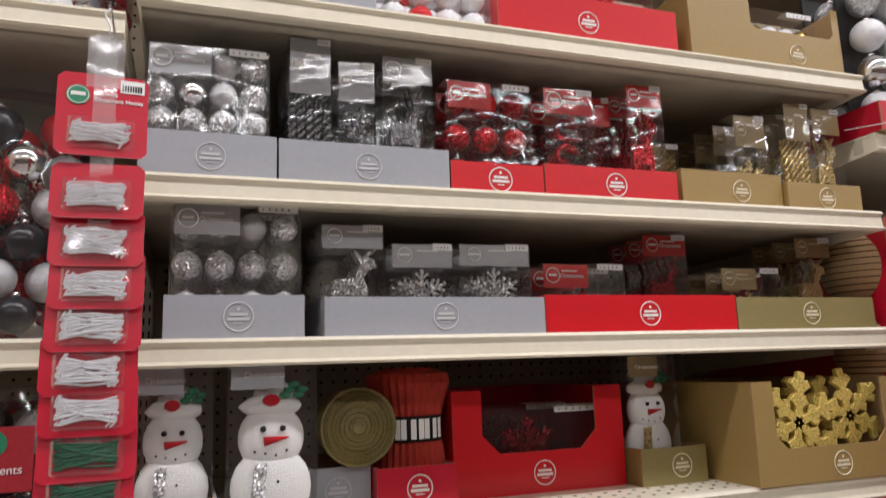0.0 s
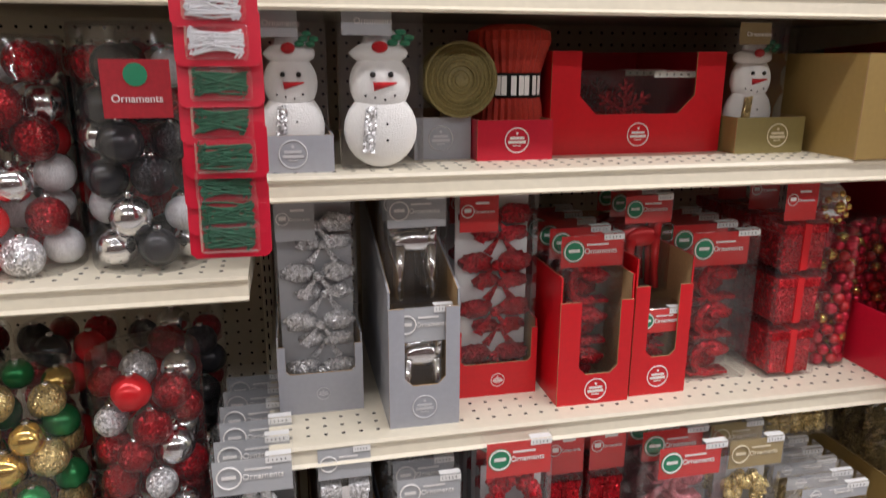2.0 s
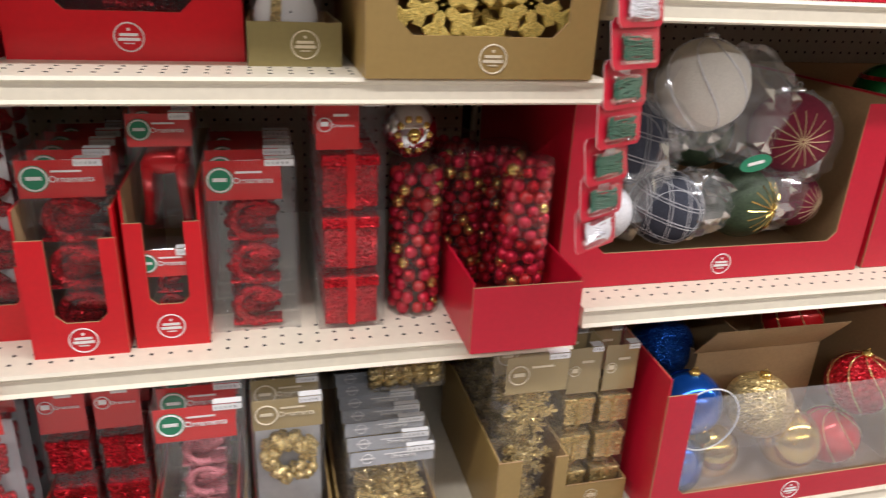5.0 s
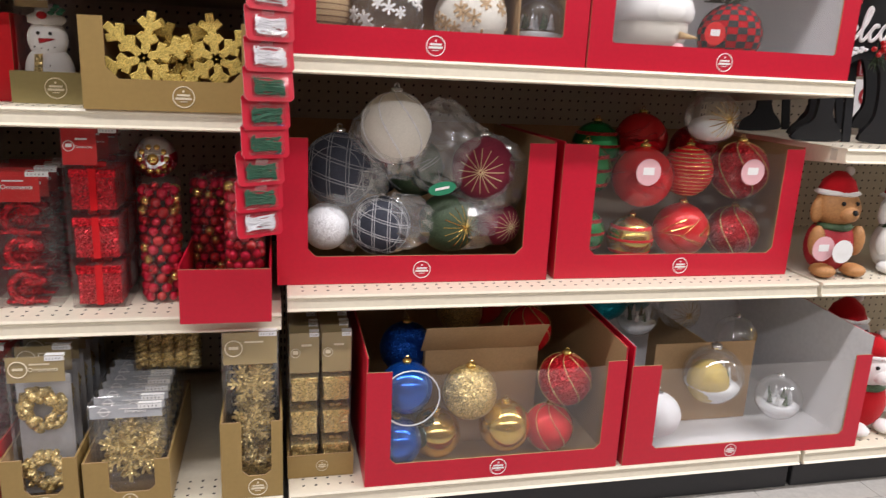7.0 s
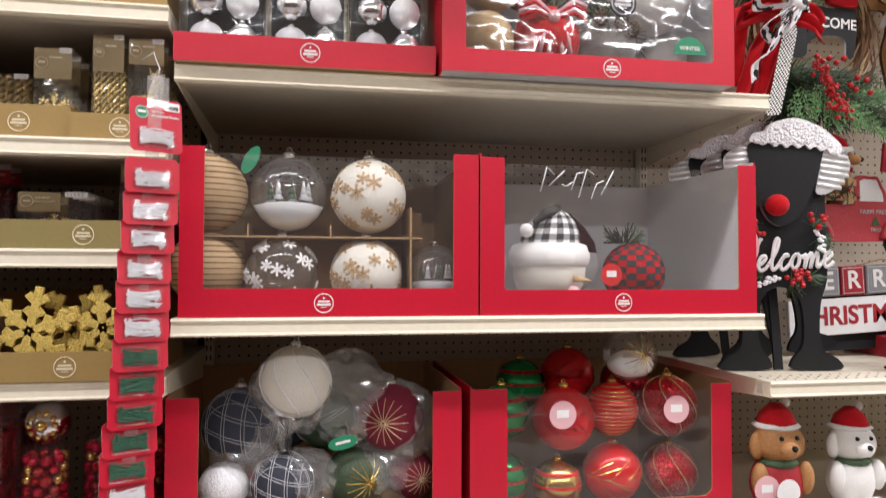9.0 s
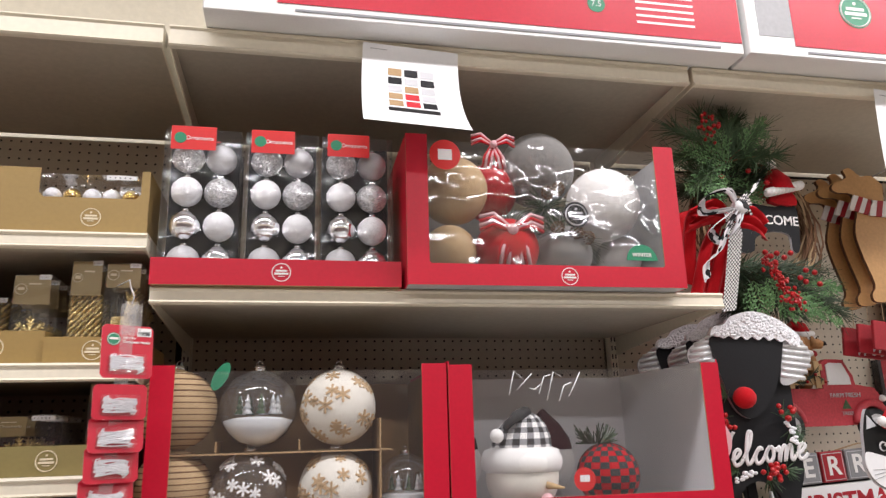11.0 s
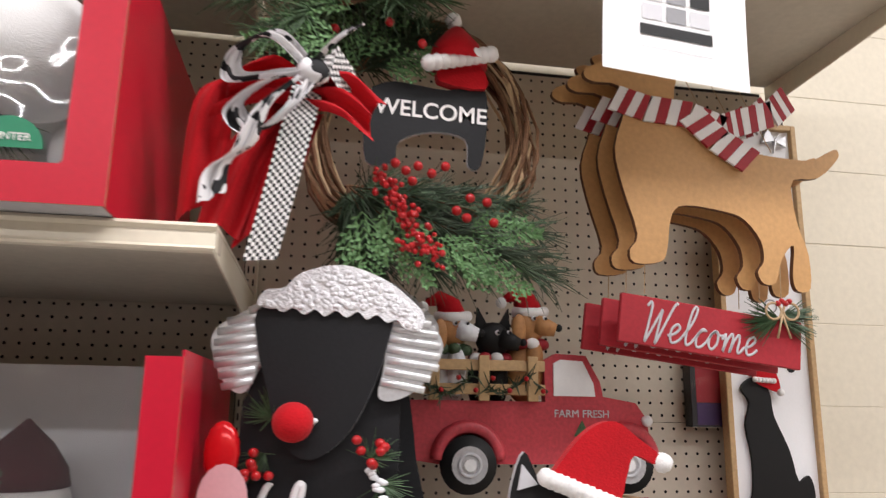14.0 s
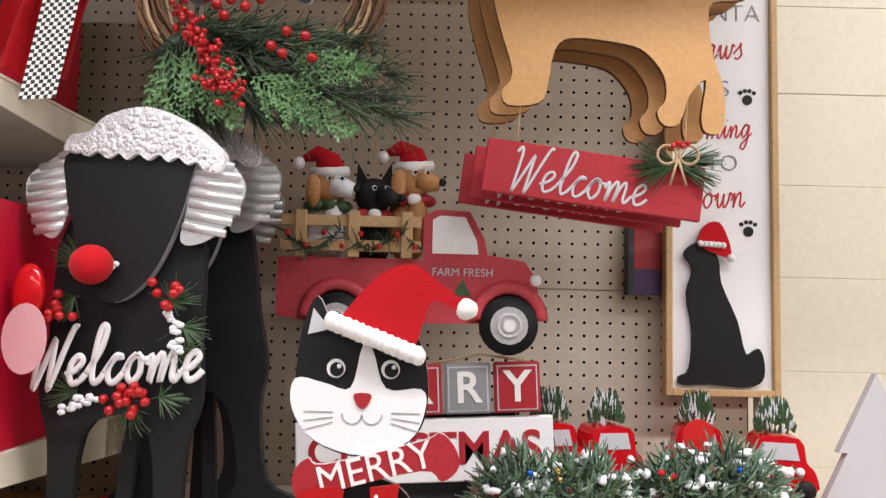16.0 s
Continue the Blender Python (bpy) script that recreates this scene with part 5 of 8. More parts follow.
def snowman_ball(x, y, z):
    g = G()
    g.sphere((0, 0, 0), 0.078, "cream_ball", 24, 16)
    g.lathe([(0.078, 0.010), (0.086, 0.018), (0.088, 0.035), (0.080, 0.055), (0.06, 0.062)], (0, 0, 0), "felt_white", 24)
    rows, cols = 9, 26
    for j in range(rows):
        e0, e1 = j / rows * 1.45, (j + 1) / rows * 1.45
        for i in range(cols):
            a0, a1 = 2 * math.pi * i / cols, 2 * math.pi * (i + 1) / cols
            q = [(0.010 * e + 0.066 * math.cos(e) * math.cos(a), 0.066 * math.cos(e) * math.sin(a), 0.052 + 0.082 * math.sin(e)) for e, a in ((e0, a0), (e0, a1), (e1, a1), (e1, a0))]
            g.add(q, [(0, 1, 2, 3)], ("felt_white", "ink_grey", "ink_grey", "plaid_black")[(i % 2) + 2 * (j % 2)], True)
    g.tube([(0.012, -0.01, 0.132), (-0.02, -0.045, 0.125), (-0.05, -0.055, 0.10)], [0.014, 0.012, 0.006], "plaid_black", 8)
    g.sphere((-0.066, -0.05, 0.085), 0.015, "felt_white", 10, 8)
    g.sphere((0.03, -0.070, -0.045), 0.015, "pink_tag", 10, 6)
    g.tube([(0.03, -0.07, -0.015), (0.06, -0.09, -0.02)], [0.008, 0.002], "tan_ball", 6)
    ob = g.make("snowman_ball")
    ob.location = (x, y, z)
    return tagged(ob, "white snowman ball wearing a black-and-white check hat", "ornament")


snowman_ball(1.985, 1.10, 1.172)
big_ball(2.19, 1.12, 1.168, 0.068, "felt_red", "red and black buffalo plaid ball ornament", "plaid", "plaid_black", "brown_twig")
g = G()
for i in range(60):
    a = random.uniform(0, 6.28)
    g.tube([(2.165 + 0.02 * math.cos(a), 1.11, 1.235), (2.165 + 0.05 * math.cos(a), 1.11 + 0.03 * math.sin(a), 1.235 + random.uniform(0, 0.045))], 0.0015, "needle_dark", 3)
tagged(g.make("pine_sprig"), "dark green pine sprig on a plaid ball", "greenery")
price_dot(2.10, 1.035, 1.165, 0.024, "tag_red")
g = G()
for i in range(7):
    x = 1.95 + i * 0.022
    g.tube([(x, 1.05 + 0.01 * math.sin(i * 2), 1.34 + 0.015 * math.sin(i)), (x + 0.012, 1.045, 1.37 + 0.02 * math.cos(i * 1.7)), (x + 0.03, 1.05, 1.375 + 0.012 * math.sin(i * 2.3))], 0.0016, "white_gloss", 5)
tagged(g.make("ribbon_ties"), "curled white ribbon ties above a snowman ball", "ribbon")
for hx, hat, lb in ((2.14, "plum_felt", "white felt ball wearing a dark plum pointed hat"), (1.895, "charcoal", "white felt ball with a dark fluffy top")):
    g = G().sphere((0, 0, 0), 0.074, "felt_white", 22, 14)
    g.lathe([(0.070, 0.030), (0.064, 0.058), (0.040, 0.095), (0.012, 0.122), (0.003, 0.132)] if hat == "plum_felt" else [(0.066, 0.036), (0.062, 0.062), (0.036, 0.082), (0.004, 0.09)], (0, 0, 0), hat, 18)
    g.sphere((-0.01, -0.071, 0.005), 0.008, "pink_tag", 8, 6)
    ob = g.make("hatted_ball")
    ob.location = (hx, 1.39, 1.190)
    tagged(ob, lb, "ornament", "hatted ball ornaments")

# top shelf of the second bay
carton(1.226, 1.714, T + 0.001, 1.610, 0.985, 0.45, "crimson_card", "crimson tray carton holding clear boxes of silver balls", seal_x=1.473)
for bx in (1.235, 1.393, 1.549):
    t = thing("ornament_box", "clear box of twelve white and silver ball ornaments", "ornaments", "boxes of silver balls", (bx, 0.992, T + 0.012))
    w, h, d = 0.150, 0.315, 0.07
    for i in range(2):
        for k in range(4):
            g = G()
            ball(g, 0.043 + i * 0.066, 0.038, 0.046 + k * 0.073, 0.031, ("silver_matte", "silver_gloss", "white_glit", "silver_glit")[(i + k) % 4], True, 18, 12, 14 if (i + k) % 3 == 0 else 0)
            g.make("ball", t)
    G().box(0.004, w - 0.004, d - 0.004, d - 0.002, 0.002, h, "charcoal").make("backing_card", t)
    G().box(0, w, 0, d, 0.001, h, "clear_plastic", 0.0015).make("clear_shell", t, "clear folded plastic box", False)
    lab = G().box(0.012, 0.10, -0.0012, -0.0006, h - 0.045, h + 0.006, "tag_red").make("header_card", t)
    G().disc(0.03, h - 0.02, -0.0013, 0.012, "green_seal", 16).make("seal", lab)
    words("Ornaments", 0.012, "ink_white", 0.068, -0.0014, h - 0.02, lab)
    copy_thing(t, pose(bx, 1.066, T + 0.012))
carton(1.722, 2.338, T + 0.001, 1.885, 0.955, 0.50, "crimson_card", BOXW + " of rustic bow balls", notch=(1.768, 2.290, 1.602, 0.004), pane=True, seal_x=2.068, side_z=1.885, inner="grey_card")
for bx, by, bz, br, m in ((1.845, 1.06, 1.795, 0.078, "tan_ball"), (1.83, 1.05, 1.650, 0.060, "tan_ball"), (1.955, 1.16, 1.83, 0.070, "felt_red"), (1.965, 1.06, 1.66, 0.072, "felt_red"), (2.075, 1.14, 1.885, 0.092, "grey_fuzz"), (2.10, 1.07, 1.655, 0.068, "grey_fuzz"), (2.205, 1.06, 1.775, 0.086, "felt_white"), (2.268, 1.13, 1.665, 0.055, "felt_white"), (2.262, 1.24, 1.74, 0.06, "felt_white")):
    big_ball(bx, by, bz, br, m, {"tan_": "tan burlap ball ornament", "felt": "felt ball ornament with greenery", "grey": "grey felt ball ornament with pinecones"}[m[:4]], None, "", None)


def fabric_bow(x, y, z, s, m1, m2, label):
    g = G()
    for k in (-1, 1):
        for st in range(4):
            mm = m1 if st % 2 else m2
            o = (st - 1.5) * s * 0.10
            g.tube([(x, y, z + o * 0.3), (x + k * s * 0.5, y - s * 0.1, z + s * 0.25 + o), (x + k * s * 0.85, y, z + s * 0.15 + o * 1.2)], s * 0.055, mm, 5)
            g.tube([(x + o * 0.5, y, z), (x + k * s * 0.22 + o, y - s * 0.05, z - s * 0.5), (x + k * s * 0.30 + o, y, z - s * 0.95)], s * 0.052, mm, 5)
    g.sphere((x, y - s * 0.1, z), s * 0.15, m1, 8, 6)
    return tagged(g.make("fabric_bow"), label, "bow", "fabric bows")


fabric_bow(1.96, 1.0, 1.690, 0.085, "pink_tag", "felt_red", "red and white striped fabric bow on a ball")
fabric_bow(1.935, 1.03, 1.90, 0.06, "pink_tag", "felt_red", "red and white striped fabric bow on a ball")


def greenery(x, y, z, n, ln, label, m="needle", spread=1.0, direction=None):
    g = G()
    for i in range(n):
        d = Vector((random.gauss(0, 1), random.gauss(0, 0.5), random.gauss(0, 1))) * spread
        if direction:
            d = Vector(direction) * 1.6 + d * 0.5
        d.normalize()
        k = ln * random.uniform(0.6, 1.1)
        p = Vector((x, y, z)) + d * ln * random.uniform(0, 0.25)
        q = p + d * k
        q.z -= k * 0.15
        g.tube([tuple(p), tuple((p + q) / 2 + Vector((0, 0, k * 0.06))), tuple(q)], [0.0013, 0.0012, 0.0004], m, 3)
    return tagged(g.make("greenery_sprig"), label, "greenery", "greenery sprigs")


def pinecone(x, y, z, r):
    g = G()
    for j in range(7):
        for i in range(7):
            a = i * 0.9 + j * 0.45
            rr = r * math.sin(0.4 + j * 0.36)
            g.sphere((x + rr * math.cos(a), y + rr * math.sin(a), z + (j - 3) * r * 0.32), (r * 0.24, r * 0.24, r * 0.10), "brown_twig", 6, 4)
    return tagged(g.make("pinecone"), "small brown pinecone on an ornament", "pinecone", "pinecones")


for q in ((1.965, 1.03, 1.70), (2.09, 1.05, 1.70), (2.06, 1.06, 1.76), (2.15, 1.08, 1.69)):
    greenery(*q, 90, 0.06, "dark green pine sprig on a ball ornament", "needle_dark")
for q in ((2.07, 1.01, 1.70), (2.11, 1.0, 1.69), (2.14, 1.01, 1.68), (2.06, 1.03, 1.79), (2.085, 1.03, 1.80)):
    pinecone(*q, 0.014)
t = thing("round_sticker", "round red price sticker on the carton window", "sticker", "", (1.805, 0.951, 1.838))
G().disc(0, 0, 0, 0.034, "tag_red", 24).make("sticker", t)
G().box(-0.015, 0.015, -0.0016, -0.001, -0.012, 0.012, "white_card").make("price_label", t)
t = thing("round_sticker", "green round seal sticker on the carton window", "sticker", "", (2.235, 0.951, 1.615))
G().prism([(0.036 * math.cos(a), 0.036 * math.sin(a)) for a in [i * math.pi / 14 for i in range(15)]], -0.001, 0, "green_seal").make("sticker", t)
words("WINTER", 0.012, "ink_white", 0, -0.0016, 0.012, t)
t = thing("round_sticker", "dark round tag among the pinecones", "sticker", "", (2.105, 0.985, 1.725))
G().disc(0, 0, 0, 0.03, "charcoal", 24).make("sticker", t)
emblem(t, 0, 0, -0.001, 0.024, "ink_pale")


# ---- hanging strips of hook cards ----
def hook_card(x, y, z, yaw, wire, first=False, lean=0.0):
    t = thing("hook_card", "red blister card of %s wire ornament hooks" % ("silver" if wire == "wire_silver" else "green"), "hook card", "hanging hook cards", (x, y, z))
    t.rotation_euler = (radians(lean), 0, radians(yaw))
    w, h = 0.088, 0.094 if first else 0.060
    c = 0.006
    G().prism([(c, 0), (w - c, 0), (w, c), (w, h - c), (w - c, h), (c, h), (0, h - c), (0, c)], 0, 0.0008, "crimson_card", "white_card").make("card", t)
    g = G()
    bx0, bx1, bz0, bz1 = 0.012, 0.076, 0.006, 0.042
    for i in range(34):
        zz, z2 = 0.011 + 0.026 * random.random(), 0.011 + 0.026 * random.random()
        xs = random.uniform(0, 0.008)
        g.tube([(bx0 + 0.005 + xs, -0.003 - 0.004 * random.random(), zz + 0.004), (bx0 + 0.002 + xs, -0.005, zz), (bx0 + 0.03, -0.004 - 0.004 * random.random(), (zz + z2) / 2 + random.uniform(-0.003, 0.003)), (bx1 - 0.004 - xs, -0.005, z2), (bx1 - 0.008 - xs, -0.004, z2 - 0.004)], 0.0011, wire, 4)
    tagged(g.make("wire_bundle", t), kind="stuff")
    G().box(bx0, bx1, -0.010, -0.0002, bz0, bz1, "clear_plastic", 0.003).make("blister", t, "clear plastic blister", False)
    if first:
        g = G().disc(0.02, 0.068, -0.0003, 0.0115, "green_seal", 18)
        g.ring((0.02, -0.0012, 0.068), 0.010, 0.0005, "ink_white", 18, 4)
        g.box(0.013, 0.027, -0.0017, -0.0011, 0.067, 0.071, "ink_white")
        g.make("seal", t)
        words("150 Wire", 0.0055, "ink_white", 0.036, -0.0006, 0.071, t, align="LEFT")
        words("Ornament Hooks", 0.0065, "ink_white", 0.036, -0.0006, 0.064, t, align="LEFT", bold=0.0001)
        g = G().box(0.060, 0.084, -0.0011, -0.0005, 0.075, 0.090, "white_card")
        for i in range(8):
            g.box(0.062 + i * 0.0025, 0.0632 + i * 0.0026, -0.0015, -0.0011, 0.077, 0.084, "ink_black")
        g.make("price_sticker", t)
    return t


def hang_strip(x, y, z0, steps, wires, yaw, dx):
    t = thing("hanging_strip", "clear plastic merchandising strip hanging from a wire hook", "display strip", "hanging strips", (x + 0.044 * math.cos(radians(yaw)), y + 0.044 * math.sin(radians(yaw)) + 0.004, z0 + 0.085))
    t.rotation_euler = (0, 0, radians(yaw))
    drop, sway = -sum(steps) - 0.03, dx * len(steps)
    sx, sy = sway * math.cos(radians(yaw)), -sway * math.sin(radians(yaw))
    G().add([(-0.011 + k * sx, k * sy + d, 0.05 + k * (drop - 0.05)) if e == 0 else (0.011 + k * sx, k * sy + d, 0.05 + k * (drop - 0.05)) for d in (0.0, 0.001) for k in (0, 1) for e in (0, 1)],
            [(0, 1, 3, 2), (4, 6, 7, 5), (0, 2, 6, 4), (1, 5, 7, 3), (0, 4, 5, 1), (2, 3, 7, 6)], "clear_bag").make("strip", t, "clear plastic strip", False)
    G().tube([(0, 0.002, 0.045), (0.003, 0.002, 0.06), (-0.004, 0.002, 0.075), (0.0, 0.03, 0.095), (0, 0.12, 0.10)], 0.0012, "wire_silver", 5).make("wire_hook", t)
    G().prism([(-0.018, -0.01), (0.018, -0.01), (0.018, 0.045), (-0.018, 0.045)], -0.0015, -0.0005, "clear_bag").make("hanger_tab", t, "clear plastic hanger tab", False)
    z = z0
    for i, wr in enumerate(wires):
        hook_card(x + random.uniform(-0.003, 0.003) + dx * i, y - 0.0012 * (i % 2), z, yaw + random.uniform(-4, 4), wr, i == 0, random.uniform(-11, -5))
        if i < len(steps):
            z -= steps[i]


SIL, GRN = "wire_silver", "wire_green"
hang_strip(-0.056, 0.885, 1.392, [0.0665, 0.049, 0.043, 0.042, 0.042, 0.039, 0.0425, 0.039, 0.0367, 0.033, 0.030, 0.0265], [SIL] * 7 + [GRN] * 6, 2, 0.0)
hang_strip(1.178, 0.880, 1.372, [0.070, 0.054, 0.049, 0.051, 0.049, 0.049, 0.048, 0.048, 0.048, 0.047, 0.046, 0.045], [SIL] * 7 + [GRN] * 5 + [SIL], 26, -0.0032)

# ---- bay to the left: tubes of large ornaments ----
MIXA = ["red_glit", "black_glit", "red_gloss", "silver_gloss", "black_gloss", "dark_red_glit"]
MIXB = ["red_gloss", "silver_gloss", "dark_red_glit", "white_glit", "silver_glit", "red_glit"]
MIXC = ["gold_gloss", "gold_glit", "green_gloss", "gold_gloss"]
LT = "clear tube of red silver and white ball ornaments"
for tx, zz, h, mix, lb in ((-0.135, 0.846, 0.315, ["silver_gloss", "black_gloss", "black_glit", "red_glit", "black_gloss", "silver_matte"], "clear tube of black red and silver ball ornaments"), (-0.30, 0.846, 0.30, MIXB, LT), (-0.47, 0.846, 0.30, MIXB, LT),
                           (-0.13, 1.213, 0.33, ["red_gloss", "silver_matte", "red_glit", "black_gloss", "silver_gloss"], LT), (-0.30, 1.213, 0.33, MIXB, LT), (-0.47, 1.213, 0.3, MIXC, "clear tube of gold and green ball ornaments"),
                           (-0.165, BASE + 0.001, 0.50, MIXB, LT), (-0.335, BASE + 0.001, 0.48, MIXC, "clear tube of gold and green ball ornaments"), (-0.50, BASE + 0.001, 0.48, MIXB, LT), (-0.12, 1.613, 0.3, MIXB, LT), (-0.3, 1.613, 0.3, MIXB, LT)):
    ball_tube(tx, 1.105 if zz < 1.2 else 1.12, zz, h, 0.078, mix, lb, 0.027)
    ball_tube(tx + 0.02, 1.29, zz, h, 0.078, MIXA, LT, 0.027)
t = thing("tube_label", "crimson paper label on an ornament tube", "label", "tube labels", (-0.122, 1.0255, 1.082))
G().prism([(-0.04, -0.035), (0.04, -0.035), (0.04, 0.035), (-0.04, 0.035)], 0, 0.001, "brick_red").make("paper", t)
G().disc(0.0, 0.017, -0.0002, 0.014, "green_seal", 18).make("seal", t)
words("Ornaments", 0.013, "ink_white", 0, -0.0006, -0.012, t)


# ---- third bay: signs, wreath and figures on the pegboard ----
def smooth_poly(pts, n=4):
    """A closed Catmull-Rom outline through the corner points."""
    out, k = [], len(pts)
    for i in range(k):
        p0, p1, p2, p3 = (Vector(pts[(i + j - 1) % k]) for j in range(4))
        for s in range(n):
            t = s / n
            q = 0.5 * ((2 * p1) + (p2 - p0) * t + (2 * p0 - 5 * p1 + 4 * p2 - p3) * t * t + (3 * p1 - p0 - 3 * p2 + p3) * t ** 3)
            out.append((q.x, q.y))
    return out


def holder(x, z, y, ln=0.3, label="chrome wire display hook on the pegboard"):
    g = G().tube([(x, y, z + 0.012), (x, y, z), (x, y + ln * 0.5, z), (x, 1.606, z)], 0.0028, "wire_silver", 6)
    return tagged(g.make("peg_hook"), label, "hook", "peg hooks")


SCRIPT = {}
SCRIPT["W"] = (1.55, [[(0, 1.7), (0.15, 1.95), (0.28, 1.6), (0.35, 0.1), (0.42, 0), (0.85, 1.5), (0.9, 1.4), (0.95, 0.1), (1.02, 0), (1.5, 1.9), (1.7, 2.0)]])
SCRIPT["e"] = (0.8, [[(0, 0.35), (0.35, 0.5), (0.58, 0.8), (0.42, 1.0), (0.18, 0.8), (0.14, 0.4), (0.3, 0.04), (0.58, 0.1), (0.8, 0.35)]])
SCRIPT["l"] = (0.7, [[(0, 0.35), (0.4, 1.2), (0.5, 1.9), (0.33, 2.05), (0.22, 1.6), (0.22, 0.5), (0.35, 0.05), (0.55, 0.12), (0.7, 0.35)]])
SCRIPT["c"] = (0.75, [[(0, 0.35), (0.3, 0.85), (0.58, 0.9), (0.35, 0.95), (0.13, 0.5), (0.25, 0.06), (0.5, 0.05), (0.75, 0.35)]])
SCRIPT["o"] = (0.85, [[(0, 0.35), (0.2, 0.8), (0.4, 1.0), (0.16, 0.75), (0.14, 0.3), (0.38, 0.02), (0.62, 0.35), (0.56, 0.85), (0.42, 0.98), (0.6, 0.8), (0.85, 0.8)]])
SCRIPT["m"] = (1.35, [[(0, 0.6), (0.14, 0.92), (0.2, 0.5), (0.2, 0), (0.3, 0.6), (0.5, 0.98), (0.61, 0.7), (0.6, 0), (0.7, 0.6), (0.9, 0.98), (1.01, 0.7), (1.02, 0.2), (1.15, 0.04), (1.35, 0.35)]])
SCRIPT["n"] = (0.95, [[(0, 0.45), (0.14, 0.92), (0.2, 0.5), (0.2, 0), (0.3, 0.6), (0.5, 0.98), (0.61, 0.7), (0.62, 0.2), (0.75, 0.04), (0.95, 0.35)]])
SCRIPT["P"] = (1.0, [[(0.25, 0), (0.35, 1.0), (0.42, 1.9)], [(0.05, 1.5), (0.3, 1.95), (0.8, 2.0), (0.98, 1.5), (0.7, 1.1), (0.4, 1.0)]])
SCRIPT["a"] = (0.9, [[(0, 0.35), (0.3, 0.95), (0.58, 0.9), (0.3, 1.0), (0.1, 0.5), (0.25, 0.04), (0.48, 0.3), (0.62, 0.95), (0.6, 0.3), (0.7, 0.04), (0.9, 0.35)]])
SCRIPT["w"] = (1.1, [[(0, 0.5), (0.14, 0.95), (0.2, 0.3), (0.35, 0.02), (0.5, 0.4), (0.55, 0.9), (0.58, 0.3), (0.72, 0.02), (0.9, 0.4), (0.95, 0.95), (1.1, 0.8)]])
SCRIPT["s"] = (0.65, [[(0, 0.35), (0.3, 0.8), (0.4, 1.05), (0.42, 0.7), (0.55, 0.3), (0.35, 0), (0.1, 0.1)]])
SCRIPT["C"] = (1.0, [[(0.95, 1.7), (0.72, 2.0), (0.32, 1.7), (0.15, 0.9), (0.35, 0.1), (0.72, 0.05), (1.0, 0.4)]])
SCRIPT["i"] = (0.5, [[(0, 0.35), (0.18, 0.95), (0.2, 0.3), (0.32, 0.04), (0.5, 0.35)], [(0.22, 1.35), (0.25, 1.42)]])
SCRIPT["g"] = (0.9, [[(0, 0.35), (0.3, 0.95), (0.58, 0.9), (0.3, 1.0), (0.1, 0.5), (0.25, 0.04), (0.48, 0.3), (0.62, 0.95), (0.6, -0.3), (0.4, -0.85), (0.15, -0.6), (0.5, -0.1), (0.9, 0.35)]])
SCRIPT["T"] = (0.85, [[(0.5, 1.9), (0.45, 1.0), (0.35, 0)], [(0, 1.75), (0.3, 1.95), (0.7, 1.85), (1.1, 2.0)]])


def script(text, xh, name, x, y, z, parent, r, rise=0.0, label="", m=None):
    """Flowing handwriting of round strokes; xh: height of the small letters, rise: degrees uphill."""
    g = G(m)
    pen, c, sn = 0.0, math.cos(radians(rise)), math.sin(radians(rise))
    for ch in text:
        wide, strokes = SCRIPT[ch]
        for st in strokes:
            out = []
            for i in range(len(st) - 1):
                p0, p1, p2, p3 = (Vector(st[min(max(i + j, 0), len(st) - 1)]) for j in (-1, 0, 1, 2))
                for q in range(5):
                    u = q / 5
                    out.append(0.5 * (2 * p1 + (p2 - p0) * u + (2 * p0 - 5 * p1 + 4 * p2 - p3) * u * u + (3 * p1 - p0 - 3 * p2 + p3) * u ** 3))
            out.append(Vector(st[-1]))
            pts = []
            for p in out:
                a, b = (pen + p.x * 0.95 + p.y * 0.22) * xh, p.y * xh
                pts.append((x + a * c - b * sn, y, z + a * sn + b * c))
            g.tube(pts, r, name, 6, flat=0.35)
        pen += wide * 0.95
    return g.make("lettering", parent, label)


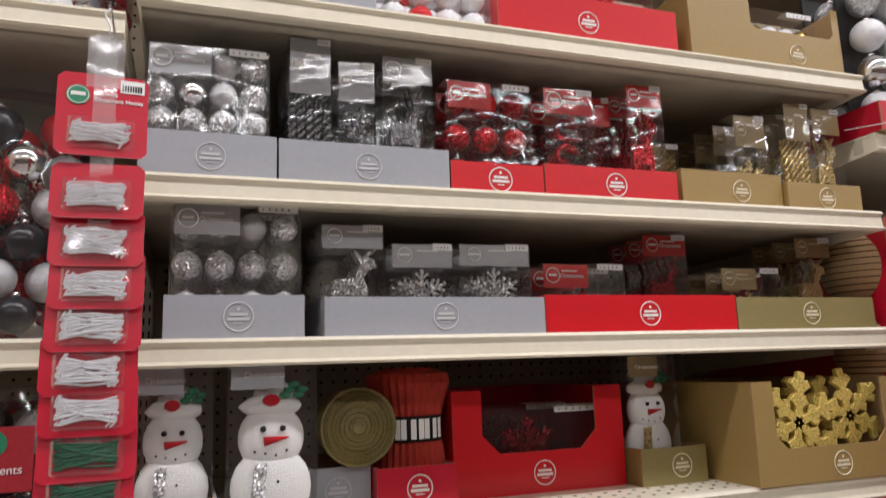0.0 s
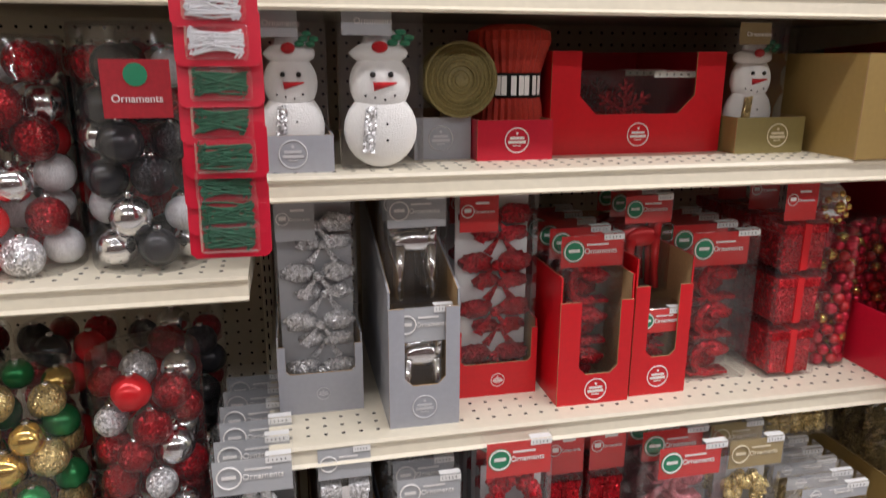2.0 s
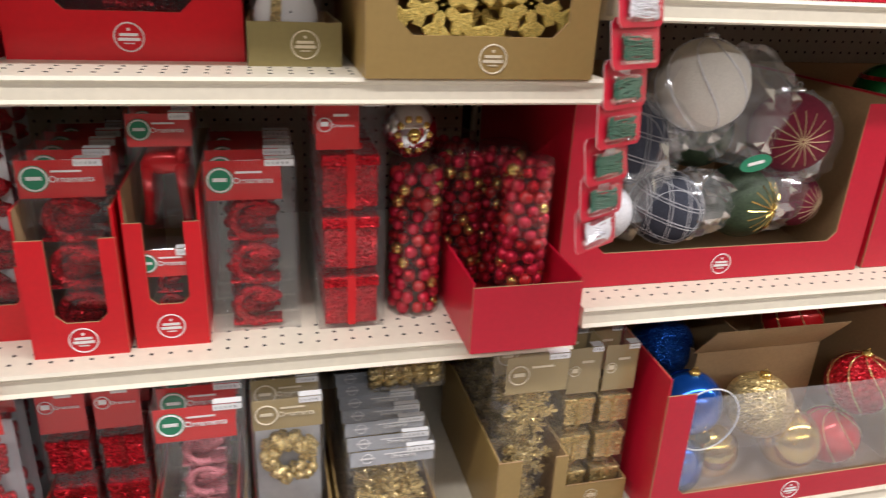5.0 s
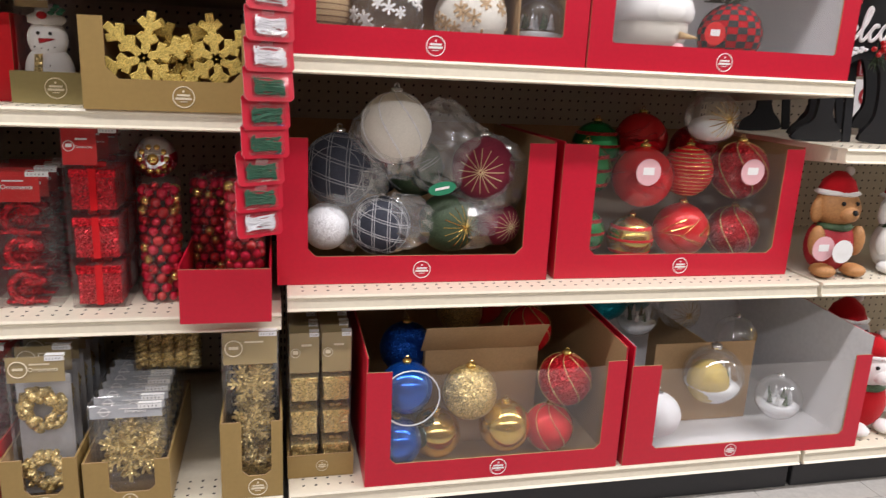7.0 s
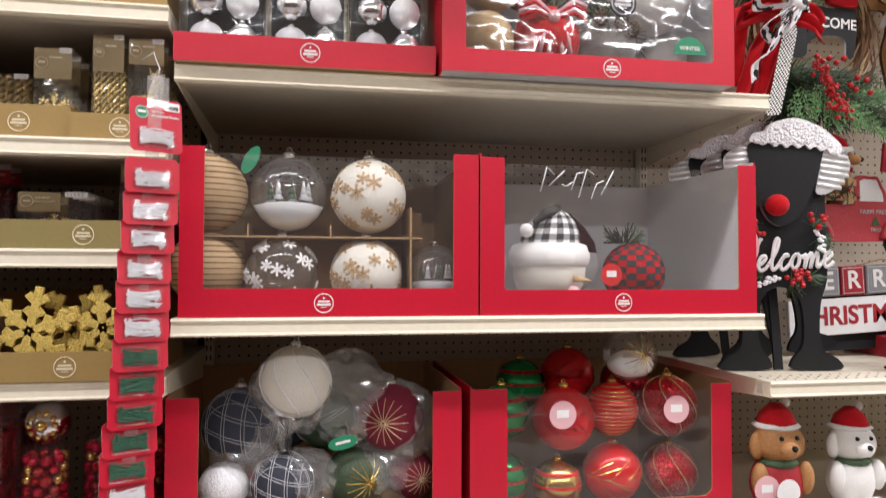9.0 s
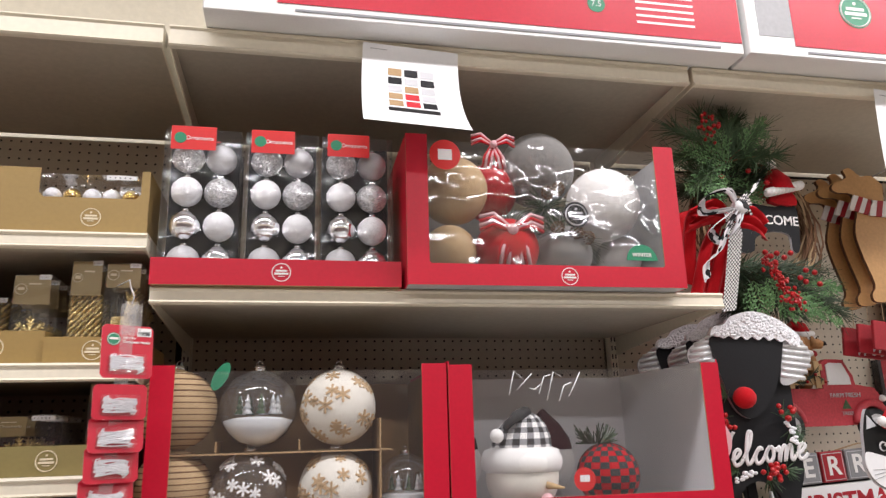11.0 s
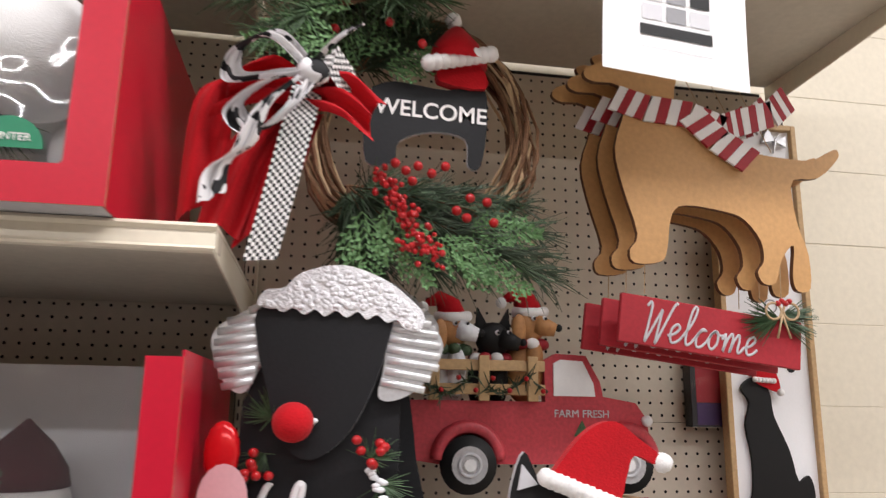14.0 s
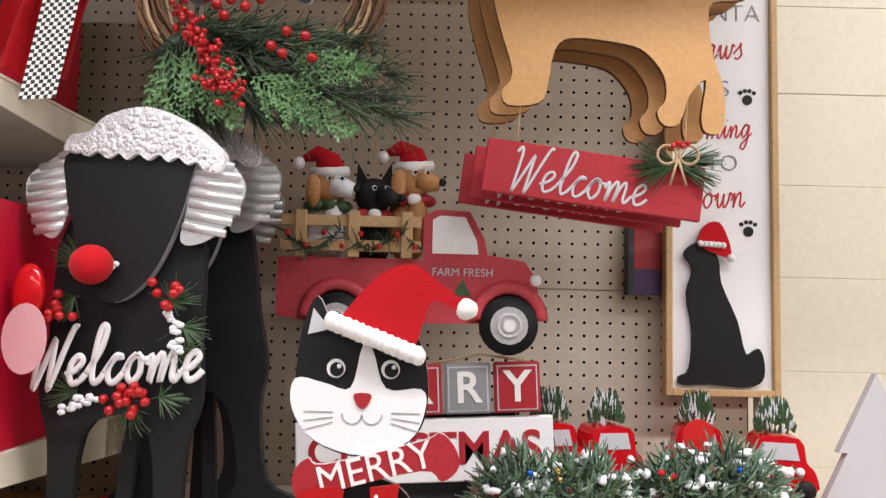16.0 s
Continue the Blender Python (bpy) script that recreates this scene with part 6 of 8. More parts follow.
# standing lamb-eared dog figure
def standing_dog(x, y, z, front=True):
    t = thing("standing_dog_sign", "black wooden dog sign with corrugated tin ears and white wool", "dog sign", "standing dog signs", (x, y, z))
    t.scale, t.rotation_euler = (1.05, 1, 1), (0, 0, radians(-8))
    body = smooth_poly([(-0.075, 0.46), (0.088, 0.46), (0.104, 0.30), (0.108, 0.22), (0.092, 0.16), (0.092, 0.06), (0.130, 0.03), (0.138, 0.004), (0.03, 0.004), (0.028, 0.03), (0.052, 0.07), (0.044, 0.17), (0.0, 0.20),
                        (-0.044, 0.17), (-0.052, 0.07), (-0.028, 0.03), (-0.03, 0.004), (-0.138, 0.004), (-0.13, 0.03), (-0.092, 0.06), (-0.092, 0.16), (-0.108, 0.22), (-0.098, 0.30)], 3)
    G().prism(body, 0.0, 0.012, "charcoal", "charcoal").make("body", t)
    face = smooth_poly([(-0.068, 0.545), (0.080, 0.545), (0.087, 0.493), (0.065, 0.421), (0.036, 0.370), (-0.005, 0.343), (-0.042, 0.370), (-0.064, 0.442), (-0.077, 0.493)], 4)
    G().prism(face, -0.016, -0.004, "charcoal", "ink_grey").make("face", t)
    for k, ear in ((-1, [(-0.066, 0.548), (-0.105, 0.530), (-0.133, 0.508), (-0.134, 0.480), (-0.118, 0.442), (-0.094, 0.426), (-0.078, 0.450), (-0.070, 0.500)]),
                   (1, [(0.085, 0.560), (0.121, 0.540), (0.152, 0.510), (0.157, 0.482), (0.132, 0.440), (0.098, 0.420), (0.077, 0.426), (0.084, 0.470)])):
        ear = smooth_poly(ear, 4)
        e = G().prism(ear, -0.012, -0.008, "zinc", "ink_grey").make("ear", t, "corrugated galvanised tin ear")
        g = G()
        for i in range(8):
            zz = 0.438 + i * 0.0145
            near = [abs(p[0]) for p in ear if abs(p[1] - zz - 0.004) < 0.012]
            if len(near) > 1 and max(near) - min(near) > 0.015:
                g.tube([(k * (min(near) + 0.003), -0.0122, zz + 0.006), (k * (max(near) - 0.004), -0.0122, zz - 0.004)], 0.0052, "zinc", 8, flat=0.55)
        tagged(g.make("ridges", e), kind="stuff")
    g = G()
    top = smooth_poly([(-0.080, 0.543), (-0.070, 0.563), (-0.046, 0.567), (-0.024, 0.588), (0.028, 0.599), (0.080, 0.581), (0.110, 0.559), (0.133, 0.534), (0.128, 0.513), (0.110, 0.514), (0.098, 0.526), (0.086, 0.522), (0.073, 0.532), (0.060, 0.526), (0.048, 0.536),
                       (0.034, 0.528), (0.020, 0.537), (0.006, 0.529), (-0.006, 0.538), (-0.020, 0.531), (-0.034, 0.540), (-0.048, 0.534), (-0.062, 0.542)], 4)
    g.prism(top, -0.022, -0.006, "white_glit")
    for i in range(260):
        a = random.uniform(-0.068, 0.122)
        hi = 0.594 - 9.0 * (a - 0.026) ** 2 * 0.75
        lo = 0.540 - 0.9 * max(0.0, a - 0.09)
        g.sphere((a, -0.021, random.uniform(lo, max(hi, lo + 0.008))), (random.uniform(0.003, 0.007), 0.0035, random.uniform(0.003, 0.006)), "white_glit", 6, 4)
    g.make("wool", t, "white glittered wool top")
    if front:
        G().sphere((-0.024, -0.035, 0.391), 0.0255, "felt_red", 18, 12, wob=0.01).make("nose", t, "round red pompom nose")
        script("Welcome", 0.036, "white_gloss", -0.118, -0.014, 0.232, t, 0.0044, 4.0, "white raised script lettering")
        g = G()
        for cx, cz, dx, dz in ((-0.055, 0.395, -0.6, 0.6), (-0.06, 0.35, -0.5, -0.8), (0.07, 0.345, 0.6, 0.5), (0.085, 0.315, 0.5, -0.5), (-0.05, 0.225, -1, 0), (0.02, 0.21, 0.3, -0.9), (0.06, 0.225, 0.8, -0.4), (0.08, 0.28, 0.9, 0.2)):
            for i in range(34):
                d = Vector((dx + random.gauss(0, 0.55), -0.3 + random.gauss(0, 0.2), dz + random.gauss(0, 0.55))).normalized() * random.uniform(0.02, 0.045)
                g.tube([(cx, -0.010, cz), (cx + d.x, -0.010 + d.y * 0.4, cz + d.z)], [0.0012, 0.0004], "needle", 3)
        for cx, cz, dx, dz in ((0.075, 0.33, 0.015, -0.05), (-0.02, 0.225, -0.04, -0.02), (-0.035, 0.385, 0.03, 0.01)):
            for i in range(16):
                f = i / 16
                g.sphere((cx + dx * f + random.uniform(-0.008, 0.008), -0.022, cz + dz * f + random.uniform(-0.006, 0.006)), (0.006, 0.003, 0.004), "snow_paint", 6, 4)
        tagged(g.make("greenery", t, "pine greenery dusted with snow"), kind="stuff")
        g = G()
        for cx, cz in ((-0.068, 0.335), (0.072, 0.352), (0.018, 0.225), (0.035, 0.215)):
            for i in range(8):
                g.sphere((cx + random.uniform(-0.020, 0.020), -0.028 + random.uniform(-0.006, 0.004), cz + random.uniform(-0.018, 0.018)), 0.0062, "berry", 9, 7)
        tagged(g.make("berries", t, "red berries"), kind="stuff")
        G().prism([(-0.100 + 0.030 * math.cos(a * 0.314), 0.295 + 0.045 * math.sin(a * 0.314)) for a in range(20)], -0.045, -0.044, "pink_tag").make("swing_tag", t, "pale oval paper swing tag")
        g = G()
        g.sphere((-0.108, -0.030, 0.352), (0.022, 0.012, 0.040), "red_gloss", 12, 8)
        g.make("red_ornament", t)
    g = G().prism([(-0.01, 0.004), (0.01, 0.004), (0.01, 0.30), (-0.01, 0.30)], 0.012, 0.02, "charcoal", m=pose(0, 0.0, 0, -8, 0, 0))
    g.make("easel_leg", t)
    return t


standing_dog(2.577, 1.145, S3)
for dx, dy, tilt in ((0.085, 0.12, 8), (0.020, 0.25, 3)):
    back = standing_dog(2.577 + dx, 1.145 + dy, S3 + 0.15 * math.sin(radians(tilt)), False)
    back.rotation_euler = (0, radians(-tilt), radians(-8))

# wreath with bow and WELCOME cut-out
def wreath(x, y, z):
    t = thing("wreath", "grapevine wreath with pine, cedar and red berries", "wreath", "", (x, y, z))
    g = G()
    for i in range(46):
        ph, dr, dz = random.uniform(0, 6.28), random.uniform(-0.016, 0.016), random.uniform(-0.016, 0.016)
        r = 0.165 + random.uniform(-0.014, 0.02)
        pts = [(r * math.cos(a * 0.2618 + ph) + dr * math.sin(a * 0.7 + i), dz + 0.012 * math.sin(a * 0.9 + i), (r * 1.06) * math.sin(a * 0.2618 + ph) + dr * math.cos(a * 0.5 + i)) for a in range(24)]
        g.tube(pts, random.uniform(0.002, 0.0038), "brown_twig" if i % 3 else "twine", 4, True)
    tagged(g.make("grapevine_ring", t, "brown twisted grapevine ring"), kind="stuff")

    def spray(name, cx, cz, ln, dirs, m, n, w=0.0011, cy=-0.035):
        g = G()
        for dx, dz, L in dirs:
            d = Vector((dx, random.uniform(-0.15, 0.15), dz)).normalized()
            stem = [Vector((cx, cy, cz)) + d * L * s / 8 + Vector((0, -0.012 * math.sin(s * 0.4), -0.012 * (s / 8) ** 2)) for s in range(9)]
            g.tube([tuple(p) for p in stem], [0.0022 - 0.0002 * s for s in range(9)], "brown_twig", 4)
            for i in range(n):
                s = random.uniform(0.05, 1)
                p = stem[min(7, int(s * 8))].lerp(stem[min(8, int(s * 8) + 1)], s * 8 % 1)
                q = (d * 0.9 + Vector((random.gauss(0, 0.5), random.gauss(0, 0.4), random.gauss(0, 0.5)))).normalized() * ln * random.uniform(0.6, 1.1)
                g.tube([tuple(p), tuple(p + q * 0.5), tuple(p + q + Vector((0, 0, -0.004)))], [w, w, w * 0.4], m, 3)
        ob = g.make(name, t)
        ob["kind"] = "stuff"
        return ob

    spray("pine_spray", -0.11, -0.10, 0.066, [(1, -0.25, 0.32), (1, -0.42, 0.30), (0.8, -0.7, 0.17), (1, 0.0, 0.28), (0.5, -1, 0.12), (0.1, -1, 0.12), (1, -0.33, 0.34), (1, -0.12, 0.31)], "needle_dark", 210, 0.0011)
    spray("pine_spray", -0.11, -0.10, 0.065, [(0.95, -0.45, 0.23), (0.8, -0.5, 0.21), (1, -0.15, 0.28), (0.3, -1, 0.11)], "needle", 130, 0.001)
    spray("pine_spray", -0.12, 0.16, 0.07, [(-1, 0.1, 0.17), (-0.9, 0.5, 0.18), (-0.5, 1, 0.15), (0.2, 1, 0.13), (0.8, 0.8, 0.15), (1, 0.2, 0.13), (-0.8, -0.4, 0.13)], "needle", 170, 0.0011, -0.10)
    spray("pine_spray", -0.10, 0.08, 0.06, [(-0.2, 1, 0.16), (0.5, 1, 0.18), (0.2, 1, 0.21), (-0.7, 0.8, 0.12), (-1, 0.2, 0.12), (0.9, 0.6, 0.14), (-0.5, 0.2, 0.1), (0.05, 1, 0.26), (0.3, 1, 0.28)], "needle_dark", 230, 0.0012)
    spray("pine_spray", -0.10, 0.08, 0.06, [(0.3, 1, 0.2), (-0.4, 1, 0.14), (0.8, 0.9, 0.16)], "needle", 190, 0.0012)

    def frond(cx, cz, dx, dz, L, cy):
        g = G()
        d = Vector((dx, 0, dz)).normalized()
        s = Vector((-d.z, 0, d.x))
        for i in range(13):
            p = Vector((cx, cy, cz)) + d * L * i / 13
            for k in (-1, 1):
                wd = L * random.uniform(0.15, 0.33) * (1 - (i / 14) ** 1.6)
                e = p + s * k * wd + d * wd * random.uniform(0.9, 1.4) + Vector((0, random.uniform(-0.008, 0.006), 0))
                for q in range(8):
                    c = p.lerp(e, (q + 1) / 8)
                    ax = (e - p).normalized()
                    nm = Vector((-ax.z, 0, ax.x)) * (1 if q % 2 else -1)
                    tip = c + (ax * 0.8 + nm * random.uniform(0.4, 0.9)) * max(0.005, wd * 0.32) * (1.1 - q * 0.07) + Vector((0, random.uniform(-0.004, 0.002), 0))
                    sd = (tip - c).cross(Vector((0, 1, 0))).normalized() * random.uniform(0.0018, 0.0030)
                    mid = c.lerp(tip, 0.55)
                    g.add([tuple(c), tuple(mid + sd + Vector((0, -0.001, 0))), tuple(tip), tuple(mid - sd)], [(0, 1, 2, 3)], "cedar")
                g.tube([tuple(p), tuple(e)], 0.0011, "cedar", 3)
        ob = g.make("cedar_frond", t, "bright green cedar frond")
        return ob

    for q in ((-0.09, -0.155, 0.15, -1, 0.15, -0.095), (-0.06, -0.15, 0.55, -0.9, 0.13, -0.105), (0.045, -0.20, 0.9, -0.45, 0.13, -0.08), (0.02, -0.185, 0.9, -0.6, 0.11, -0.085), (0.07, -0.165, 1, -0.02, 0.11, -0.075), (-0.10, 0.10, 0.55, 1, 0.14, -0.06), (-0.06, 0.08, 1, 0.35, 0.10, -0.06), (-0.12, 0.06, -0.2, 1, 0.15, -0.06), (-0.12, 0.14, -1, 0.4, 0.15, -0.12), (-0.13, 0.16, -0.5, 1, 0.13, -0.12), (-0.14, 0.10, -1, -0.2, 0.13, -0.12), (-0.08, 0.17, 0.6, 1, 0.13, -0.12)):
        frond(*q)
    g = G()
    for i in range(130):
        f = random.random() ** 0.8
        wd = 0.005 + 0.009 * f
        g.sphere((-0.075 + 0.085 * f + random.gauss(0, wd), -0.125 + random.gauss(0, 0.006), -0.10 - 0.125 * f + random.gauss(0, wd)), random.uniform(0.0034, 0.0048), "berry", 8, 6)
    for i in range(26):
        g.sphere((-0.185 + random.gauss(0, 0.022), -0.13, 0.24 + random.gauss(0, 0.020)), 0.005, "berry", 8, 6)
    ob = g.make("berry_spray", t, "cluster of small bright red berries")
    ob["kind"] = "stuff"
    for bx, bz in ((-0.03, -0.07), (-0.012, -0.062), (0.008, -0.072), (-0.02, -0.085), (0.028, -0.06), (0.045, -0.125), (0.065, -0.105), (0.06, -0.135), (0.09, -0.11), (0.10, -0.14), (-0.06, 0.16), (-0.01, 0.13), (-0.14, 0.14), (-0.045, -0.06)):
        G().sphere((bx, -0.095, bz - 0.02), 0.0072, "berry", 12, 9).make("berry", t)
    # dog-shaped WELCOME plaque
    pl = smooth_poly([(-0.105, 0.02), (-0.095, 0.05), (-0.06, 0.065), (0.02, 0.058), (0.075, 0.07), (0.085, 0.02), (0.075, -0.06), (0.055, -0.062), (0.05, -0.02), (0.0, -0.012), (-0.05, -0.03), (-0.06, -0.065), (-0.10, -0.065)], 4)
    m = Matrix.Translation((0.015, -0.05, 0.0))
    G(m).prism(pl, -0.004, 0.004, "charcoal", "ink_pale").make("plaque", t, "dark dog-shaped wooden plaque")
    words("WELCOME", 0.036, "ink_white", 0.012, -0.0545, 0.020, t, rot=2, bold=0.0004)
    g = G(m)
    g.prism(smooth_poly([(0.005, 0.07), (0.08, 0.062), (0.07, 0.10), (0.02, 0.10)], 3), -0.012, 0.006, "felt_red")
    g.lathe([(0.05, 0.0), (0.036, 0.035), (0.015, 0.06), (0.003, 0.07)], (0.035, 0, 0.10), "felt_red", 14)
    g.make("santa_hat", t, "small red felt santa hat")
    g = G(m)
    for i in range(9):
        g.sphere((-0.012 + i * 0.012, -0.03, 0.088 + i * 0.003), 0.013, "felt_white", 8, 6)
    g.sphere((0.03, 0, 0.178), 0.014, "felt_white", 8, 6)
    g.make("hat_brim", t, "white fluffy hat brim")
    return t


wreath(2.715, 1.225, 1.770)
holder(2.70, 1.985, 1.20, 0.3)


def ribbon_strip(pts, width, m, m2=None, checks=0, thick=0.001, across=(1, 0, 0)):
    """A fabric ribbon along a path; checks: number of checker cells across."""
    g = G()
    P = [Vector(p) for p in pts]
    ca = checks or 1
    dense = []
    for i in range(len(P) - 1):
        L = (P[i + 1] - P[i]).length
        k = max(2, int(L / (width / ca))) if checks else 6
        dense += [P[i].lerp(P[i + 1], s / k) for s in range(k)]
    dense.append(P[-1])
    w = Vector(across).normalized() * width / 2
    for i in range(len(dense) - 1):
        for c in range(ca):
            f0, f1 = -1 + 2 * c / ca, -1 + 2 * (c + 1) / ca
            a, b = dense[i], dense[i + 1]
            mm = m if not checks or (i + c) % 2 else m2
            g.add([tuple(a + w * f0), tuple(a + w * f1), tuple(b + w * f1), tuple(b + w * f0), tuple(a + w * f0 + Vector((0, thick, 0))), tuple(b + w * f1 + Vector((0, thick, 0)))], [(0, 1, 2, 3)], mm)
    return g


t = thing("wreath_bow", "large red, houndstooth and cow-print fabric bow on the wreath", "bow", "", (2.545, 1.09, 1.76))
g = ribbon_strip([(0.0, -0.02, 0.02), (-0.01, -0.045, -0.05), (-0.03, -0.04, -0.15), (-0.048, -0.035, -0.235)], 0.042, "felt_white", "plaid_black", 9, across=(1, 0.15, 0.12))
g.make("houndstooth_tail", t, "black and white houndstooth ribbon tail")
ribbon_strip([(0.0, -0.03, 0.01), (0.03, -0.05, 0.035), (0.055, -0.03, 0.01), (0.06, -0.01, -0.015)], 0.05, "felt_white", "plaid_black", 10, across=(0.2, 0.2, 1)).make("houndstooth_loop", t, "black and white houndstooth ribbon loop")


def folded(pts, width, m, folds=2.0, deep=0.008, across=(1, 0.1, 0.15), notch=False):
    """A soft ribbon with folds along its length and a slight ripple."""
    P = [Vector(p) for p in pts]
    line = []
    for i in range(len(P) - 1):
        p0, p1, p2, p3 = (P[min(max(i + j, 0), len(P) - 1)] for j in (-1, 0, 1, 2))
        for q in range(8):
            u = q / 8
            line.append(0.5 * (2 * p1 + (p2 - p0) * u + (2 * p0 - 5 * p1 + 4 * p2 - p3) * u * u + (3 * p1 - p0 - 3 * p2 + p3) * u ** 3))
    line.append(P[-1])
    w, nc, v, f = Vector(across).normalized() * width / 2, 12, [], []
    ph = random.uniform(0, 6)
    for i, p in enumerate(line):
        e = i / (len(line) - 1)
        d = (line[min(i + 1, len(line) - 1)] - line[max(i - 1, 0)]).normalized()
        for c in range(nc + 1):
            k = c / nc * 2 - 1
            q = p + w * k * (0.65 + 0.35 * min(1.0, e * 2)) + Vector((0, deep * math.sin(k * folds * 3.14 + ph + e * 2.5), 0))
            if notch and i == len(line) - 1:
                q += d * (0.022 * abs(k) - 0.011)
            v.append(tuple(q))
    for i in range(len(line) - 1):
        for c in range(nc):
            a = i * (nc + 1) + c
            f.append((a, a + 1, a + nc + 2, a + nc + 1))
    return G().add(v, f, m, True)


for pts, w in (([(-0.02, 0.0, 0.0), (-0.07, -0.015, -0.08), (-0.105, -0.01, -0.20)], 0.060), ([(0.0, 0.0, -0.02), (-0.03, -0.015, -0.10), (-0.055, -0.005, -0.20)], 0.062), ([(-0.03, 0.01, 0.03), (-0.115, -0.01, 0.0), (-0.130, 0.0, -0.17)], 0.060)):
    folded(pts, w, "felt_red", 1.6, 0.009, notch=True).make("red_ribbon", t, "red fabric ribbon tail")
for pts, w in (([(0.0, -0.02, 0.0), (0.045, -0.04, -0.005), (0.088, -0.025, -0.03)], 0.070), ([(-0.01, -0.015, 0.0), (-0.055, -0.03, 0.01), (-0.11, -0.02, -0.01)], 0.065)):
    folded(pts, w, "felt_red", 2.6, 0.012, (0.25, 0.1, 0.95), True).make("red_loop", t, "crumpled red fabric bow loop")
for pts, w in (([(0.0, -0.05, 0.02), (-0.045, -0.085, 0.045), (-0.09, -0.06, 0.035), (-0.095, -0.05, 0.0), (-0.04, -0.06, 0.005), (0.0, -0.055, 0.015)], 0.032), ([(0.0, -0.055, 0.015), (-0.05, -0.08, -0.015), (-0.09, -0.065, -0.05), (-0.06, -0.06, -0.075), (-0.02, -0.065, -0.04), (0.0, -0.06, 0.0)], 0.034),
               ([(-0.01, -0.06, 0.005), (-0.055, -0.08, -0.05), (-0.075, -0.07, -0.10), (-0.105, -0.06, -0.125), (-0.108, -0.06, -0.165)], 0.040), ([(0.0, -0.055, 0.02), (0.03, -0.075, 0.05), (0.058, -0.06, 0.082)], 0.030)):
    folded(pts, w, "cow_print", 1.8, 0.006, (0.75, 0.3, 0.55)).make("cow_print_ribbon", t, "white cow-print ribbon with black spots")
G().sphere((0.004, -0.055, 0.014), (0.022, 0.016, 0.018), "cow_print", 14, 10, wob=0.10).make("knot", t)


# wooden dog welcome signs, hung one behind another
DOG = [(0.02, 0.27), (0.0, 0.20), (0.012, 0.13), (0.035, 0.05), (0.02, 0.022), (0.028, 0.0), (0.075, 0.004), (0.088, 0.03), (0.098, 0.085), (0.125, 0.105), (0.20, 0.098), (0.235, 0.085), (0.262, 0.05), (0.265, 0.015), (0.252, -0.005), (0.262, -0.025),
       (0.285, -0.022), (0.30, 0.02), (0.325, 0.045), (0.318, -0.01), (0.325, -0.035), (0.350, -0.03), (0.352, 0.03), (0.338, 0.075), (0.330, 0.13), (0.336, 0.165), (0.385, 0.172), (0.428, 0.21), (0.430, 0.228), (0.415, 0.225), (0.375, 0.205), (0.31, 0.205), (0.24, 0.215), (0.15, 0.25), (0.115, 0.30),
       (0.12, 0.345), (0.085, 0.375), (0.05, 0.372), (0.02, 0.395), (-0.005, 0.388), (0.0, 0.365), (-0.045, 0.345), (-0.052, 0.328), (-0.035, 0.318), (0.01, 0.315)]


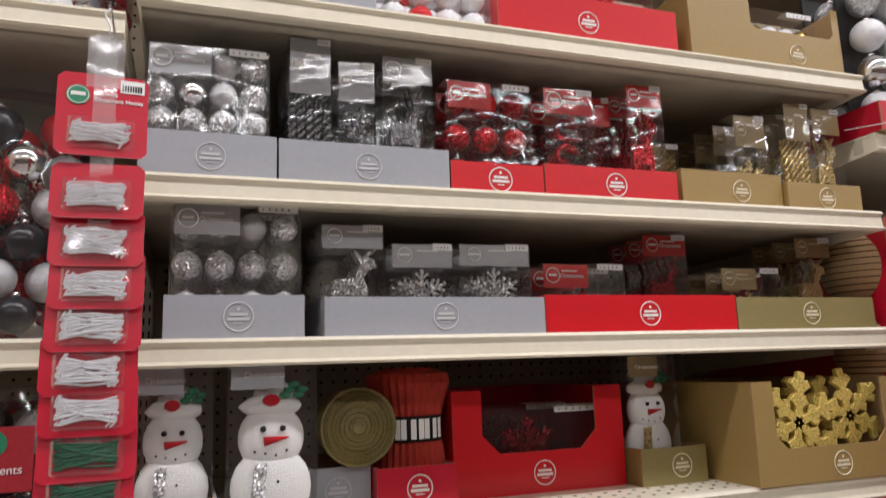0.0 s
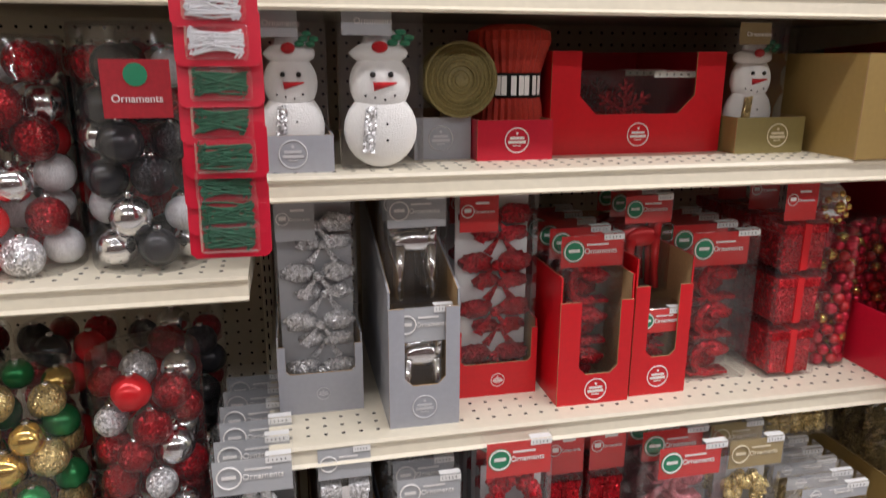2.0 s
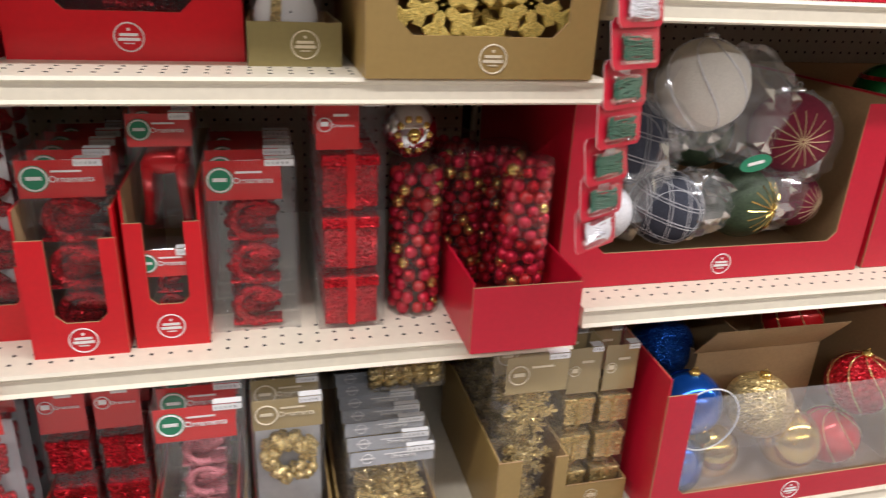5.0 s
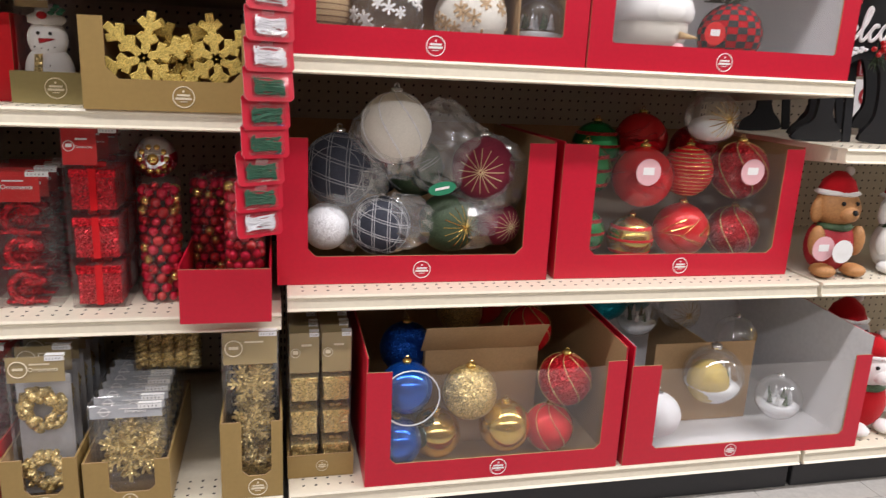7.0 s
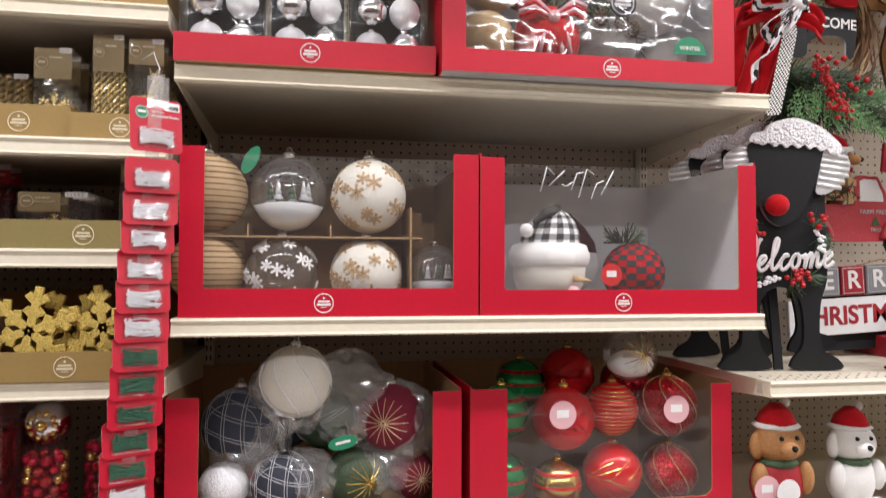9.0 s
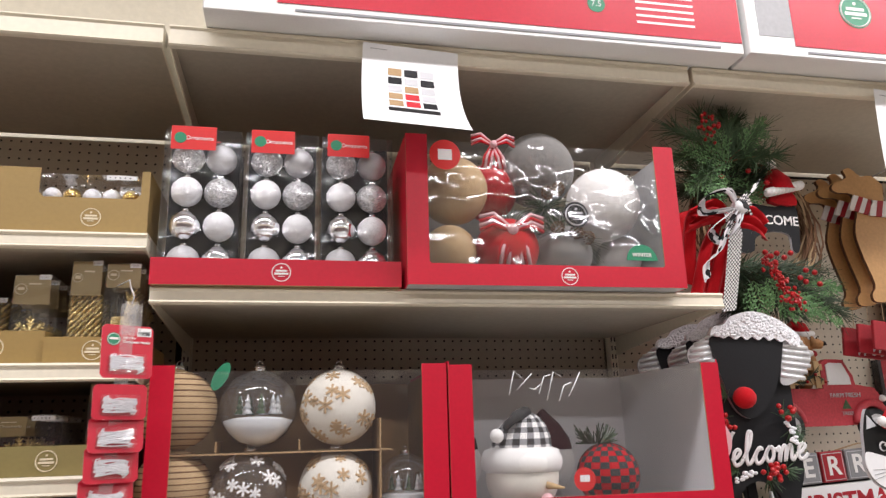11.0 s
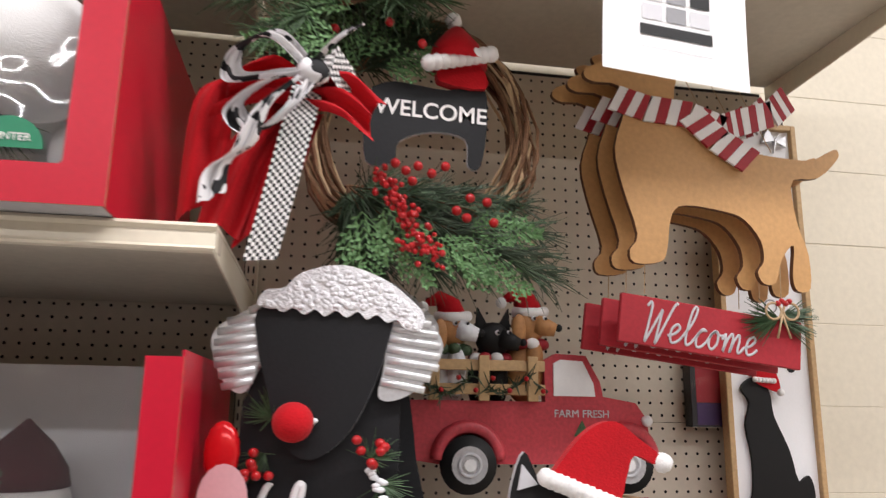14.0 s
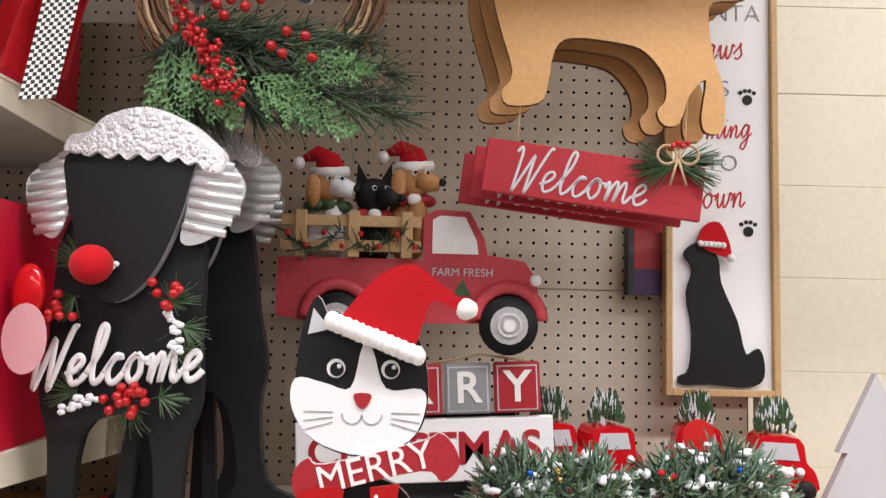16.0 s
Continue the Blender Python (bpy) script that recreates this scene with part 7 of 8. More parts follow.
def dog_sign(x, y, z, front):
    t = thing("dog_welcome_sign", "tan wooden dog cut-out with striped scarf and red Welcome board", "dog sign", "hanging dog signs", (x, y, z))
    G().prism(smooth_poly(DOG, 3), 0, 0.010, "wood", "wood_edge").make("dog", t)
    m = pose(0, 0, 0, 0, 0, 0)
    sc = [(0.0, 0.29), (0.06, 0.275), (0.14, 0.27), (0.20, 0.25), (0.24, 0.265), (0.30, 0.285), (0.335, 0.318)]
    for path, wd, nm in ((sc, 0.048, "scarf"), ([(0.14, 0.27), (0.19, 0.225), (0.25, 0.19)], 0.05, "scarf_end")):
        g = G()
        P = [Vector((a, 0, b)) for a, b in path]
        dense = []
        for i in range(len(P) - 1):
            dense += [P[i].lerp(P[i + 1], s / 4) for s in range(4)]
        dense.append(P[-1])
        for i in range(len(dense) - 1):
            d = (dense[i + 1] - dense[i]).normalized()
            n = Vector((-d.z, 0, d.x)) * wd / 2 + d * 0.006
            a, b = dense[i], dense[i + 1] + d * 0.0005
            v = [a - n, b - n, b + n, a + n]
            yy = -0.006 if nm == "scarf" else -0.0095
            g.add([(p.x, yy, p.z) for p in v] + [(p.x, yy + 0.005, p.z) for p in v], [(0, 1, 2, 3), (7, 6, 5, 4), (0, 4, 5, 1), (1, 5, 6, 2), (2, 6, 7, 3), (3, 7, 4, 0)], "brick_red" if (i // 1) % 2 else "ink_white")
        g.make(nm, t, "maroon and white striped scarf")
    for wx in (0.05, 0.30):
        G().tube([(wx, 0.005, 0.04), (wx - 0.005, 0.005, -0.05)], 0.001, "twine", 4).make("string", t)
    mb = pose(-0.005, -0.002, -0.095, 0, 7, 0)
    bd = G(mb).box(0, 0.325, -0.004, 0.006, -0.036, 0.044, "brick_red", 0.0015).make("board", t, "red painted wooden board")
    script("Welcome", 0.032, "ink_pale", 0.034, -0.0048, -0.026, bd, 0.0022, 0.0, "silver script lettering", mb)
    if front:
        g = G()
        for k in (-1, 1):
            for i in range(90):
                d = Vector((k * (0.8 + random.random() * 0.3), random.gauss(0, 0.25), random.gauss(-0.12, 0.38))).normalized() * random.uniform(0.04, 0.075)
                g.tube([(0.275, -0.012, -0.085), (0.275 + d.x, -0.014 + d.y * 0.3, -0.085 + d.z)], [0.0013, 0.0005], "needle", 3)
        g.make("pine_sprig", t, "small green pine sprig")
        g = G()
        for k in (-1, 1):
            g.ring((0.275 + k * 0.016, -0.024, -0.075), 0.014, 0.0022, "twine", 14, 5)
            g.tube([(0.275, -0.024, -0.08), (0.275 + k * 0.012, -0.024, -0.12)], 0.002, "twine", 5)
        for i in range(4):
            g.sphere((0.268 + i * 0.007, -0.024, -0.062 + 0.004 * (i % 2)), 0.005, "berry", 8, 6)
        g.make("twine_bow", t, "twine bow with red berries")
    G().tube([(0.10, 0.005, 0.33), (0.20, 0.005, 0.42), (0.30, 0.005, 0.215)], 0.0009, "twine", 4).make("hanging_cord", t)
    return t


for k in range(3):
    dog_sign(3.058 - 0.016 * k, 1.25 + 0.038 * k, 1.588 - 0.004 * k, k == 0)
holder(3.24, 2.0, 1.24, 0.36)

# framed upright sign
t = thing("framed_sign", "tall white wooden sign in an oak frame with red lettering", "sign", "", (3.415, 1.555, 1.13))
W, H = 0.215, 0.86
G().box(0.010, W - 0.010, 0.0, 0.012, 0.010, H - 0.01, "paper").make("panel", t)
for x0, x1, z0, z1 in ((0, 0.013, 0, H), (W - 0.013, W, 0, H), (0.013, W - 0.013, 0, 0.013), (0.013, W - 0.013, H - 0.013, H)):
    G().box(x0, x1, -0.012, 0.014, z0, z1, "pale_wood", 0.0015).make("frame_rail", t)
for txt, zz, sz, m, sh in (("SANTA", 0.735, 0.052, "ink_grey", 0), ("Paws", 0.665, 0.052, "ink_red", 0.25), ("IS", 0.585, 0.050, "ink_grey", 0), ("Coming", 0.505, 0.055, "ink_red", 0.25), ("TO", 0.440, 0.048, "ink_grey", 0), ("Town", 0.375, 0.052, "ink_red", 0.25)):
    if sh:
        wide = sum(SCRIPT[ch][0] for ch in txt) * 0.95
        xh = min(0.030, 0.135 / wide)
        script(txt, xh, m, W / 2 - wide * xh / 2 - 0.008, -0.001, zz - xh * 0.8, t, 0.0016, 3.0, "red script lettering")
    else:
        words(txt, sz * 0.92, m, W / 2 + 0.003, -0.001, zz, t, bold=-0.0008)
sit = [(0.035, 0.265), (0.055, 0.285), (0.08, 0.285), (0.10, 0.255), (0.105, 0.21), (0.135, 0.14), (0.15, 0.08), (0.175, 0.09), (0.185, 0.06), (0.18, 0.03), (0.15, 0.018), (0.08, 0.022), (0.03, 0.02), (0.025, 0.035), (0.045, 0.05), (0.05, 0.12), (0.04, 0.19), (0.052, 0.235)]
G().prism(smooth_poly(sit, 3), -0.010, -0.002, "ink_black").make("dog_silhouette", t, "black sitting dog silhouette")
G().prism(smooth_poly([(0.062, 0.282), (0.072, 0.318), (0.10, 0.325), (0.118, 0.29), (0.122, 0.262), (0.11, 0.26)], 3), -0.014, -0.009, "felt_red").make("santa_hat", t, "red santa hat")
g = G()
for i in range(6):
    g.sphere((0.064 + i * 0.0085, -0.016, 0.284 - i * 0.0005), 0.006, "felt_white", 8, 6)
g.make("hat_brim", t)
G().sphere((0.122, -0.014, 0.258), 0.008, "felt_white", 8, 6).make("pompom", t)
for px, pz in ((0.160, 0.31), (0.16, 0.565), (0.035, 0.60)):
    g = G().disc(px, pz, -0.0005, 0.010, "ink_black", 12)
    for i in range(4):
        g.disc(px - 0.013 + i * 0.0087, pz + 0.014 + (0.004 if i in (1, 2) else 0), -0.0005, 0.0042, "ink_black", 8)
    g.make("paw_print", t)
g = G()
for k in range(5):
    g.prism([(0.16, 0.82), (0.16 + 0.03 * math.cos(k * 1.257 + 0.3 + 0.5), 0.82 + 0.03 * math.sin(k * 1.257 + 0.3 + 0.5)), (0.16 + 0.03 * math.cos(k * 1.257 + 0.8 + 0.5), 0.82 + 0.012)], -0.012, -0.004, "zinc")
g.make("tin_star", t)
holder(3.52, 2.005, 1.56, 0.05)


# red truck with puppies
t = thing("truck_sign", "red pickup truck wall sign carrying puppies in santa hats", "truck sign", "", (2.728, 1.36, 1.245))
tr = [(0.0, 0.02), (0.0, 0.115), (0.235, 0.115), (0.235, 0.185), (0.255, 0.197), (0.31, 0.195), (0.335, 0.15), (0.34, 0.125), (0.40, 0.115), (0.418, 0.09), (0.425, 0.05), (0.415, 0.02), (0.38, 0.015), (0.25, 0.012), (0.05, 0.012)]
G().prism(tr, 0, 0.02, "truck_red").make("truck_body", t)
G().prism([(0.25, 0.125), (0.25, 0.18), (0.262, 0.187), (0.303, 0.185), (0.322, 0.147), (0.325, 0.125)], -0.003, 0, "white_card").make("window", t)
for cx in (0.10, 0.375):
    G().ring((cx, -0.004, 0.02), 0.052, 0.012, "truck_red", 20, 6, a0=0.0, a1=math.pi).make("fender", t)
    w = G().lathe([(0.046, -0.012), (0.048, 0.0), (0.046, 0.01)], (cx, -0.006, 0.012), "ink_black", 22, m=Matrix.Translation((0, 0, 0)) @ Matrix.Translation((cx, -0.006, 0.012)) @ Matrix.Rotation(math.pi / 2, 4, "X") @ Matrix.Translation((-cx, 0.006, -0.012))).make("tyre", t)
    g = G().disc(cx, 0.012, -0.019, 0.030, "zinc", 20, 0.002)
    g.ring((cx, -0.021, 0.012), 0.018, 0.003, "ink_pale", 16, 5)
    g.disc(cx, 0.012, -0.021, 0.010, "white_gloss", 12, 0.003)
    g.make("hubcap", w)
G().sphere((0.418, -0.004, 0.085), 0.010, "white_gloss", 10, 8).make("headlight", t)
for zz in (0.125, 0.165):
    G().box(0.005, 0.232, -0.012, -0.004, zz, zz + 0.018, "pale_wood", 0.001).make("rail", t)
for xx in (0.03, 0.115, 0.20):
    G().box(xx, xx + 0.018, -0.018, -0.0125, 0.115, 0.19, "pale_wood", 0.001).make("stake", t)
g = G()
for i in range(130):
    f = random.random()
    cx, cz = 0.01 + 0.225 * f, 0.158 - 0.030 * abs(math.sin(f * 7.5))
    g.tube([(cx, -0.02, cz), (cx + random.gauss(0, 0.010), -0.026, cz + random.gauss(0, 0.010))], [0.002, 0.0006], "needle_dark", 3)
for i in range(8):
    g.sphere((0.02 + i * 0.029, -0.028, 0.152 - 0.02 * (i % 2)), 0.0045, "berry", 8, 6)
g.make("garland", t, "green garland with red berries")
words("FARM FRESH", 0.018, "ink_pale", 0.30, -0.002, 0.095, t)
words("TREES", 0.014, "ink_pale", 0.30, -0.002, 0.045, t)
G().prism([(0.285, 0.058), (0.315, 0.058), (0.30, 0.085)], -0.0015, -0.0005, "needle").make("painted_tree", t)


def puppy(x, z, m, m2, hat, name):
    g = G()
    g.sphere((-0.006, 0.005, 0.030), (0.028, 0.02, 0.050), m, 14, 10)
    g.sphere((0.006, -0.010, 0.035), (0.014, 0.016, 0.038), "snow_paint" if hat == 1 else m, 10, 8)
    g.sphere((0.000, -0.004, 0.088), (0.025, 0.021, 0.024), m2 if hat == 1 else m, 14, 10)
    g.tube([(0.010, -0.014, 0.088), (0.024, -0.020, 0.084), (0.034, -0.022, 0.081)], [0.015, 0.012, 0.009], "snow_paint" if hat == 1 else m, 10)
    g.sphere((0.038, -0.024, 0.084), 0.0055, "ink_black", 8, 6)
    for k in (-1, 1):
        if hat:
            g.sphere((-0.012 + k * 0.006, -0.010 + k * 0.012, 0.080), (0.010, 0.006, 0.022), m2, 10, 8)
        else:
            g.prism([(k * 0.006, 0.104), (k * 0.024, 0.100), (k * 0.022, 0.132)], -0.006, 0.004, m)
        g.sphere((0.010 + k * 0.008, -0.024, 0.096), 0.0036, "snow_paint", 8, 6)
        g.sphere((0.011 + k * 0.008, -0.0265, 0.096), 0.0024, "ink_black", 6, 5)
    for i in range(9):
        a = i * 0.7
        g.sphere((-0.002 + 0.023 * math.cos(a), 0.018 * math.sin(a), 0.062), (0.010, 0.008, 0.008), "needle" if hat == 1 else ("brick_red", "ink_white")[i % 2], 8, 6)
    if hat:
        g.tube([(0.0, 0, 0.104), (-0.004, 0, 0.122), (-0.018, -0.002, 0.132), (-0.034, -0.006, 0.124)], [0.023, 0.018, 0.011, 0.005], "felt_red", 12)
        g.tube([(-0.022, -0.006, 0.106), (0.0, -0.022, 0.104), (0.024, -0.008, 0.108)], 0.007, "felt_white", 8)
        g.sphere((-0.040, -0.008, 0.118), 0.008, "felt_white", 8, 6, wob=0.05)
    ob = g.make("puppy_figurine")
    ob.scale = (1.28, 1.1, 1.28)
    ob.location = (2.728 + x, 1.392, 1.245 + z)
    return tagged(ob, name, "figurine", "puppies in the truck")


puppy(0.075, 0.122, "snow_paint", "skin_tan", 1, "white and brown puppy figurine in a santa hat")
puppy(0.150, 0.108, "ink_black", "charcoal", 0, "black puppy figurine with a striped scarf")
puppy(0.215, 0.135, "skin_tan", "skin_tan", 2, "golden puppy figurine in a santa hat")
holder(2.98, 1.36, 1.39, 0.2)


# black and white cat sign
t = thing("cat_sign", "black and white wooden cat sign in a santa hat", "cat sign", "", (2.905, 1.085, S3))
z0 = 1.125 - S3
head = smooth_poly([(-0.085, 0.07), (-0.088, 0.03), (-0.06, -0.01), (0.0, -0.028), (0.055, -0.008), (0.075, 0.03), (0.072, 0.09), (0.05, 0.13), (0.0, 0.14), (-0.04, 0.13), (-0.062, 0.165), (-0.08, 0.12)], 4)
mm = Matrix.Translation((0, 0, z0 + 0.005))
G(mm).prism(head, -0.006, 0.004, "ink_black", "ink_pale").make("head", t)
G(mm).prism(smooth_poly([(-0.085, 0.065), (-0.088, 0.03), (-0.06, -0.008), (0.0, -0.025), (0.055, -0.006), (0.073, 0.03), (0.068, 0.055), (0.025, 0.055), (0.008, 0.10), (-0.005, 0.105), (-0.018, 0.055), (-0.05, 0.06)], 4), -0.009, -0.0065, "paper").make("muzzle", t, "white painted muzzle")
G(mm).prism([(-0.072, 0.118), (-0.066, 0.15), (-0.045, 0.125)], -0.009, -0.0065, "ink_pale").make("inner_ear", t)
for ex in (-0.036, 0.030):
    g = G(mm)
    g.disc(ex, 0.078, -0.009, 0.0115, "paper", 16).disc(ex + 0.001, 0.077, -0.0102, 0.0085, "ink_black", 16).disc(ex + 0.004, 0.081, -0.0114, 0.0028, "paper", 10)
    g.make("eye", t)
G(mm).prism(smooth_poly([(-0.013, 0.048), (0.007, 0.048), (0.004, 0.036), (-0.003, 0.03), (-0.010, 0.036)], 3), -0.011, -0.0095, "brick_red").make("nose", t)
g = G(mm)
for k in (-1, 1):
    for s in range(3):
        g.tube([(-0.003 + k * 0.035, -0.0098, 0.022 - s * 0.006 + 0.004), (-0.003 + k * 0.07, -0.0098, 0.026 - s * 0.011)], 0.0005, "ink_grey", 4)
    g.ring((-0.003 + k * 0.012, -0.0098, 0.024), 0.012, 0.0006, "ink_grey", 10, 4, a0=math.pi, a1=2 * math.pi)
tagged(g.make("whiskers", t), kind="stuff")
hat = smooth_poly([(-0.035, 0.125), (-0.015, 0.16), (0.02, 0.195), (0.055, 0.205), (0.085, 0.185), (0.118, 0.160), (0.112, 0.15), (0.08, 0.162), (0.068, 0.135), (0.055, 0.105), (0.01, 0.11)], 4)
G(mm).prism(hat, -0.026, -0.010, "felt_red").make("santa_hat", t, "red felt santa hat")
g = G(mm)
for i in range(13):
    g.sphere((-0.040 + i * 0.0085, -0.024, 0.135 - i * 0.0032), (0.011, 0.012, 0.012), "felt_white", 9, 7, wob=0.08)
g.make("hat_brim", t, "white fluffy hat brim")
G(mm).sphere((0.120, -0.022, 0.153), 0.013, "felt_white", 12, 9, wob=0.06).make("pompom", t, "white fluffy pompom")
body = smooth_poly([(-0.05, 0.0), (-0.05, 0.13), (0.04, 0.13), (0.075, 0.07), (0.095, 0.03), (0.12, 0.06), (0.125, 0.10), (0.145, 0.105), (0.15, 0.06), (0.13, 0.005)], 4)
G(Matrix.Translation((0, 0, 0.001))).prism(body, 0.006, 0.014, "ink_black", "ink_pale").make("body", t)
bone = smooth_poly([(-0.09, -0.03), (-0.075, -0.045), (-0.055, -0.03), (0.06, 0.0), (0.085, -0.012), (0.105, 0.005), (0.10, 0.028), (0.082, 0.045), (0.06, 0.035), (-0.055, 0.005), (-0.075, 0.012), (-0.092, -0.005)], 4)
mb = Matrix.Translation((0.01, 0, z0 - 0.035))
G(mb).prism(bone, -0.016, -0.008, "brick_red", "ink_pale").make("bone_board", t, "red bone-shaped board")
o = words("MERRY", 0.046, "ink_white", 0, 0, 0, t)
o.data.transform(mb @ Matrix.Translation((0.005, -0.0168, 0.002)) @ Matrix.Rotation(radians(-15), 4, "Y"))
G(mb).prism(smooth_poly([(-0.085, -0.03), (-0.03, -0.025), (-0.06, -0.075), (-0.10, -0.09)], 3), -0.02, -0.0165, "berry").make("ribbon", t)
g = G(mb).prism([(0.0, -0.02), (0.035, -0.015), (0.03, -0.06), (0.005, -0.065)], -0.02, -0.0165, "berry")
for i in range(5):
    g.disc(0.008 + (i % 2) * 0.014, -0.03 - i * 0.007, -0.0202, 0.0025, "ink_white", 8)
g.make("ribbon", t)
G(Matrix.Translation((0, 0, 0.001))).box(-0.05, 0.12, -0.02, 0.06, 0, 0.006, "ink_black").make("stand", t)

# MERRY CHRISTMAS block sign
t = thing("block_sign", "Merry Christmas wooden block letters over a white board", "sign", "", (2.768, 1.38, 0.996))
t.scale = (1.12, 1, 1.12)
t.rotation_euler = (0, radians(-3), 0)
for i, ch in enumerate("MERRY"):
    x0, card = 0.005 + i * 0.071, "brick_red" if i % 2 == 0 else "ink_grey"
    b = G().box(x0, x0 + 0.066, -0.012, 0.006, 0.092, 0.164, card, 0.002).make("letter_block", t)
    G().box(x0 + 0.004, x0 + 0.062, -0.0128, -0.0122, 0.096, 0.160, "ink_pale").make("border", b)
    G().box(x0 + 0.006, x0 + 0.060, -0.0136, -0.013, 0.098, 0.158, card).make("face", b)
    words(ch, 0.062, "ink_white", x0 + 0.033, -0.0142, 0.128, b, bold=0.0012)
bd = G().box(0.0, 0.372, -0.006, 0.006, -0.004, 0.086, "paper", 0.002).make("board", t, "whitewashed tin board")
words("CHRISTMAS", 0.064, "brick_red", 0.186, -0.0068, 0.041, bd, bold=0.0014)
G().tube([(0.20, 0.0, 0.164), (0.27, -0.002, 0.176), (0.34, 0.0, 0.164)], 0.002, "twine", 5).make("hanging_cord", t)
G().box(0.05, 0.32, 0.01, 0.014, -0.046, 0.09, "charcoal").make("easel_back", t)

# wrapped book hung on the pegboard
t = thing("boxed_gift_book", "dark boxed item in clear wrap hung on pegboard", "box", "", (3.352, 1.575, 1.315))
G().box(0, 0.095, 0, 0.03, 0, 0.145, "black", 0.001).make("box", t)
G().box(0.012, 0.092, -0.0008, 0, 0.05, 0.142, "brick_red").make("red_panel", t)
G().box(0.012, 0.092, -0.0008, 0, 0.004, 0.049, "purple").make("purple_panel", t)
G().box(-0.001, 0.096, -0.002, 0.031, -0.001, 0.146, "clear_plastic", 0.001).make("wrap", t, "", False)


# little red cars with trees, and snowy bushes
def toy_car(x, y, z, yaw):
    t = thing("toy_car", "small red toy car carrying a snowy tree", "toy car", "toy cars", (x, y, z))
    t.rotation_euler = (0, 0, radians(yaw))
    b = G().prism(smooth_poly([(-0.05, 0.012), (-0.052, 0.045), (-0.04, 0.06), (-0.03, 0.095), (0.03, 0.095), (0.04, 0.06), (0.052, 0.045), (0.05, 0.012)], 3), -0.03, 0.03, "red_gloss").make("body", t)
    G().prism([(-0.03, 0.062), (-0.024, 0.088), (0.024, 0.088), (0.03, 0.062)], -0.0315, -0.0302, "ink_pale").make("windscreen", t)
    for k in (-1, 1):
        G().lathe([(0.014, -0.004), (0.016, 0), (0.014, 0.004)], (0, 0, 0), "ink_black", 14, m=Matrix.Translation((k * 0.038, -0.03, 0.0165)) @ Matrix.Rotation(math.pi / 2, 4, "X")).make("wheel", t)
        G().sphere((k * 0.03, -0.031, 0.045), 0.007, "white_gloss", 10, 7).make("headlight", t)
    g = G()
    for i in range(240):
        a, s = random.uniform(0, 6.28), random.random()
        rr = 0.034 * (1 - 0.5 * s)
        p = Vector((rr * math.cos(a), rr * 0.8 * math.sin(a), 0.10 + 0.045 * s))
        g.tube([tuple(p * 0.85 + Vector((0, 0, 0.015))), tuple(p + Vector((0, 0, 0.012)))], [0.003, 0.0008], "needle" if i % 4 else "snow_paint", 3)
    g.make("tree", t, "tied green tree dusted with snow")
    return t


toy_car(3.185, 1.44, S3 + 0.06, 8)
toy_car(3.275, 1.42, S3 + 0.06, 14)
toy_car(3.435, 1.44, S3 + 0.06, -10)
toy_car(3.535, 1.37, S3 + 0.06, -12)
g = G().box(3.05, 3.58, 1.20, 1.52, S3, S3 + 0.0585, "brick_red", 0.003)
tagged(g.make("display_box"), "red display box under the toy cars", "box")


def snowy_bush(x, y, z, r):
    g = G()
    for i in range(420):
        d = Vector((random.gauss(0, 1), random.gauss(0, 0.8), abs(random.gauss(0, 0.8)))).normalized()
        k = r * random.uniform(0.55, 1.05)
        p = d * k
        if i % 8 == 0:
            g.sphere(tuple(p), (random.uniform(0.004, 0.013), random.uniform(0.004, 0.010), random.uniform(0.003, 0.008)), "snow_paint", 7, 5, wob=0.35)
        else:
            for q in range(3):
                e = p + Vector((random.gauss(0, 0.010), random.gauss(0, 0.010), random.gauss(0.003, 0.010)))
                g.tube([tuple(p * 0.82), tuple(e)], [0.0024, 0.0009], "sage" if (i + q) % 3 else "needle", 3)
    for i in range(4):
        a = random.uniform(0, 6.28)
        g.sphere((r * 0.7 * math.cos(a), -r * 0.5, r * random.uniform(0.2, 0.8)), 0.005, random.choice(["blue_gloss", "red_gloss", "gold_gloss"]), 8, 6)
    ob = g.make("snowy_shrub")
    ob.location = (x, y, z)
    return tagged(ob, "green tabletop shrub dusted with snow and tiny lights", "shrub", "snowy shrubs")


for q in ((3.125, 1.28, S3 + 0.06, 0.085), (3.215, 1.27, S3 + 0.06, 0.08), (3.36, 1.29, S3 + 0.06, 0.085), (3.44, 1.30, S3 + 0.06, 0.095)):
    snowy_bush(*q)
t = thing("price_tag", "round red price tag on a toy car", "price tag", "", (3.42, 1.39, 1.085))
G().disc(0, 0, 0, 0.026, "tag_red", 20).make("tag", t)
t = thing("tree_ornament", "pale wooden tree decoration at the shelf end", "decoration", "", (3.72, 1.40, 0.0))
G().prism([(-0.09, 0.98), (0.09, 0.98), (0.05, 1.06), (0.065, 1.06), (0.0, 1.19), (-0.065, 1.06), (-0.05, 1.06)], 0, 0.015, "ink_pale").make("tree", t)
G().box(-0.02, 0.02, 0, 0.015, FLOOR, 0.98, "pale_wood").make("post", t)


# plush and figures on the lower shelf and base of this bay
shelf(2.446, 3.60, L2, label="cream steel shelf with a price-channel front lip")


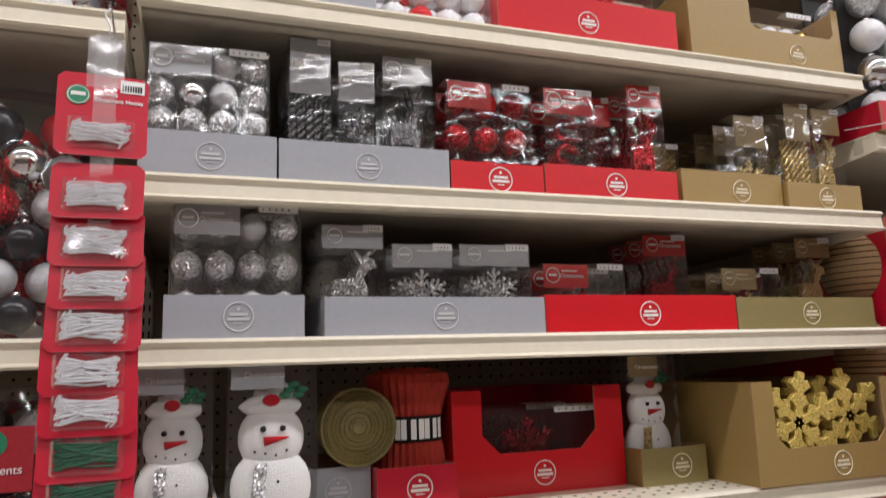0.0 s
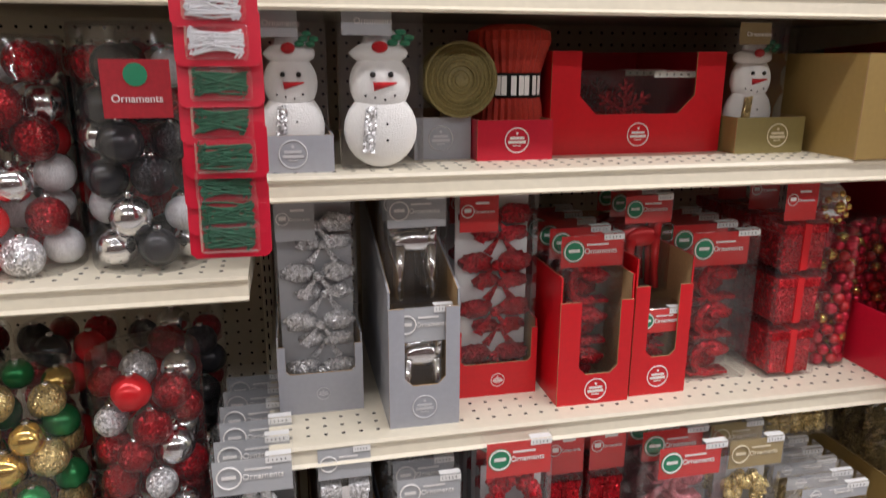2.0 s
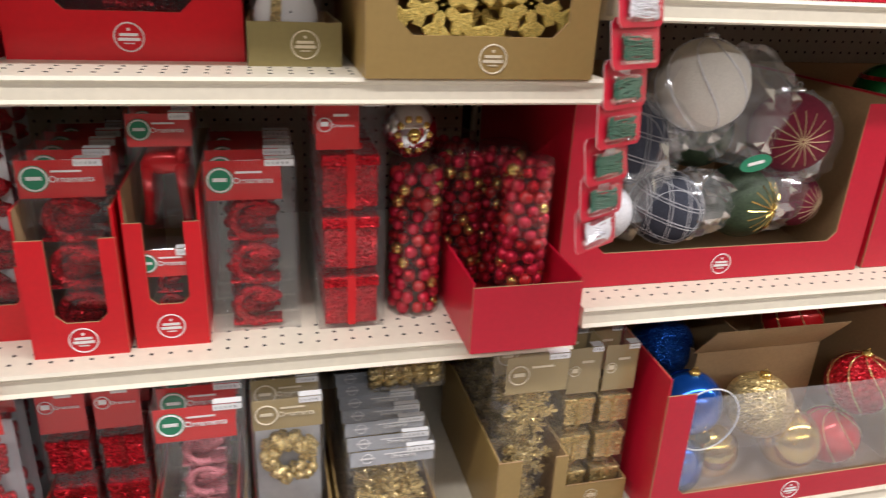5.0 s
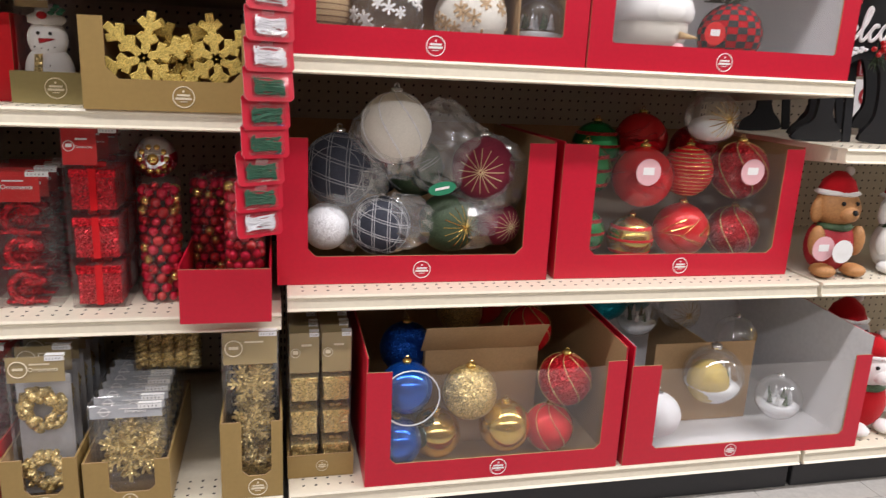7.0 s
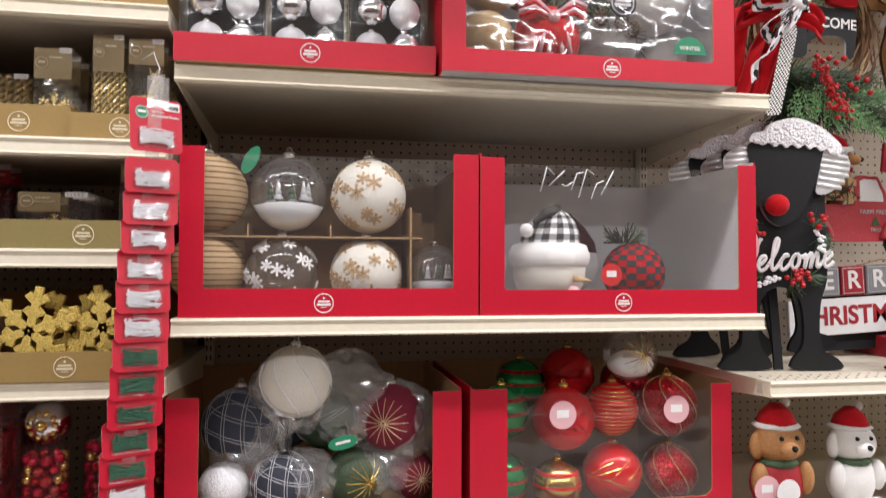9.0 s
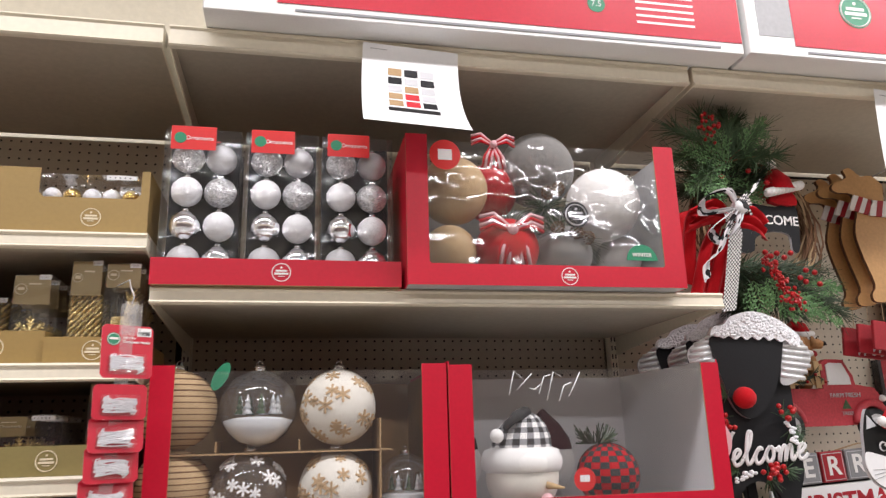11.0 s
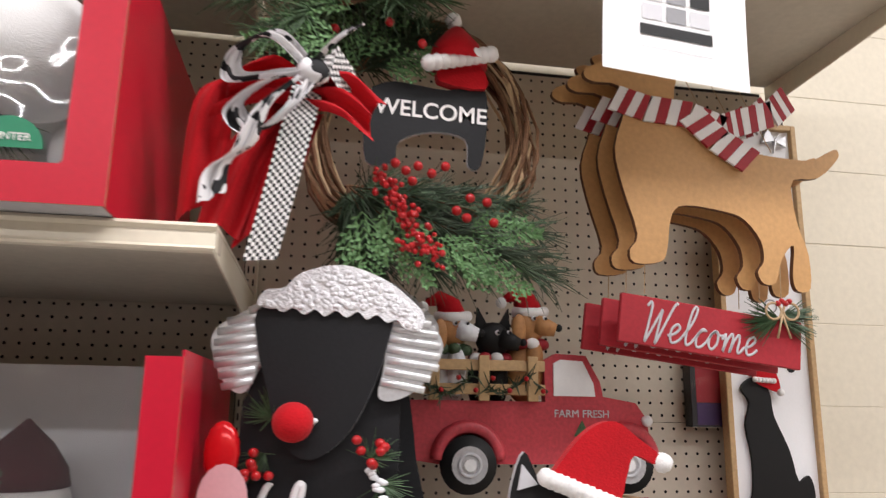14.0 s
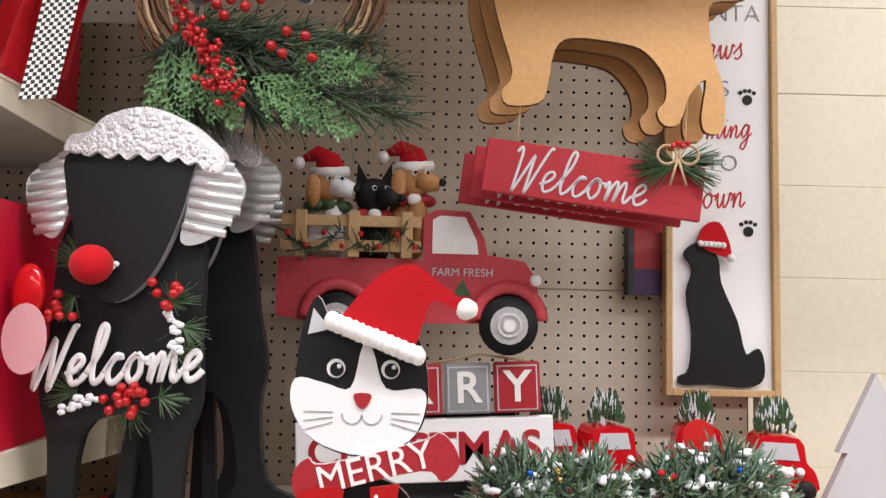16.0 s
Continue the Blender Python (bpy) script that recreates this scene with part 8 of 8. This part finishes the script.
def plush(x, y, z, s, m, m2, hat, label):
    g = G()
    g.sphere((0, 0, 0.30 * s), (0.26 * s, 0.2 * s, 0.30 * s), m2, 16, 12)
    g.sphere((0, -0.02 * s, 0.70 * s), (0.23 * s, 0.2 * s, 0.21 * s), m, 16, 12)
    g.sphere((0, -0.2 * s, 0.65 * s), (0.10 * s, 0.09 * s, 0.08 * s), m, 12, 8)
    g.sphere((0, -0.28 * s, 0.68 * s), 0.03 * s, "ink_black", 8, 6)
    for k in (-1, 1):
        g.sphere((k * 0.22 * s, -0.02 * s, 0.66 * s), (0.07 * s, 0.06 * s, 0.13 * s), m, 10, 8)
        g.sphere((k * 0.08 * s, -0.2 * s, 0.76 * s), 0.022 * s, "ink_black", 8, 6)
        g.sphere((k * 0.24 * s, -0.1 * s, 0.36 * s), (0.08 * s, 0.08 * s, 0.16 * s), m, 10, 8)
        g.sphere((k * 0.18 * s, -0.18 * s, 0.07 * s), (0.12 * s, 0.14 * s, 0.07 * s), m, 10, 8)
    g.sphere((0, -0.02 * s, 0.50 * s), (0.2 * s, 0.18 * s, 0.06 * s), "needle" if hat == "felt_red" else "plaid_black", 12, 6)
    g.lathe([(0.2 * s, 0), (0.15 * s, 0.13 * s), (0.05 * s, 0.22 * s)], (0, 0, 0.84 * s), hat, 14)
    g.sphere((0, 0, 0.85 * s), (0.23 * s, 0.21 * s, 0.05 * s), "felt_white", 14, 6, wob=0.04)
    g.sphere((0.1 * s, 0, 1.06 * s), 0.05 * s, "felt_white", 8, 6)
    ob = g.make("holiday_figure")
    ob.location = (x, y, z)
    return tagged(ob, label, "figure", "holiday figures")


plush(2.52, 1.09, L2 + 0.001, 0.235, "skin_tan", "brick_red", "felt_red", "brown puppy holiday figure in a santa hat")
plush(2.72, 1.10, L2 + 0.001, 0.22, "felt_white", "felt_white", "felt_red", "white snowman holiday figure with checked scarf")
plush(2.90, 1.10, L2 + 0.001, 0.22, "felt_white", "berry", "felt_red", "white holiday figure in red clothes")
plush(3.10, 1.10, L2 + 0.001, 0.22, "skin_tan", "needle", "felt_red", "brown holiday figure in a green coat")
plush(2.68, 1.06, BASE + 0.001, 0.24, "felt_white", "felt_red", "felt_red", "santa holiday figure in a red coat")
plush(2.86, 1.08, BASE + 0.001, 0.24, "felt_white", "felt_red", "felt_red", "santa holiday figure in a red coat")
plush(2.77, 1.25, BASE + 0.001, 0.27, "grey_card", "felt_white", "felt_red", "grey holiday figure in a red hat")
price_dot(2.455, 1.03, 0.70, 0.030)
t = price_dot(2.50, 1.02, 0.695, 0.028, "white_card")


# ---- top canopy: tree boxes and notices ----
def tree_box(x0, x1, y0, z0, z1, label):
    t = thing("tree_carton", label, "carton", "boxed trees", (x0, y0, z0))
    w, h = x1 - x0, z1 - z0
    G().box(0, w, 0, 0.42, 0, h, "white_card", 0.002).make("box", t)
    G().box(0.03, w * 0.5, -0.0008, 0, 0.05, h - 0.02, "grey_card").make("photo_panel", t)
    p = G().prism([(w * 0.12, 0.028), (w - 0.004, 0.028), (w - 0.004, h - 0.01), (w * 0.12, h - 0.01)], -0.0016, -0.001, "crimson_card").make("red_panel", t)
    emblem(p, w * 0.30, h * 0.6, -0.0018, 0.042, "ink_white", "seal", "green_seal")
    words("Pre-Lit", 0.040, "ink_white", w * 0.42, -0.002, h * 0.62, p, align="LEFT")
    words("Pencil", 0.040, "ink_white", w * 0.42, -0.002, h * 0.42, p, align="LEFT")
    d = G().disc(w * 0.70, h * 0.42, -0.002, 0.022, "green_seal", 18).make("size_disc", p)
    words("7.5", 0.022, "ink_white", w * 0.70, -0.0032, h * 0.42, d)
    g = G()
    for i in range(5):
        g.box(w * 0.78, w * 0.90, -0.0022, -0.0016, h * 0.25 + i * 0.018, h * 0.25 + i * 0.018 + 0.006, "ink_white")
    g.make("print_bars", p)
    G().box(w * 0.15, w * 0.95, -0.0016, -0.001, 0.010, 0.016, "ink_grey").make("edge_print", t)
    return t


tree_box(1.30, 2.545, 0.93, 2.126, 2.36, "long white and red boxed artificial tree")
tree_box(2.555, 3.60, 0.92, 2.126, 2.36, "long white and red boxed artificial tree")


def notice(x0, x1, z0, z1, y, curl, colour, label, lean=0.0):
    t = thing("paper_notice", label, "notice", "paper notices", ((x0 + x1) / 2, y, z1))
    t.rotation_euler = (0, radians(lean), 0)
    w, h = (x1 - x0) / 2, z1 - z0

    def sheet(a, b, c, d, off, m, name):
        n = 10
        v, f = [], []
        for i in range(n + 1):
            zz = -c - (d - c) * i / n
            s = -zz / h
            yy = -curl * s * s * 0.10 - off
            for xx in (a, b):
                v.append((xx, yy, zz))
        f = [(2 * i, 2 * i + 1, 2 * i + 3, 2 * i + 2) for i in range(n)]
        return G().add(v, f, m, True).make(name, t)

    sheet(-w, w, 0, h, 0, "paper", "sheet")
    a, b = -w * 0.5, w * 0.5
    for r in range(5):
        for c in range(3):
            x = a + (b - a) * c / 3
            m = random.choice(colour)
            sheet(x + 0.003, x + (b - a) / 3 - 0.003, h * (0.24 + r * 0.10), h * (0.32 + r * 0.10), 0.0012, m, "printed_picture")
    sheet(a, b, h * 0.745, h * 0.80, 0.0012, "ink_black", "printed_bar")
    sheet(a, b, h * 0.86, h * 0.862, 0.0012, "ink_grey", "printed_rule")
    sheet(-w * 0.85, -w * 0.5, h * 0.05, h * 0.055, 0.0012, "ink_grey", "printed_rule")
    return t


notice(2.945, 3.155, 1.775, 2.085, 0.985, 0.2, ["ink_grey", "ink_black", "grey_card", "ink_pale"], "white printed planogram sheet taped under the top shelf", 5)
notice(1.635, 1.850, 1.845, 2.105, 0.985, 1.6, ["ink_red", "kraft", "charcoal", "ink_pale"], "curled white printed notice hanging from the top shelf", 3)
